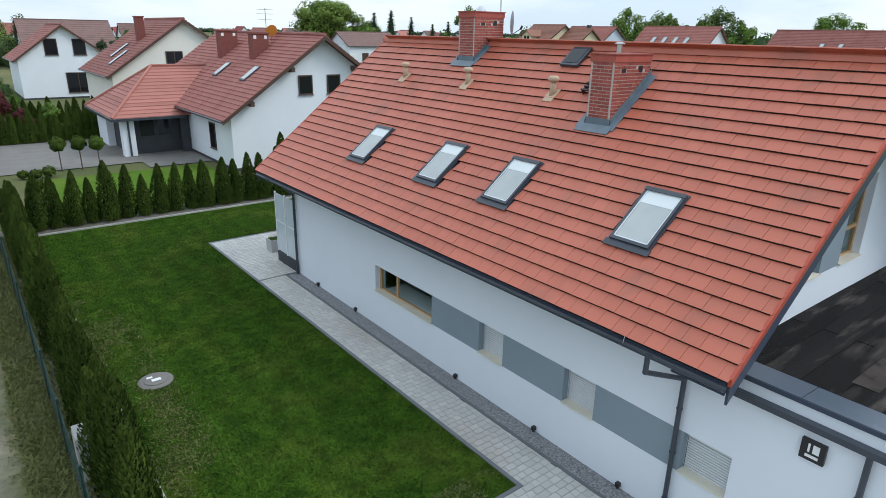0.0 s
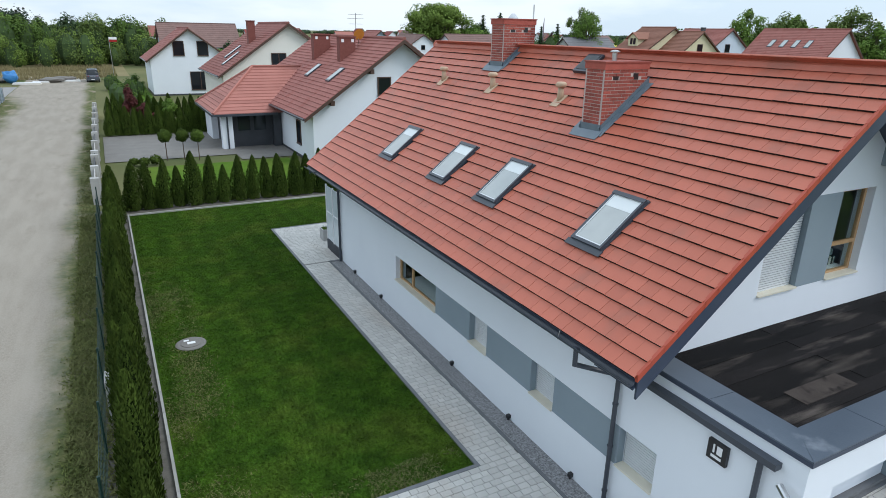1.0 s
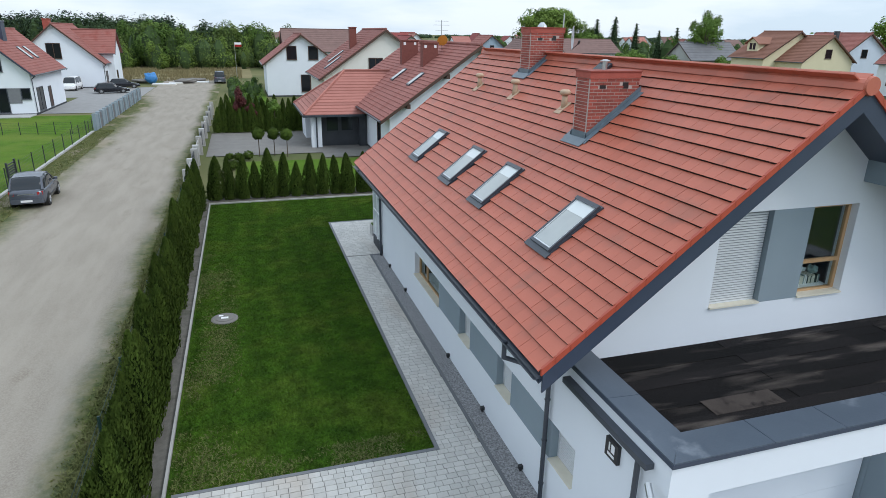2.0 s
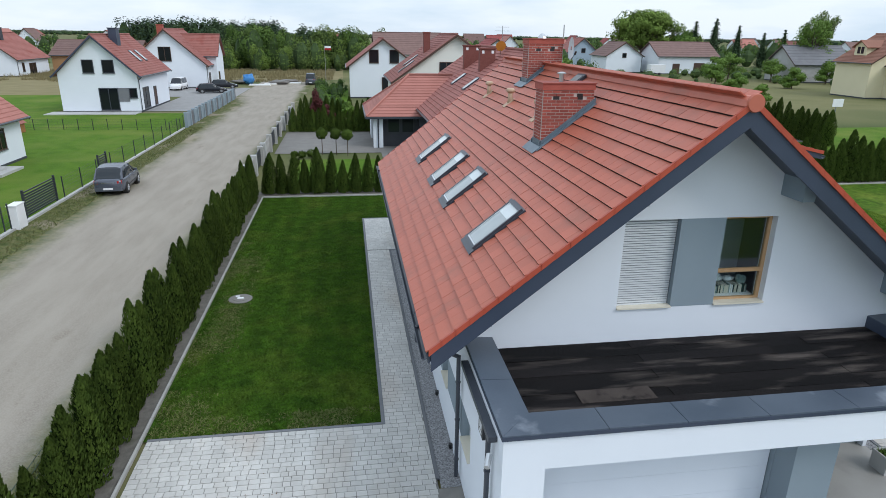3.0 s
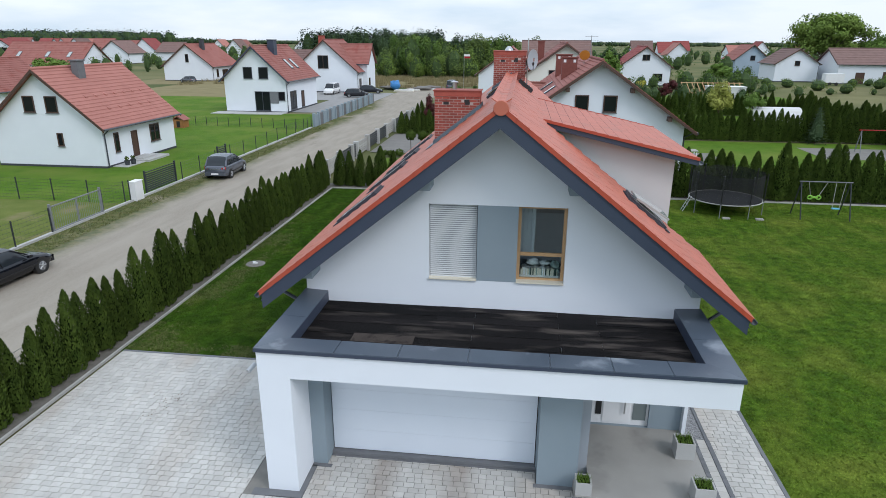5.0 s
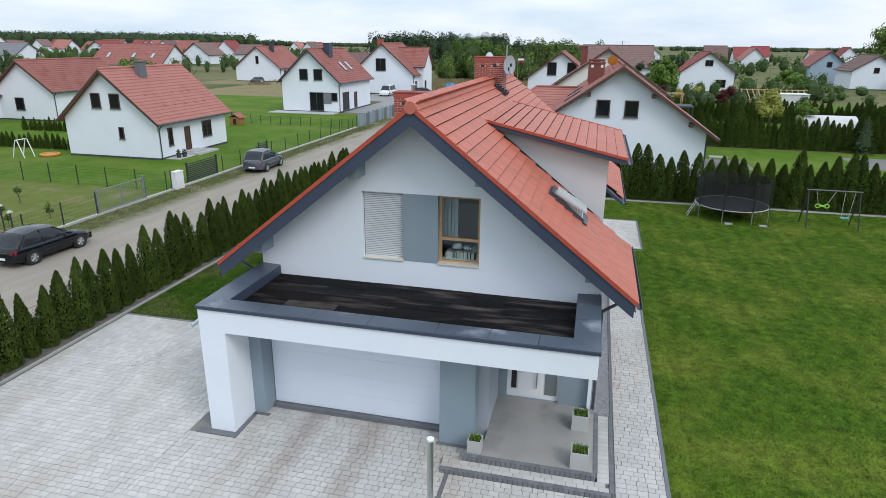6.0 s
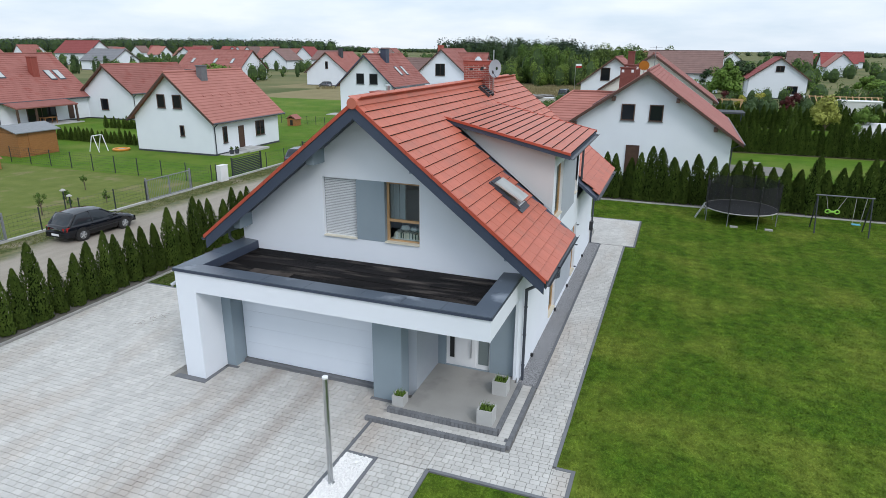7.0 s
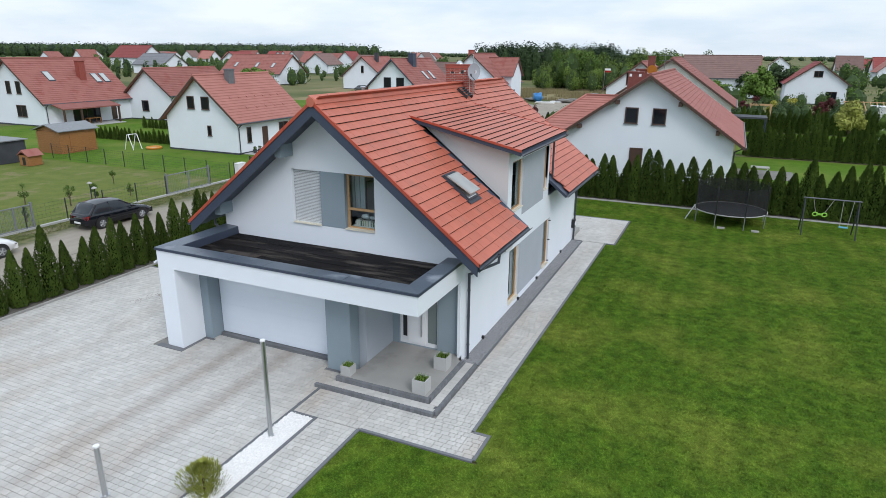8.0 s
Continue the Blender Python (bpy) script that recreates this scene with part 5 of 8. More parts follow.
        box(bm, cx - w / 2, cx + w / 2, cy - d / 2, cy + d / 2, top(cx) - 0.4, cz)
        box(bm, cx - w / 2 - 0.06, cx + w / 2 + 0.06, cy - d / 2 - 0.06, cy + d / 2 + 0.06, cz, cz + 0.1)
        put("chimney", bm, mat)
    for cx, cy in vents:
        bm = BM()
        prism(bm, [(cx - 0.14, cy - 0.11, top(cx - 0.14)), (cx + 0.2, cy - 0.11, top(cx + 0.2)), (cx + 0.2, cy - 0.11, top(cx + 0.2) + 0.13)], (0, 0.22, 0))
        put("vent_tile", bm, roof_mat, rf)
    for cx, cy, w, ln in roof_windows:
        s = 1 if cx > xm else -1
        q = lambda dx, dy, up: (cx + dx, cy + dy, top(cx + dx) + up)
        bm = BM()
        prism(bm, [q(-ln / 2, -w / 2, 0.03), q(ln / 2, -w / 2, 0.03), q(ln / 2, w / 2, 0.03), q(-ln / 2, w / 2, 0.03)], (0, 0, 0.1))
        rw = put("roof_window", bm, "gutter", rf)
        bm = BM()
        e = 0.08
        prism(bm, [q(-ln / 2 + e, -w / 2 + e, 0.13), q(ln / 2 - e, -w / 2 + e, 0.13), q(ln / 2 - e, w / 2 - e, 0.13), q(-ln / 2 + e, w / 2 - e, 0.13)], (0, 0, 0.008))
        put("pane", bm, "pane_sky", rf)
    return h


gable_house("neighbour_house", "white house with orange tile roof and brown windows across the road", -26.2, -17.2, 34.4, 44.4, 3.0, 7.3, roof_mat="tile_pale",
            windows=[("s", -23.23, -22.31, 4.1, 5.33, ""), ("s", -21.42, -20.44, 4.1, 5.33, ""), ("s", -20.93, -20.44, 1.6, 2.6, ""), ("e", 35.66, 36.27, 1.0, 2.5, ""), ("e", 37.9, 38.7, 0.3, 2.35, "door"), ("e", 40.55, 41.97, 1.1, 2.55, "two")],
            trim="wood_dark", chimneys=[(-20.9, 38.0, 7.75, 0.55, 0.85, "kerb")], vents=[(-19.3, 36 + 1.2 * k) for k in range(7)] + [(-18.2, 37 + 1.4 * k) for k in range(5)])
kh = gable_house("neighbour_house", "white house with dark windows and grey wood panel beyond the lawn", -25.9, -17.3, 73.2, 86, 4.1, 8.6, roof_mat="tile_far",
            windows=[("s", -23.1, -21.85, 4.4, 5.9, ""), ("s", -20.95, -19.65, 4.4, 5.9, ""), ("s", -21.7, -19.6, 0.2, 2.75, "two"), ("s", -18.4, -17.5, 1.6, 2.75, ""), ("e", 74.6, 77.0, 0.2, 2.7, "two"), ("e", 79, 80.2, 0.2, 2.5, "door")],
            trim="anthracite", chimneys=[(-20.7, 78, 9.3, 0.9, 1.2, "anthracite")], roof_windows=[(-18.9, 79.0, 0.8, 1.3), (-18.9, 81.2, 0.8, 1.3)])
part("cladding_panel", boxes((-19.58, -18.42, 73.15, 73.195, 1.2, 2.75)), "kerb", kh, "grey wood panel between the windows")
part("terrace", boxes((-27, -17.3, 70.6, 73.2, -0.05, 0.06)), "concrete", kh)
gable_house("neighbour_house", "white house with brick-red roof and a cross gable behind the lane", -28.8, -16.6, 108, 121, 3.6, 9.4, roof_mat="tile_far",
            windows=[("s", -24.0, -22.0, 4.3, 6.6, "two"), ("e", 109.5, 111, 0.3, 2.4, "two"), ("e", 113, 114.5, 0.3, 2.4, "two")], chimneys=[(-24.0, 111, 10.0, 0.9, 1.2, "brick")])
gable_house("neighbour_house", "white gabled house with low dark eaves behind the meadow", -70, -58, 134, 148, 3.2, 8.3, roof_mat="tile_far",
            windows=[("s", -64.4, -63.6, 4.2, 6.0, ""), ("e", 136, 137, 0.8, 2.6, ""), ("e", 139, 142, 0.2, 2.4, "two")], chimneys=[(-62.5, 139, 9.2, 0.8, 1.1, "slate_wall")])
terr = gable_house("neighbour_house", "long white house with covered terrace and roof windows", -66.4, -53.9, 40.5, 53.5, 2.9, 8.4, roof_mat="tile_far",
            windows=[("s", -60.9, -60.0, 4.0, 5.6, ""), ("s", -58.9, -58.0, 4.0, 5.6, ""), ("s", -59.5, -57.6, 1.1, 2.6, "two"), ("e", 44.2, 48.2, 0.15, 2.3, "two"), ("e", 50, 50.8, 0.2, 2.2, "door")],
            chimneys=[(-57.0, 48.5, 8.0, 0.8, 0.9, "brick")], roof_windows=[(-57.3, 44.0, 0.9, 1.4), (-56.8, 50.6, 0.9, 1.4), (-56.8, 51.9, 0.9, 1.4)])
bm = BM()
prism(bm, [(-53.6, 41.0, 2.92), (-51.2, 41.0, 2.35), (-51.2, 41.0, 2.2), (-53.6, 41.0, 2.77)], (0, 8.4, 0))
part("terrace_roof", bm, "tile_far", terr)
for y in (41.2, 43.6, 49.2):
    part("terrace_post", boxes((-51.5, -51.3, y - 0.1, y + 0.1, 0, 2.22)), "wood_dark", terr)
part("terrace_floor", boxes((-53.9, -50.8, 40.8, 49.6, -0.05, 0.08)), "concrete", terr)
tabl = thing("garden_table", "brown wooden garden table on the covered terrace", "table", (-52.4, 46, 0))
part("tabletop", boxes((-53, -52, 45, 46.8, 0.78, 0.84)), "wood_shed", tabl)
for x in (-52.9, -52.1):
    for y in (45.1, 46.7):
        part("leg", boxes((x - 0.04, x + 0.04, y - 0.04, y + 0.04, 0.08, 0.78)), "wood_shed", tabl)
gable_house("neighbour_house", "white house with dark-edged gable and small window", -54.2, -45.8, 53.2, 66, 3.5, 7.1, roof_mat="tile_far", windows=[("s", -51.5, -50.2, 1.2, 2.7, "")])
hh = gable_house("neighbour_house", "white house with red-brown tile roof behind the thuja hedge", 13.4, 26.0, 38.5, 57, 3.2, 8.15, over=0.75, roof_mat="tile_far", trim="wood_dark",
            windows=[("s", 18.0, 19.0, 4.45, 5.68, ""), ("s", 20.05, 21.05, 4.45, 5.68, ""), ("s", 18.6, 19.6, 0.3, 2.6, "door"), ("w", 41.5, 42.6, 0.9, 2.6, "")],
            chimneys=[(17.7, 49.85, 8.22, 1.4, 0.7, "brick_far"), (17.8, 44.0, 8.12, 1.2, 0.7, "brick_far")], roof_windows=[(16.05, 41.6, 0.8, 1.2), (16.05, 46.9, 0.8, 1.2)])
for x in (14.6, 17.4, 22.0, 24.8):
    z = 8.15 - (8.15 - 3.2) / 7.05 * abs(x - 19.7)
    part("rafter_end", boxes((x - 0.13, x + 0.13, 37.82, 38.5, z - 0.62, z - 0.32)), "wood_dark", hh)
for cx, cy, cz, w in ((17.7, 49.85, 8.22, 1.4), (17.8, 44.0, 8.12, 1.2)):
    for dx in (-0.32, 0.32):
        part("flue_opening", boxes((cx + dx * w - 0.1, cx + dx * w + 0.1, cy - 0.362, cy - 0.34, cz - 0.32, cz - 0.1)), "white", hh, "pale flue opening")
gable_house("neighbour_house", "cream gabled house with red-brown tiles behind the hipped roof", 12.1, 25.5, 64.3, 77, 4.15, 9.2, roof_mat="tile_far", wall_mat="cream_pale", trim="wood_dark",
            windows=[("s", 16.95, 18.5, 4.2, 6.3, "two"), ("s", 20.1, 21.2, 4.2, 6.3, "")],
            chimneys=[(16.1, 69, 9.3, 0.75, 0.75, "brick_far")], roof_windows=[(13.6, 68, 0.8, 1.8), (14.4, 71, 0.8, 1.8)])
gable_house("neighbour_house", "pale blue-white gabled house with two upper windows", 7.3, 17.2, 90, 101, 4.4, 8.5, roof_mat="tile_far", windows=[("s", 10.2, 11.6, 5.0, 6.9, ""), ("s", 13.2, 14.6, 5.0, 6.9, ""), ("s", 12.0, 14.6, 0.6, 3.0, "two")])


# ---- evergreens ----
def thuja_mesh(seed, height, radius, kites):
    rnd = random.Random(seed)
    bm = BM()
    lean = (rnd.uniform(-0.05, 0.05), rnd.uniform(-0.05, 0.05))
    ph = rnd.uniform(0, 6)
    for i in range(kites):
        u = rnd.random() ** 1.15
        a = rnd.uniform(0, math.tau)
        lump = 1 + 0.10 * math.sin(3 * a + ph + 5 * u) + 0.08 * math.sin(9 * u + 2 * a)
        taper = ((1 - u) / 0.66) ** 0.66 if u > 0.34 else 0.88 + 0.35 * u
        r = radius * lump * (taper * 0.97 + 0.02) * rnd.uniform(0.76, 1.06)
        z = 0.05 + u * (height - 0.14)
        c = Vector((r * math.cos(a) + lean[0] * z, r * math.sin(a) + lean[1] * z, z))
        out = Vector((math.cos(a), math.sin(a), 0))
        up = (Vector((0, 0, 1)) + out * rnd.uniform(0.15, 0.6) + Vector((rnd.uniform(-0.25, 0.25), rnd.uniform(-0.25, 0.25), 0))).normalized()
        side = up.cross(out + Vector((rnd.uniform(-0.7, 0.7), rnd.uniform(-0.7, 0.7), 0))).normalized()
        s = rnd.uniform(0.045, 0.092) * (1 - 0.3 * u)
        v = [bm.verts.new(c + p) for p in (-up * s * 0.5, side * s * 0.42, up * s * 1.1, -side * s * 0.42)]
        bm.faces.new(v)
    me = bpy.data.meshes.new("crown")
    bm.to_mesh(me)
    bm.free()
    me.materials.append(M["thuja"])
    # solid dark core, its colour standing in for shade between the leaves
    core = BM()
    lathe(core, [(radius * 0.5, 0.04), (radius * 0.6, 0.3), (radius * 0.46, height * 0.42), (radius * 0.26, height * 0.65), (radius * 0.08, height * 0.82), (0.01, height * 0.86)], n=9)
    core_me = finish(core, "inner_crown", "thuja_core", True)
    return me, core_me


THUJA = []
trunk_bm = BM()
tube(trunk_bm, (0, 0, -0.06), (0, 0, 0.6), 0.035, 0.02, n=6)
trunk_me = finish(trunk_bm, "trunk", "bark")
for k, (hh, rr) in enumerate(((2.2, 0.40), (2.4, 0.42), (2.1, 0.38), (2.55, 0.43))):
    th = thing("thuja", "slender dark green thuja of a clipped boundary hedge", "hedge tree", (0, 0, -50 - k), "thuja hedge")
    crown, core = thuja_mesh(20 + k, hh, rr, 3300)
    part("trunk", trunk_me, "", th).location = (0, 0, 0)
    cr = part("crown", crown, "", th)
    cr.location = (0, 0, 0)
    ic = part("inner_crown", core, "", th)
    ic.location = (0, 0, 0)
    THUJA.append(th)


def thuja_row(x0, y0, x1, y1, step, scale=1.0, jitter=0.06, seed=1, label="", group="", slim=1.0):
    rnd = random.Random(seed)
    n = max(1, round(math.hypot(x1 - x0, y1 - y0) / step))
    for i in range(n + 1):
        x, y = x0 + (x1 - x0) * i / n + rnd.uniform(-jitter, jitter), y0 + (y1 - y0) * i / n + rnd.uniform(-jitter, jitter)
        s = scale * rnd.uniform(0.88, 1.1)
        m = pose(x, y, 0, 0, 0, rnd.uniform(0, 360)) @ Matrix.Diagonal((s * slim * rnd.uniform(0.92, 1.1), s * slim * rnd.uniform(0.92, 1.1), s, 1))
        c = copy_thing(THUJA[rnd.randrange(4)], m)
        tagged(c, label, "", group)


thuja_row(1.12, -6.5, 1.12, 31.0, 0.72, 1.1, slim=0.82, seed=3, label="slender dark green thuja in the hedge beside the lane")
thuja_row(2.0, 31.3, 13.0, 31.3, 0.72, 1.08, slim=0.98, seed=5, label="dark green thuja in the hedge behind the lawn", group="thuja hedge behind the lawn")
thuja_row(13.6, 31.3, 60, 31.3, 0.72, 1.36, slim=1.0, seed=6, label="tall dark green thuja in the hedge behind the lawn", group="thuja hedge behind the lawn")
thuja_row(1.5, 56.5, 9.5, 56.5, 0.62, 1.05, seed=7, label="dark thuja beside the neighbour's paved yard", group="thuja hedge by the yard")
thuja_row(1.6, 66.5, 12, 66.5, 0.7, 1.05, seed=8, label="dark thuja beyond the neighbour's garden", group="thuja hedge by the yard")
thuja_row(27.5, 57, 49.5, 57, 0.55, 1.33, slim=1.0, seed=9, label="tall dark thuja at the end of the neighbour's garden", group="far thuja hedge")
thuja_row(50, 45, 50, 80, 0.75, 1.38, seed=10, label="tall dark thuja in the hedge along the paddock", group="far thuja hedge")
thuja_row(27, 80, 49.2, 80, 0.6, 1.3, seed=11, label="dark thuja in a second hedge beyond the garden", group="far thuja hedge")
thuja_row(-45, 36.5, -27.5, 36.5, 0.62, 0.62, seed=13, label="small thuja in a low hedge between the gardens", group="low thuja hedge")
thuja_row(-43, 46, -28, 47, 0.62, 0.62, seed=15, label="small thuja in a low hedge between the gardens", group="low thuja hedge")
for o in THUJA:
    for c in list(o.children_recursive) + [o]:
        bpy.data.objects.remove(c)

# ---- the hipped wing of the house behind the hedge ----
wing = thing("garage_wing", "low garage wing with hipped red tile roof and dark wall", "garage", (11, 51, 0))
part("wall", boxes((9.4, 13.6, 47.6, 54.8, -0.1, 2.7)), "slate_wall", wing)
part("corner_pillar", boxes((8.9, 9.7, 46.9, 47.6, -0.1, 2.7)), "render", wing)
part("corner_pillar", boxes((8.9, 9.39, 52.0, 55.2, -0.1, 2.7)), "render", wing)
part("pillar", boxes((12.75, 13.35, 46.9, 47.5, -0.1, 2.7)), "slate_wall", wing)
for x in (10.2, 11.4):
    part("garage_window", boxes((x, x + 0.9, 47.56, 47.6, 1.2, 2.3)), "pane", wing)
n = 15
hx, hs, hn, hr = 8.3, 46.4, 55.7, 51.05
# paler tile than the main house puts this roof's sheen into its colour
w_roof = part("roof", boxes((9.5, 13.2, 47.7, 54.5, 2.6, 2.7)), "tile_pale", wing)
for i in range(n):
    a, b = i / n, (i + 1) / n
    za, zb = 2.62 + (5.7 - 2.62) * a, 2.62 + (5.7 - 2.62) * b
    xa, xb = hx + 4.0 * a, hx + 4.0 * b
    for y0, y1 in ((hs + (hr - hs) * a, hs + (hr - hs) * b), (hn + (hr - hn) * a, hn + (hr - hn) * b)):
        bm = BM()
        prism(bm, [(xa, y0, za + 0.05), (17.0, y0, za + 0.05), (17.0, y1, zb), (xb, y1, zb)], (0, 0, -0.07))
        part("tile_course", bm, "tile_pale", w_roof)
    bm = BM()
    prism(bm, [(xa, hs + (hr - hs) * a, za + 0.05), (xa, hn + (hr - hn) * a, za + 0.05), (xb, hn + (hr - hn) * b, zb), (xb, hs + (hr - hs) * b, zb)], (0, 0, -0.07))
    part("tile_course", bm, "tile_pale", w_roof)
for p0 in ((hx, hs, 2.68), (hx, hn, 2.68)):
    bm = BM()
    tube(bm, p0, (hx + 4.0, hr, 5.76), 0.1, n=6)
    part("hip_cap", bm, "tile_pale", w_roof)
bm = BM()
tube(bm, (hx + 4.0, hr, 5.76), (16.6, hr, 5.76), 0.1, n=6)
part("hip_cap", bm, "tile_pale", w_roof)
bm = BM()
box(bm, hx - 0.1, 13.0, hs - 0.1, hs, 2.45, 2.62)
box(bm, hx - 0.1, hx, hs, hn, 2.45, 2.62)
part("gutter", bm, "gutter", wing)
bm = BM()
pipe(bm, [(9.3, 46.8, 2.5), (9.3, 46.85, 0)], 0.06, 6)
part("downpipe", bm, "gutter", wing)
sheet("yard_paving", [(0.9, 9.4, 44.6, 56), (9.4, 13.4, 42.5, 47.6)], -0.01, "yard", "grey paved yard of the neighbouring garage", "pavement")
sheet("garden_paving", [(26.2, 31, 44, 48.5), (40, 50, 47, 53)], -0.008, "yard", "grey paved terrace in the neighbouring garden", "pavement")


# ---- trees ----
def leaf_cloud(bm, centre, radii, count, size, rnd, hollow=0.55):
    for i in range(count):
        d = Vector((rnd.gauss(0, 1), rnd.gauss(0, 1), rnd.gauss(0, 1))).normalized()
        k = hollow + (1 - hollow) * rnd.random() ** 0.6
        k *= 1 + 0.28 * noise.noise(d * 2.2 + Vector(centre) * 0.37)
        c = Vector(centre) + Vector((d.x * radii[0], d.y * radii[1], d.z * radii[2])) * k
        nrm = (d + Vector((rnd.uniform(-0.6, 0.6), rnd.uniform(-0.6, 0.6), rnd.uniform(-0.3, 0.7)))).normalized()
        u = nrm.cross(Vector((rnd.gauss(0, 1), rnd.gauss(0, 1), rnd.gauss(0, 1)))).normalized()
        v = nrm.cross(u)
        s = size * rnd.uniform(0.6, 1.3)
        bm.faces.new([bm.verts.new(c + q) for q in (-u * s, v * s * 0.6, u * s, -v * s * 0.6)])


def raw(bm, name, mat):
    me = bpy.data.meshes.new(name)
    bm.to_mesh(me)
    bm.free()
    me.materials.append(M[mat])
    return me


def broad_tree(x, y, h, r, mat, label, seed, clouds=9, leaves=260, size=0.35, name="tree", trunk=0.25, puff=(0.32, 0.5)):
    rnd = random.Random(seed)
    t = thing(name, label, "tree" if name == "tree" else "shrub", (x, y, 0))
    bm = BM()
    tr = 0.03 * h
    tube(bm, (x, y, -0.1), (x + 0.02 * h, y, h * 0.45), tr, tr * 0.6, n=8)
    tops = []
    for i in range(clouds):
        a = i * 2.4 + rnd.uniform(-0.3, 0.3)
        rr = r * rnd.uniform(0.25, 1.08 - puff[1] * 0.72) * (1 if i else 0)
        p = (x + rr * math.cos(a), y + rr * math.sin(a), h * rnd.uniform(trunk + 0.2, 0.86) - 0.12 * h * (rr / r) if i else h * 0.84)
        tops.append(p)
        tube(bm, (x + 0.01 * h, y, h * rnd.uniform(0.2, 0.42)), p, tr * 0.4, tr * 0.1, n=5)
    part("trunk", bm, "bark", t)
    bm = BM()
    for p in tops:
        k = rnd.uniform(*puff)
        leaf_cloud(bm, p, (r * k, r * k, h * 0.37 * k * rnd.uniform(0.8, 1.3)), leaves, size, rnd, 0.3)
    part("crown", raw(bm, "crown", mat), "", t)
    return t


def conifer(x, y, h, r, label, seed, mat="leaf_dark", tiers=15, per=70):
    rnd = random.Random(seed)
    t = thing("conifer", label, "tree", (x, y, 0))
    bm = BM()
    tube(bm, (x, y, -0.1), (x, y, h * 0.95), 0.02 * h, 0.01, n=6)
    part("trunk", bm, "bark", t)
    bm = BM()
    for i in range(tiers):
        u = i / tiers
        rr = r * (1 - u) ** 0.85
        z = h * (0.06 + 0.94 * u)
        for k in range(int(per * (1 - 0.7 * u))):
            a = rnd.uniform(0, math.tau)
            q = rr * rnd.random() ** 0.4 * (1 + 0.22 * math.sin(5 * a + i * 1.7))
            c = Vector((x + q * math.cos(a), y + q * math.sin(a), z - 0.35 * q * 0.5 + rnd.uniform(-0.02, 0.03) * h))
            o = Vector((math.cos(a), math.sin(a), -0.3)) * h * 0.045 * rnd.uniform(0.7, 1.4)
            s = Vector((-math.sin(a), math.cos(a), rnd.uniform(-0.3, 0.3))) * h * 0.016
            bm.faces.new([bm.verts.new(p) for p in (c - o * 0.5, c + s, c + o, c - s)])
    lathe(bm, [(r * 0.3, h * 0.08), (r * 0.55, h * 0.2), (r * 0.3, h * 0.6), (0.02, h * 0.97)], x, y, 9)
    part("crown", raw(bm, "crown", mat), "", t)


for i, (x, y) in enumerate(((6.7, 43.4), (5.8, 44.0), (4.7, 44.1))):
    t = thing("ball_tree", "small tree clipped to a ball on a thin stem", "tree", (x, y, 0), "ball trees")
    bm = BM()
    tube(bm, (x, y, -0.05), (x, y, 1.4), 0.035, 0.03, n=7)
    part("trunk", bm, "bark", t)
    bm = BM()
    leaf_cloud(bm, (x, y, 1.65), (0.44, 0.44, 0.44), 2200, 0.055, random.Random(i), 0.7)
    part("crown", raw(bm, "crown", "thuja"), "", t)
for i, (x, y, r) in enumerate(((3.2, 42.6, 0.35), (3.9, 42.9, 0.4), (2.6, 43.0, 0.3), (2.9, 39.5, 0.4))):
    t = thing("shrub", "low round clipped shrub by the yard", "shrub", (x, y, 0), "round shrubs")
    bm = BM()
    leaf_cloud(bm, (x, y, r * 0.8), (r, r, r * 0.8), 420, 0.07, random.Random(i + 9), 0.6)
    part("foliage", raw(bm, "foliage", "thuja"), "", t)
    bm = BM()
    tube(bm, (x, y, -0.03), (x, y, r), 0.03, n=5)
    part("stem", bm, "bark", t)
broad_tree(3.4, 64.0, 3.4, 1.0, "leaf_red", "purple-leaved ornamental tree in the garden", 31, 7, 420, 0.09)
broad_tree(4.6, 62.5, 2.0, 0.9, "leaf_red", "purple-leaved shrub in the garden", 32, 6, 300, 0.08)
broad_tree(6.8, 63.5, 2.2, 0.9, "leaf", "fresh green shrub in the garden", 33, 6, 300, 0.08)
t = thing("shrub", "yellow-green feathery shrub in the pebble bed", "shrub", (15.72, -3.75, 0))
bm = BM()
rnd = random.Random(51)
for i in range(2600):
    a, u = rnd.uniform(0, math.tau), rnd.random()
    r = 0.5 * math.sin(math.pi * (0.12 + 0.85 * u)) * rnd.uniform(0.3, 1.08) * (1 + 0.2 * math.sin(4 * a))
    c = Vector((15.72 + r * math.cos(a), -3.75 + r * math.sin(a), 0.06 + 0.85 * u))
    d = Vector((math.cos(a) * 0.6, math.sin(a) * 0.6, 1)).normalized() * rnd.uniform(0.06, 0.13)
    s = Vector((-math.sin(a), math.cos(a), 0)) * 0.014
    bm.faces.new([bm.verts.new(p) for p in (c - s, c + s, c + d)])
part("foliage", raw(bm, "foliage", "leaf_gold"), "", t)
bm = BM()
tube(bm, (15.72, -3.75, 0), (15.72, -3.75, 0.5), 0.03, n=6)
part("stem", bm, "bark", t)
for i, (x, y, h) in enumerate(((25.2, 106, 2.6), (31.9, 108, 2.4), (34.6, 104.5, 3.2))):
    broad_tree(x, y, h, h * 0.45, "leaf_yellow", "bright yellow flowering shrub in the far garden", 140 + i, 8, 240, 0.13, name="shrub", trunk=0.02)
for i, (x, y, h) in enumerate(((29.0, 105, 3.2), (27.3, 108, 2.2), (38.6, 106, 2.6), (40.0, 107, 3.2))):
    broad_tree(x, y, h, h * 0.42, "leaf_red", "dark purple shrub in the far garden", 150 + i, 8, 240, 0.13, name="shrub", trunk=0.02)
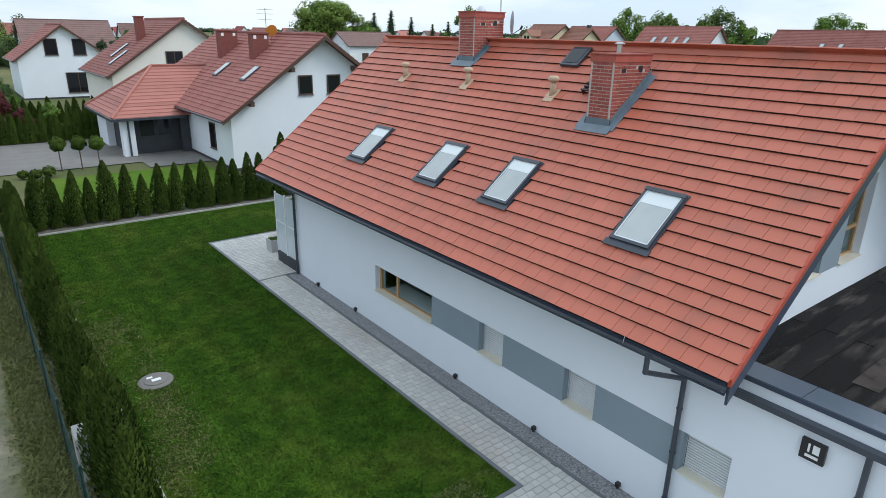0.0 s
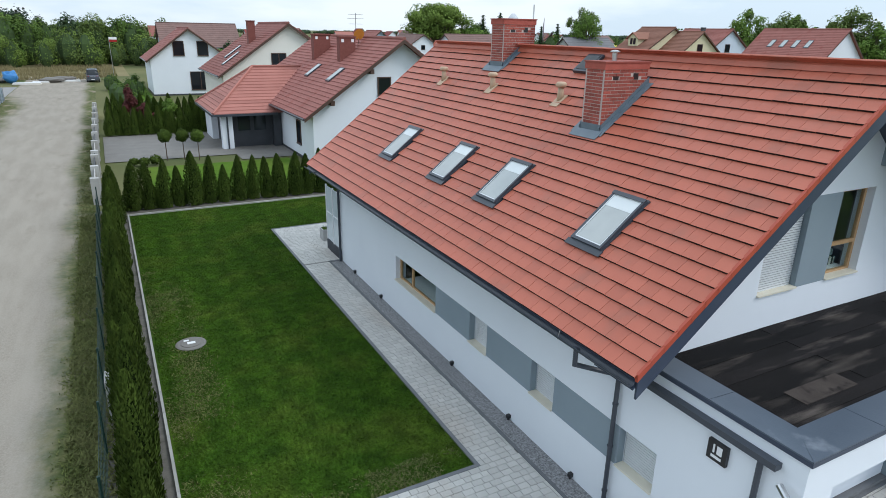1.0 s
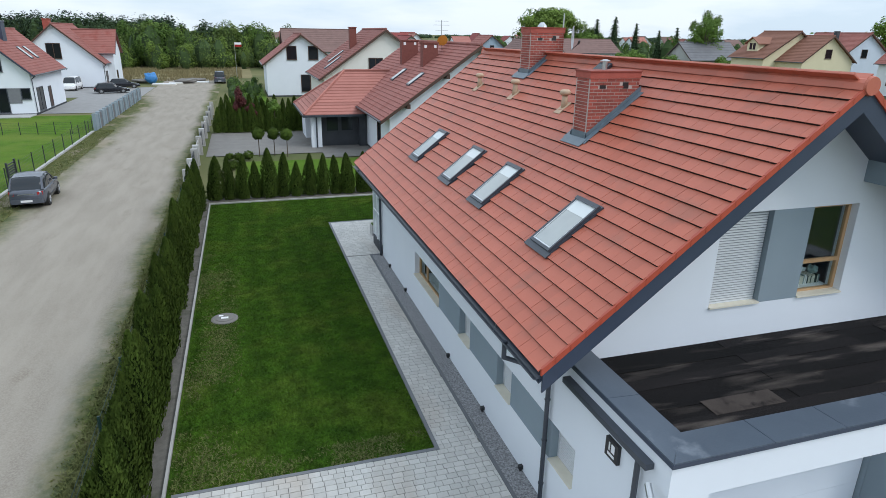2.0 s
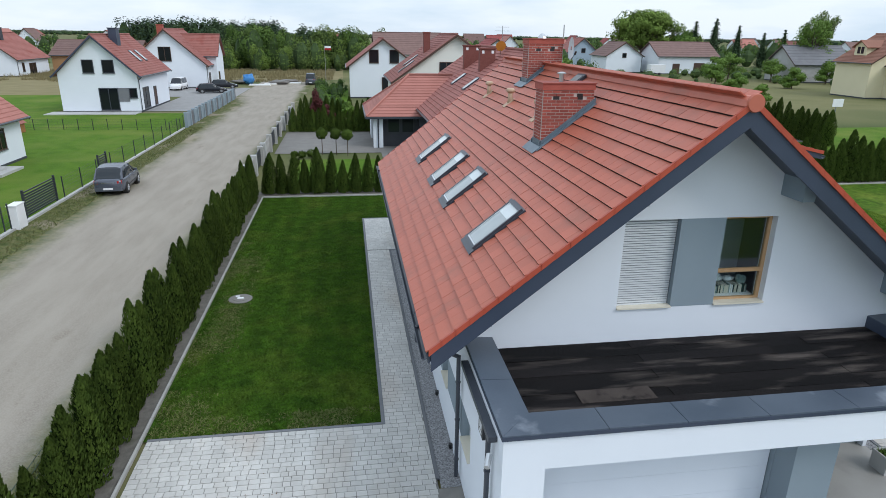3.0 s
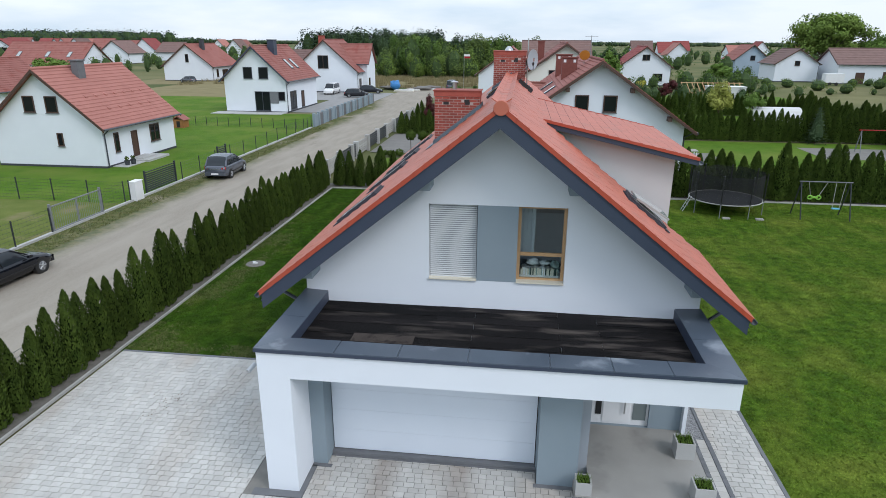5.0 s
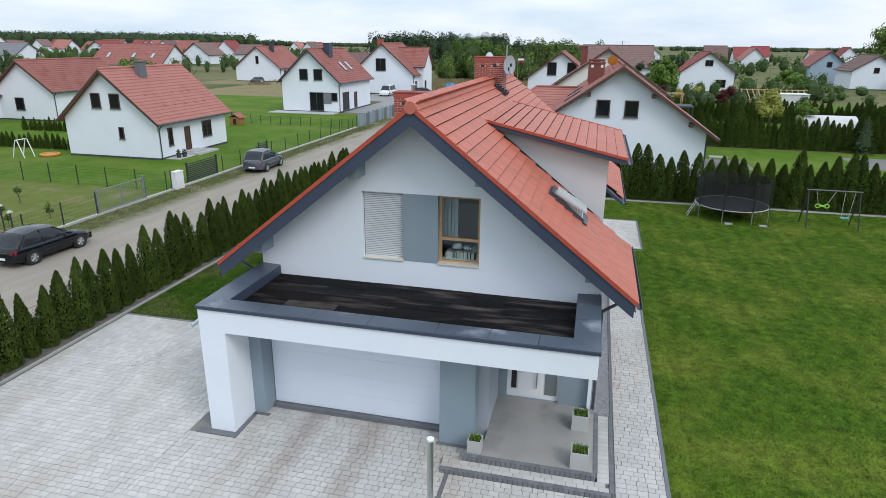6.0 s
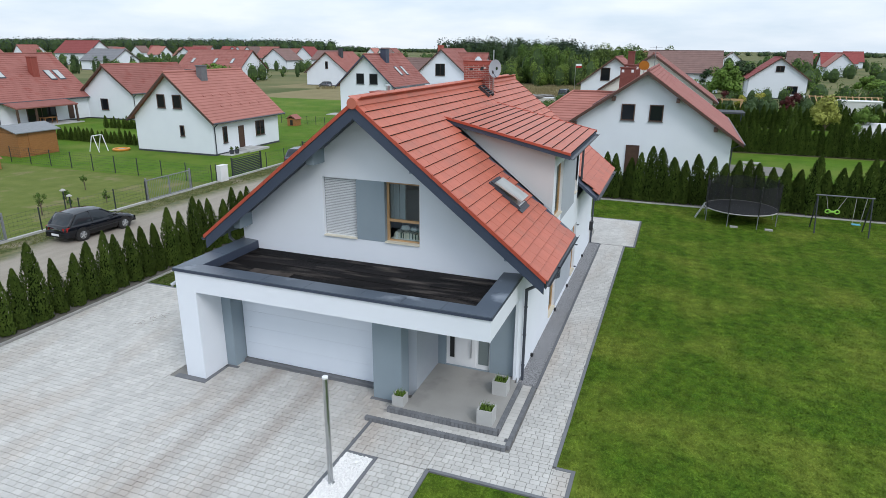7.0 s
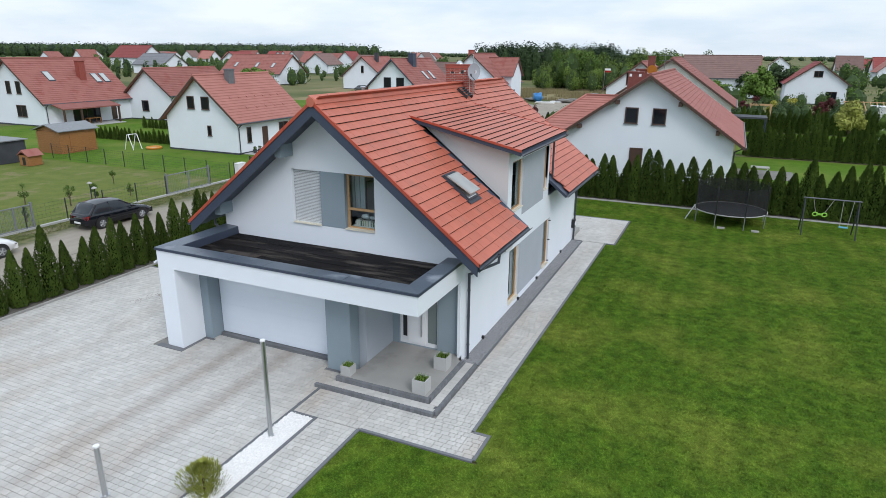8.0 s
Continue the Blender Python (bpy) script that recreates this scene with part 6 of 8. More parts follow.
conifer(42.8, 56.0, 3.6, 1.2, "blue-green spruce by the garden terrace", 61, "leaf_dark", 14, 60)
broad_tree(37.9, 71.0, 4.8, 1.9, "leaf_gold", "yellow-green tree beyond the far hedge", 62, 11, 420, 0.13)
conifer(34.6, 70.5, 4.2, 0.9, "slender dark conifer beyond the far hedge", 66, "thuja", 14, 70)
broad_tree(41.6, 71.0, 3.8, 1.5, "leaf", "young green tree beyond the far hedge", 63, 8, 420, 0.1)
broad_tree(97.5, 183, 18.6, 10.8, "leaf_light", "large spreading green oak behind the barn", 64, 60, 340, 0.36, puff=(0.18, 0.32))
for i, (x, y, h, r) in enumerate(((141, 105, 16.5, 6.0), (159.5, 108, 15.3, 5.0), (163, 107, 15.8, 3.0), (147, 83.5, 15.8, 6.2), (146, 77, 12.5, 4.0), (186, 221, 21, 6.5), (168, 66, 15, 7.0), (171, 52, 14.5, 6.0), (150, 97, 9.5, 5.0), (152, 89, 9, 5.0))):
    broad_tree(x, y, h, r, "leaf_mid" if i % 2 else "leaf", "tall green tree beyond the eastern houses", 160 + i, 30, 260, 0.30, puff=(0.2, 0.36), trunk=0.12)
broad_tree(108, 176, 11, 6, "leaf", "green tree behind the barn", 65, 12, 600, 0.36)
for i, (x, y, h) in enumerate(((108.5, 174, 14), (112, 170, 12.5), (116, 176, 15), (121, 172, 13), (128, 170, 11), (136, 172, 12))):
    conifer(x, y, h, h * 0.2, "tall dark spruce beyond the paddock", 70 + i, tiers=18, per=75)
for i, (x, y, h, r) in enumerate(((88, 128, 5.5, 3.6), (95, 133, 6, 4), (84, 120, 4, 2.6), (101, 126, 5, 3.5), (76, 100, 3.5, 2.4), (93, 108, 4, 2.6), (110, 120, 5, 3), (70, 84, 2.6, 1.8))):
    broad_tree(x, y, h, r, "leaf", "loose green bush in the rough meadow", 80 + i, 9, 420, 0.17, name="bush", trunk=0.02)
for i, (x, y, h, r) in enumerate(((28, 152, 6.5, 3.6), (34, 150, 8, 4.0), (60, 150, 5, 3), (22, 128, 5, 3), (112.7, 130, 15.6, 5.2), (150, 118, 9, 5), (-30, 120, 5, 3), (-88, 120, 6, 4), (-120, 150, 7, 4), (-78, 98, 5, 3), (-112, 118, 6, 4), (12, 108, 7, 3), (29.5, 112, 8.4, 3.0))):
    broad_tree(x, y, h, r, "leaf_dark" if i in (1, 0, 14, 15) else "leaf", "green tree among the houses", 100 + i, 22, 190, 0.24, puff=(0.2, 0.36))


def wood(name, label, area, count, heights, mats, seed, quads=70, size=0.9, squash=0.36, puffs=0):
    """A stand of trees as one mass: each a core coloured dark for its inner shade, under clumps of leaves, in the
    shades of mats.
    """
    rnd = random.Random(seed)
    mats = (mats,) if isinstance(mats, str) else mats
    puffs = puffs or (4 if quads >= 100 else 1)
    bm = BM()
    for i in range(count):
        x, y = rnd.uniform(area[0], area[1]), rnd.uniform(area[2], area[3])
        h = rnd.uniform(*heights)
        r = h * squash * rnd.uniform(0.7, 1.2)
        shade = rnd.randrange(len(mats))
        seen = len(bm.faces)
        for k in range(puffs):
            a, f = rnd.uniform(0, math.tau), (0.0 if puffs == 1 else 0.62 * rnd.random() ** 0.5)
            e = 1.0 if puffs == 1 else rnd.uniform(0.42, 0.62)
            z = h * 0.56 if puffs == 1 else h * (rnd.uniform(0.22, 0.8) if k else 0.8)
            leaf_cloud(bm, (x + r * f * math.cos(a), y + r * f * math.sin(a), z), (r * e, r * e, min(h * 0.45 * e, h - z)), quads // puffs, size * h / 10, rnd, 0.5 if puffs == 1 else 0.7)
        leaf_cloud(bm, (x + r * 0.4, y, h * 0.28), (r * 0.9, r * 0.9, h * 0.28), quads // 4, size * h / 10, rnd, 0.5)
        bm.faces.ensure_lookup_table()
        for q in range(seen, len(bm.faces)):
            bm.faces[q].material_index = shade
        seen = len(bm.faces)
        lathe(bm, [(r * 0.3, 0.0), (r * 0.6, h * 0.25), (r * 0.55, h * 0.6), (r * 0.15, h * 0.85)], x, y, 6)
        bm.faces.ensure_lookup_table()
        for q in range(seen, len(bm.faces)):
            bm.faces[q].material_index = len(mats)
    me = raw(bm, name, mats[0])
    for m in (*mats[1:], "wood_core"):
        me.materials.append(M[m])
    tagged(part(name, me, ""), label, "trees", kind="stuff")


wood("broadleaf_wood", "dense fresh green broadleaf wood at the end of the lane", (-26, 18, 164, 196), 46, (7.5, 11.5), ("leaf_wood", "leaf_light", "leaf_mid"), 201, 1500, 0.24, 0.32, 7)
wood("broadleaf_wood", "lower fresh green trees at the edge of the wood", (-26, 15, 158, 170), 26, (3.5, 8), ("leaf_light", "leaf_mid"), 220, 1100, 0.26, 0.38, 6)
wood("broadleaf_wood", "darker conifers within the wood", (-24, 14, 166, 196), 12, (8, 11.5), "leaf_dark", 221, 900, 0.3, 0.22, 1)
wood("garden_trees", "low green shrubs in the gardens along the lane", (2.2, 7, 70, 106), 24, (0.9, 2.4), "leaf_wood", 222, 260, 0.45, 0.5)
wood("pine_wood", "dark pine wood behind the broadleaf trees", (-66, -16, 215, 250), 70, (11.5, 14), ("leaf_dark", "pine_blue"), 202, 520, 0.3, 0.26, 1)
wood("distant_forest", "long dark forest ridge on the horizon", (-1150, -345, 520, 640), 1500, (15, 18), "forest", 204, 46, 0.6, 0.42)
wood("distant_forest", "far low forest line on the horizon", (-1300, -560, 1050, 1200), 320, (9, 13), "forest", 205, 40, 1.2, 0.9)
wood("distant_forest", "far low tree line beyond the village", (-600, 1300, 1150, 1300), 420, (5, 8.5), "forest", 206, 40, 1.6, 1.3)
wood("distant_forest", "far low forest line beyond the fields", (500, 1300, 250, 900), 300, (5, 9), "forest", 216, 24, 2.2, 0.8)
wood("village_trees", "loose green trees between the far roofs", (-330, -60, 170, 420), 130, (4, 8), "leaf_wood", 207, 80, 0.5, 0.42)
wood("village_trees", "loose green trees between the far roofs", (10, 420, 230, 480), 150, (4, 9), "leaf_wood", 208, 80, 0.5, 0.42)
wood("village_trees", "green trees beyond the eastern houses", (130, 330, 30, 200), 110, (6, 12), "leaf_wood", 209, 140, 0.45, 0.42)
wood("village_trees", "green garden trees and bushes between the houses", (-270, -88, 128, 260), 110, (2.5, 5.5), ("leaf_wood", "leaf_mid"), 210, 180, 0.5, 0.5)
wood("village_trees", "dark garden conifers between the houses", (-270, -88, 128, 260), 34, (4, 7), "leaf_dark", 211, 120, 0.5, 0.22)
wood("village_trees", "green garden trees beyond the field", (16, 230, 172, 300), 110, (3, 7), "leaf_wood", 212, 120, 0.5, 0.5)
wood("garden_trees", "dense dark shrubs and trees in the far gardens", (20, 60, 116, 134), 34, (2.2, 4.6), "leaf_wood", 213, 150, 0.5, 0.5)
wood("garden_trees", "dark shrubs round the gardens beyond the second hedge", (26, 52, 92, 104), 26, (1.6, 3.0), "leaf_dark", 214, 150, 0.5, 0.5)
wood("garden_trees", "loose shrubs along the rough paddock", (56, 130, 112, 148), 46, (0.7, 2.6), ("leaf_wood", "leaf_mid", "leaf_light"), 215, 260, 0.5, 0.9)
sheet("rape_field", [(330, 720, 330, 470)], 0.0, "rape", "bright yellow flowering rape field far away", "field")
sheet("long_grass", [(-60, -27, 95, 122), (-75, 6, 128, 170), (-75, -9.4, 122, 128)], -0.03, "straw", "tall straw-coloured grass beyond the houses", "meadow")


# standing straw of the field
rnd = random.Random(230)
bm = BM()
for i in range(26000):
    x, y = rnd.uniform(-60, 4), rnd.uniform(121, 160)
    if noise.noise((x * 0.12, y * 0.12, 4.0)) < -0.25:
        continue
    hh, a, w = rnd.uniform(0.3, 0.85), rnd.uniform(0, math.tau), 0.06
    bm.faces.new([bm.verts.new(p) for p in ((x - w * math.cos(a), y - w * math.sin(a), -0.03), (x + w * math.cos(a), y + w * math.sin(a), -0.03), (x + rnd.uniform(-0.15, 0.15), y + rnd.uniform(-0.15, 0.15), hh))])
tagged(part("standing_straw", raw(bm, "standing_straw", "straw"), ""), "tall dry straw standing in the field", "grass", kind="stuff")


sheet("neighbour_drive", [(-17.2, -9.5, 74, 92), (-24, -9.5, 92, 108)], -0.012, "drive_grey", "grey paved drive of the white house", "pavement")


# ---- far village ----
gable_house("neighbour_house", "red-roofed cross wing of the white house by the lane", -24, -15.6, 112, 118.5, 5.0, 8.6, axis="x", over=0.4, windows=[("n", 113, 114.2, 0.3, 2.4, "")])
gable_house("barn", "long white farm barn with brown sheet roof", 88, 104.5, 154, 166, 4.4, 8.0, axis="x", roof_mat="tile_brown", course=1.0, windows=[("w", 92, 94, 0.1, 2.6, "door"), ("w", 98, 101, 0.1, 2.8, "door")])
gable_house("farm_building", "small white farm building with brown roof", 76, 86, 160, 171, 4.2, 7.8, roof_mat="tile_brown", course=1.0, windows=[("s", 80.4, 81.6, 3.8, 5.0, "")])
gable_house("village_house", "blue-grey village house with red roof", 73, 82, 182, 193, 4.5, 8.6, roof_mat="tile_far", wall_mat="blue_wall", course=1.0, windows=[("s", 77, 78.3, 4.4, 5.7, "")])
gable_house("village_house", "white village house with bright red roof", 35.2, 46.2, 138, 150, 3.9, 8.3, roof_mat="tile_red", course=0.6, windows=[("s", 40.0, 41.6, 5.4, 6.6, "two"), ("s", 42.6, 44.6, 1.0, 2.6, "two")])
gable_house("village_house", "broad house under a dark brown roof", 14, 30, 150, 162, 4.4, 9.4, axis="x", roof_mat="tile_brown", course=0.7, roof_windows=[])
cream = gable_house("village_house", "cream house with tan roof and dormer", 91.5, 105.5, 88, 95.8, 5.6, 10.2, roof_mat="tile_tan", wall_mat="yellow_wall", course=0.4)
bm = BM()
prism(bm, [(92.8, 91.1, 6.6), (92.8, 93.7, 6.6), (92.8, 93.7, 8.2), (92.8, 92.4, 9.0), (92.8, 91.1, 8.2)], (4, 0, 0))
dorm = part("dormer", bm, "yellow_wall", cream)
for y in (91.7, 92.5):
    part("pane", boxes((92.76, 92.796, y, y + 0.6, 7.0, 8.1)), "pane", dorm)
for y, z in ((90.7, 8.05), (94.1, 8.05)):
    bm = BM()
    prism(bm, [(92.4, y, z), (92.4, 92.4, 9.2), (92.4, 92.4, 9.06), (92.4, y, z - 0.14)], (5.5, 0, 0))
    part("dormer_roof", bm, "tile_tan", dorm)
gable_house("village_house", "cream gable house with tan roof", 94.5, 105.5, 82.5, 88.5, 5.2, 9.5, roof_mat="tile_tan", wall_mat="yellow_wall", course=0.4, windows=[("s", 99.2, 100.6, 5.8, 7.3, "")])
gable_house("village_house", "pale blue house with red-brown roof", 113.5, 126, 92, 104, 5.6, 10.2, roof_mat="tile_far", wall_mat="blue_pale", course=0.4, windows=[("s", 118.5, 120, 5.6, 7.2, "")], chimneys=[(117, 97, 10.4, 0.7, 0.7, "slate_wall")])
gable_house("village_house", "white house with red-brown roof and four roof windows", 106.2, 117, 63, 78, 5.2, 10.2, roof_mat="tile_far", course=0.4, windows=[("w", 65, 67.4, 1.8, 4.6, "two"), ("w", 69.5, 71.6, 1.8, 4.6, "two"), ("w", 74, 76, 1.8, 4.6, "")], roof_windows=[(108.6, 67.4 + 2.3 * k, 0.9, 1.4) for k in range(4)])
gable_house("village_house", "long house with dark red roof and two roof windows", 118, 130, 40, 58, 4.6, 9.9, roof_mat="tile_far", course=0.4, roof_windows=[(120.6, 46, 0.8, 1.3), (120.6, 49, 0.8, 1.3)])
gable_house("village_house", "grey farm shed with dark roof", 105, 119, 124, 134, 3.8, 7.8, axis="x", roof_mat="tile_grey", wall_mat="concrete", course=1.0)
gable_house("village_house", "house with ochre cladding and dark roof behind the meadow", -58, -40, 150, 162, 3.6, 6.8, axis="x", roof_mat="tile_brown", wall_mat="brown_wall", course=1.0)
gable_house("village_house", "broad bungalow with hipped red roof and roof windows", -118, -96, 140, 153, 3.0, 8.4, axis="x", roof_mat="tile_far", course=0.7, roof_windows=[(142.6, -114, 1.0, 1.6), (142.6, -106, 1.0, 1.6), (142.6, -100, 1.0, 1.6)])
gable_house("village_house", "white village house with red roof", -172, -158, 196, 208, 4.0, 9.0, roof_mat="tile_red", course=1.0, windows=[("s", -167, -163, 4.6, 6.2, "two")])
gable_house("village_house", "large red-roofed village house with dormers", -272, -250, 225, 240, 5.5, 11.5, axis="x", roof_mat="tile_red", course=1.2)
gable_house("village_house", "white village house with grey roof", -205, -188, 182, 195, 3.6, 8.0, axis="x", roof_mat="tile_grey", course=1.2)
gable_house("village_house", "white village house with brown roof", -150, -138, 226, 238, 3.8, 8.6, roof_mat="tile_brown", course=1.2)
rnd = random.Random(300)
spots = []
for k in range(400):
    if len(spots) > 58:
        break
    x, y = (rnd.uniform(-420, -90), rnd.uniform(250, 470)) if len(spots) < 30 else (rnd.uniform(-40, 420), rnd.uniform(270, 480))
    if -110 < x < 20 and y < 300 or any(math.hypot(x - a, y - b) < 24 for a, b in spots) or (300 < x and y > 310):
        continue
    spots.append((x, y))
    w, d, rz = rnd.uniform(9, 12), rnd.uniform(10, 14), rnd.uniform(7.5, 9.5)
    col = rnd.choice(("tile_far", "tile_far", "tile_red", "tile_brown", "tile_pale"))
    gable_house("village_house", {"tile_far": "distant white house with red-brown roof", "tile_red": "distant white house with bright red roof", "tile_brown": "distant white house with brown roof", "tile_pale": "distant white house with pale orange roof"}[col],
                x, x + w, y, y + d, 3.6, rz, axis=rnd.choice("xy"), roof_mat=col, course=1.5, windows=[("s" if rnd.random() < 0.5 else "w", (x if 0 else 0), 0.001, 4.4, 5.6, "")] if 0 else ())

# ---- parked cars ----
def car(x, y, heading, paint, label, length=4.3, width=1.75, height=1.46, kind="hatch"):
    """Lofted along its length: a lower body with a bonnet, a rounded glasshouse and a painted roof."""
    c = thing("car", label, "car", (0, 0, 0))
    h, w, L = height, width / 2, length / 2
    belt = h * (0.6 if kind != "van" else 0.55)
    fall = 1.15 if kind != "van" else 0.75
    tail, rake = (0.62, 0.95) if kind != "van" else (0.15, 0.75)

    def curve(rows, t):
        for (a, b), (e, f) in zip(rows, rows[1:]):
            if t <= e:
                k = (t - a) / (e - a)
                k = k * k * (3 - 2 * k)
                return b + (f - b) * k
        return rows[-1][1]

    hood = [(-L, belt - 0.05), (-L + 0.25, belt + 0.02), (L - fall - 0.1, belt), (L - 0.45, belt - 0.16), (L, belt - 0.34)]
    roof = [(-L + 0.1, belt - 0.02), (-L + tail, h - 0.05), (-L + tail + 0.9, h), (L - fall - rake, h - 0.05), (L - fall, belt - 0.02)]
    wide = lambda t: w * (1 - 0.17 * abs(t / L) ** 5)

    def loft(rows, closed_ends=True):
        bm = BM()
        rings = [[bm.verts.new((s * px, t, pz)) for s, px, pz in [(-1, a, b) for a, b in half] + [(1, a, b) for a, b in reversed(half[:-1])]] for t, half in rows]
        for a, b in zip(rings, rings[1:]):
            for i in range(len(a) - 1):
                bm.faces.new((a[i], a[i + 1], b[i + 1], b[i]))
        if closed_ends:
            bm.faces.new(rings[0][::-1])
            bm.faces.new(rings[-1])
        return bm

    rows = []
    for i in range(25):
        t = -L + 2 * L * i / 24
        z, k = curve(hood, t), wide(t)
        lo = 0.2 + 0.16 * max(0.0, abs(t / L) - 0.86) / 0.14
        rows.append((t, [(k * 0.86, lo), (k * 0.96, lo + 0.1), (k, 0.52), (k * 0.985, z - 0.13), (k * 0.94, z - 0.03), (k * 0.62, z + 0.015), (0.0, z + 0.03)]))
    body = part("body", loft(rows), paint, c, smooth=True)
    rows = []
    for i in range(23):
        t = -L + 0.1 + (2 * L - fall - 0.1) * i / 22
        z, k = curve(roof, t), wide(t)
        b = belt - 0.03
        rows.append((t, [(k * 0.94, b), (k * 0.86, b + 0.62 * (z - b)), (k * 0.76, z - 0.05), (k * 0.52, z), (0.0, z + 0.015)]))
    part("glasshouse", loft(rows), "pane", body, "dark tinted windows", smooth=True)
    top = [(t, [(a + 0.006, b + 0.008) for a, b in half[2:]]) for t, half in rows if curve(roof, t) > h - 0.09]
    part("roof_panel", loft(top, False), paint, body, smooth=True)
    side = lambda t, f: (wide(t) * (0.945 - 0.17 * f), t, belt - 0.03 + f * (curve(roof, t) - 0.04 - belt))
    cabin = (-L + tail, L - fall - rake)
    for s in (-1, 1):
        for lean in (((-L + 0.2), cabin[0] + 0.06, 0.07), ((cabin[0] + cabin[1]) / 2 + 0.12, (cabin[0] + cabin[1]) / 2 + 0.02, 0.035), (L - fall - 0.05, cabin[1] - 0.02, 0.035)):
            bm = BM()
            e, f = side(lean[0], 0.0), side(lean[1], 1.0)
            tube(bm, (s * wide(lean[0]) * 0.93, lean[0], belt - 0.03), (s * wide(lean[1]) * 0.77, lean[1], curve(roof, lean[1]) - 0.045), lean[2], lean[2] * 0.8, n=6)
            part("pillar", bm, paint, body)
        bm = BM()
        box(bm, s * (w + 0.07) - 0.08, s * (w + 0.07) + 0.08, L - fall - 0.42, L - fall - 0.3, belt, belt + 0.13, bevel=0.03)
        part("mirror", bm, paint, body)
        bm = BM()
        box(bm, s * (w + 0.001) - 0.012, s * (w + 0.001) + 0.012, -0.95, 0.95, 0.44, 0.5)
        part("side_moulding", bm, "black", body)
        for t in (0.25, -0.75):
            bm = BM()
            box(bm, s * w - 0.02, s * w + 0.02, t - 0.09, t + 0.09, belt - 0.2, belt - 0.165)
            part("door_handle", bm, paint, body)
        for yy in (-L + 0.82, L - 0.86):
            # black disc stands in for the shaded hollow round the wheel
            bm = BM()
            tube(bm, (s * (wide(yy) - 0.22), yy, 0.32), (s * (wide(yy) + 0.003), yy, 0.32), 0.375, n=22)
            part("wheel_arch", bm, "black", body)
            bm = BM()
            tube(bm, (s * (w - 0.2), yy, 0.3), (s * (wide(yy) + 0.012), yy, 0.3), 0.31, n=22)
            wheel = part("wheel", bm, "rubber", c)
            bm = BM()
            tube(bm, (s * (w - 0.12), yy, 0.3), (s * (wide(yy) + 0.016), yy, 0.3), 0.205, n=18)
            part("hub", bm, "kerb", wheel)
            for k in range(5):
                a = math.tau * k / 5
                bm = BM()
                tube(bm, (s * (wide(yy) + 0.02), yy, 0.3), (s * (wide(yy) + 0.02), yy + 0.19 * math.cos(a), 0.3 + 0.19 * math.sin(a)), 0.035, 0.028, n=5)
                part("spoke", bm, "alloy", wheel)
        k = wide(L * 0.97)
        bm = BM()
        prism(bm, [(s * k * 1.02, -L + 0.3, belt - 0.03), (s * k * 1.0, -L + 0.02, belt - 0.06), (s * k * 0.66, -L - 0.015, belt - 0.1), (s * k * 0.7, -L - 0.015, belt - 0.24), (s * k * 1.0, -L + 0.02, belt - 0.26)], (0, 0.03, 0))
        part("tail_lamp", bm, "lamp_red", body)
        bm = BM()
        prism(bm, [(s * k * 0.98, L - 0.34, belt - 0.2), (s * k * 0.97, L - 0.1, belt - 0.34), (s * k * 0.56, L + 0.0, belt - 0.38), (s * k * 0.6, L - 0.12, belt - 0.26)], (0, 0.012, -0.02))
        part("head_lamp", bm, "frosted", body)
    k = wide(L)
    bm = BM()
    box(bm, -k * 1.02, k * 1.02, -L - 0.07, -L + 0.25, 0.3, 0.55, bevel=0.06)
    part("bumper", bm, paint, body)
    bm = BM()
    box(bm, -k * 1.0, k * 1.0, L - 0.25, L + 0.05, 0.26, 0.48, bevel=0.06)
    part("bumper", bm, paint, body)
    part("trim_strip", boxes((-k * 0.5, k * 0.5, -L - 0.012, -L + 0.02, belt - 0.2, belt - 0.17)), "steel", body)
    part("plate_bar", boxes((-0.26, 0.26, -L - 0.082, -L - 0.066, 0.38, 0.49)), "white", body)
    c.matrix_basis = pose(x, y, 0, 0, 0, heading)
    return c


car(-6.7, 12.0, -2, "car_black", "black hatchback parked on the verge of the lane", 4.25)
car(-7.25, 33.7, 4, "car_grey", "grey compact people carrier parked by the gate", 4.2, 1.75, 1.6)
car(-6.5, 3.7, 0, "car_white", "white car parked on the verge", 4.3, 1.8, 1.5)
car(-14.2, 98.5, -75, "car_black", "black estate car in the neighbour's drive", 4.5)
car(-13.8, 107.0, -80, "car_black", "dark car beside the panel wall", 4.4)
car(-20.5, 104.5, 178, "car_white", "white van in the neighbour's drive", 4.8, 1.9, 1.9, "van")
car(0.2, 117, 0, "car_grey", "grey van at the end of the lane", 4.9, 1.9, 2.0, "van")
car(-61, 128, 60, "car_grey", "grey car by the distant house", 4.3)

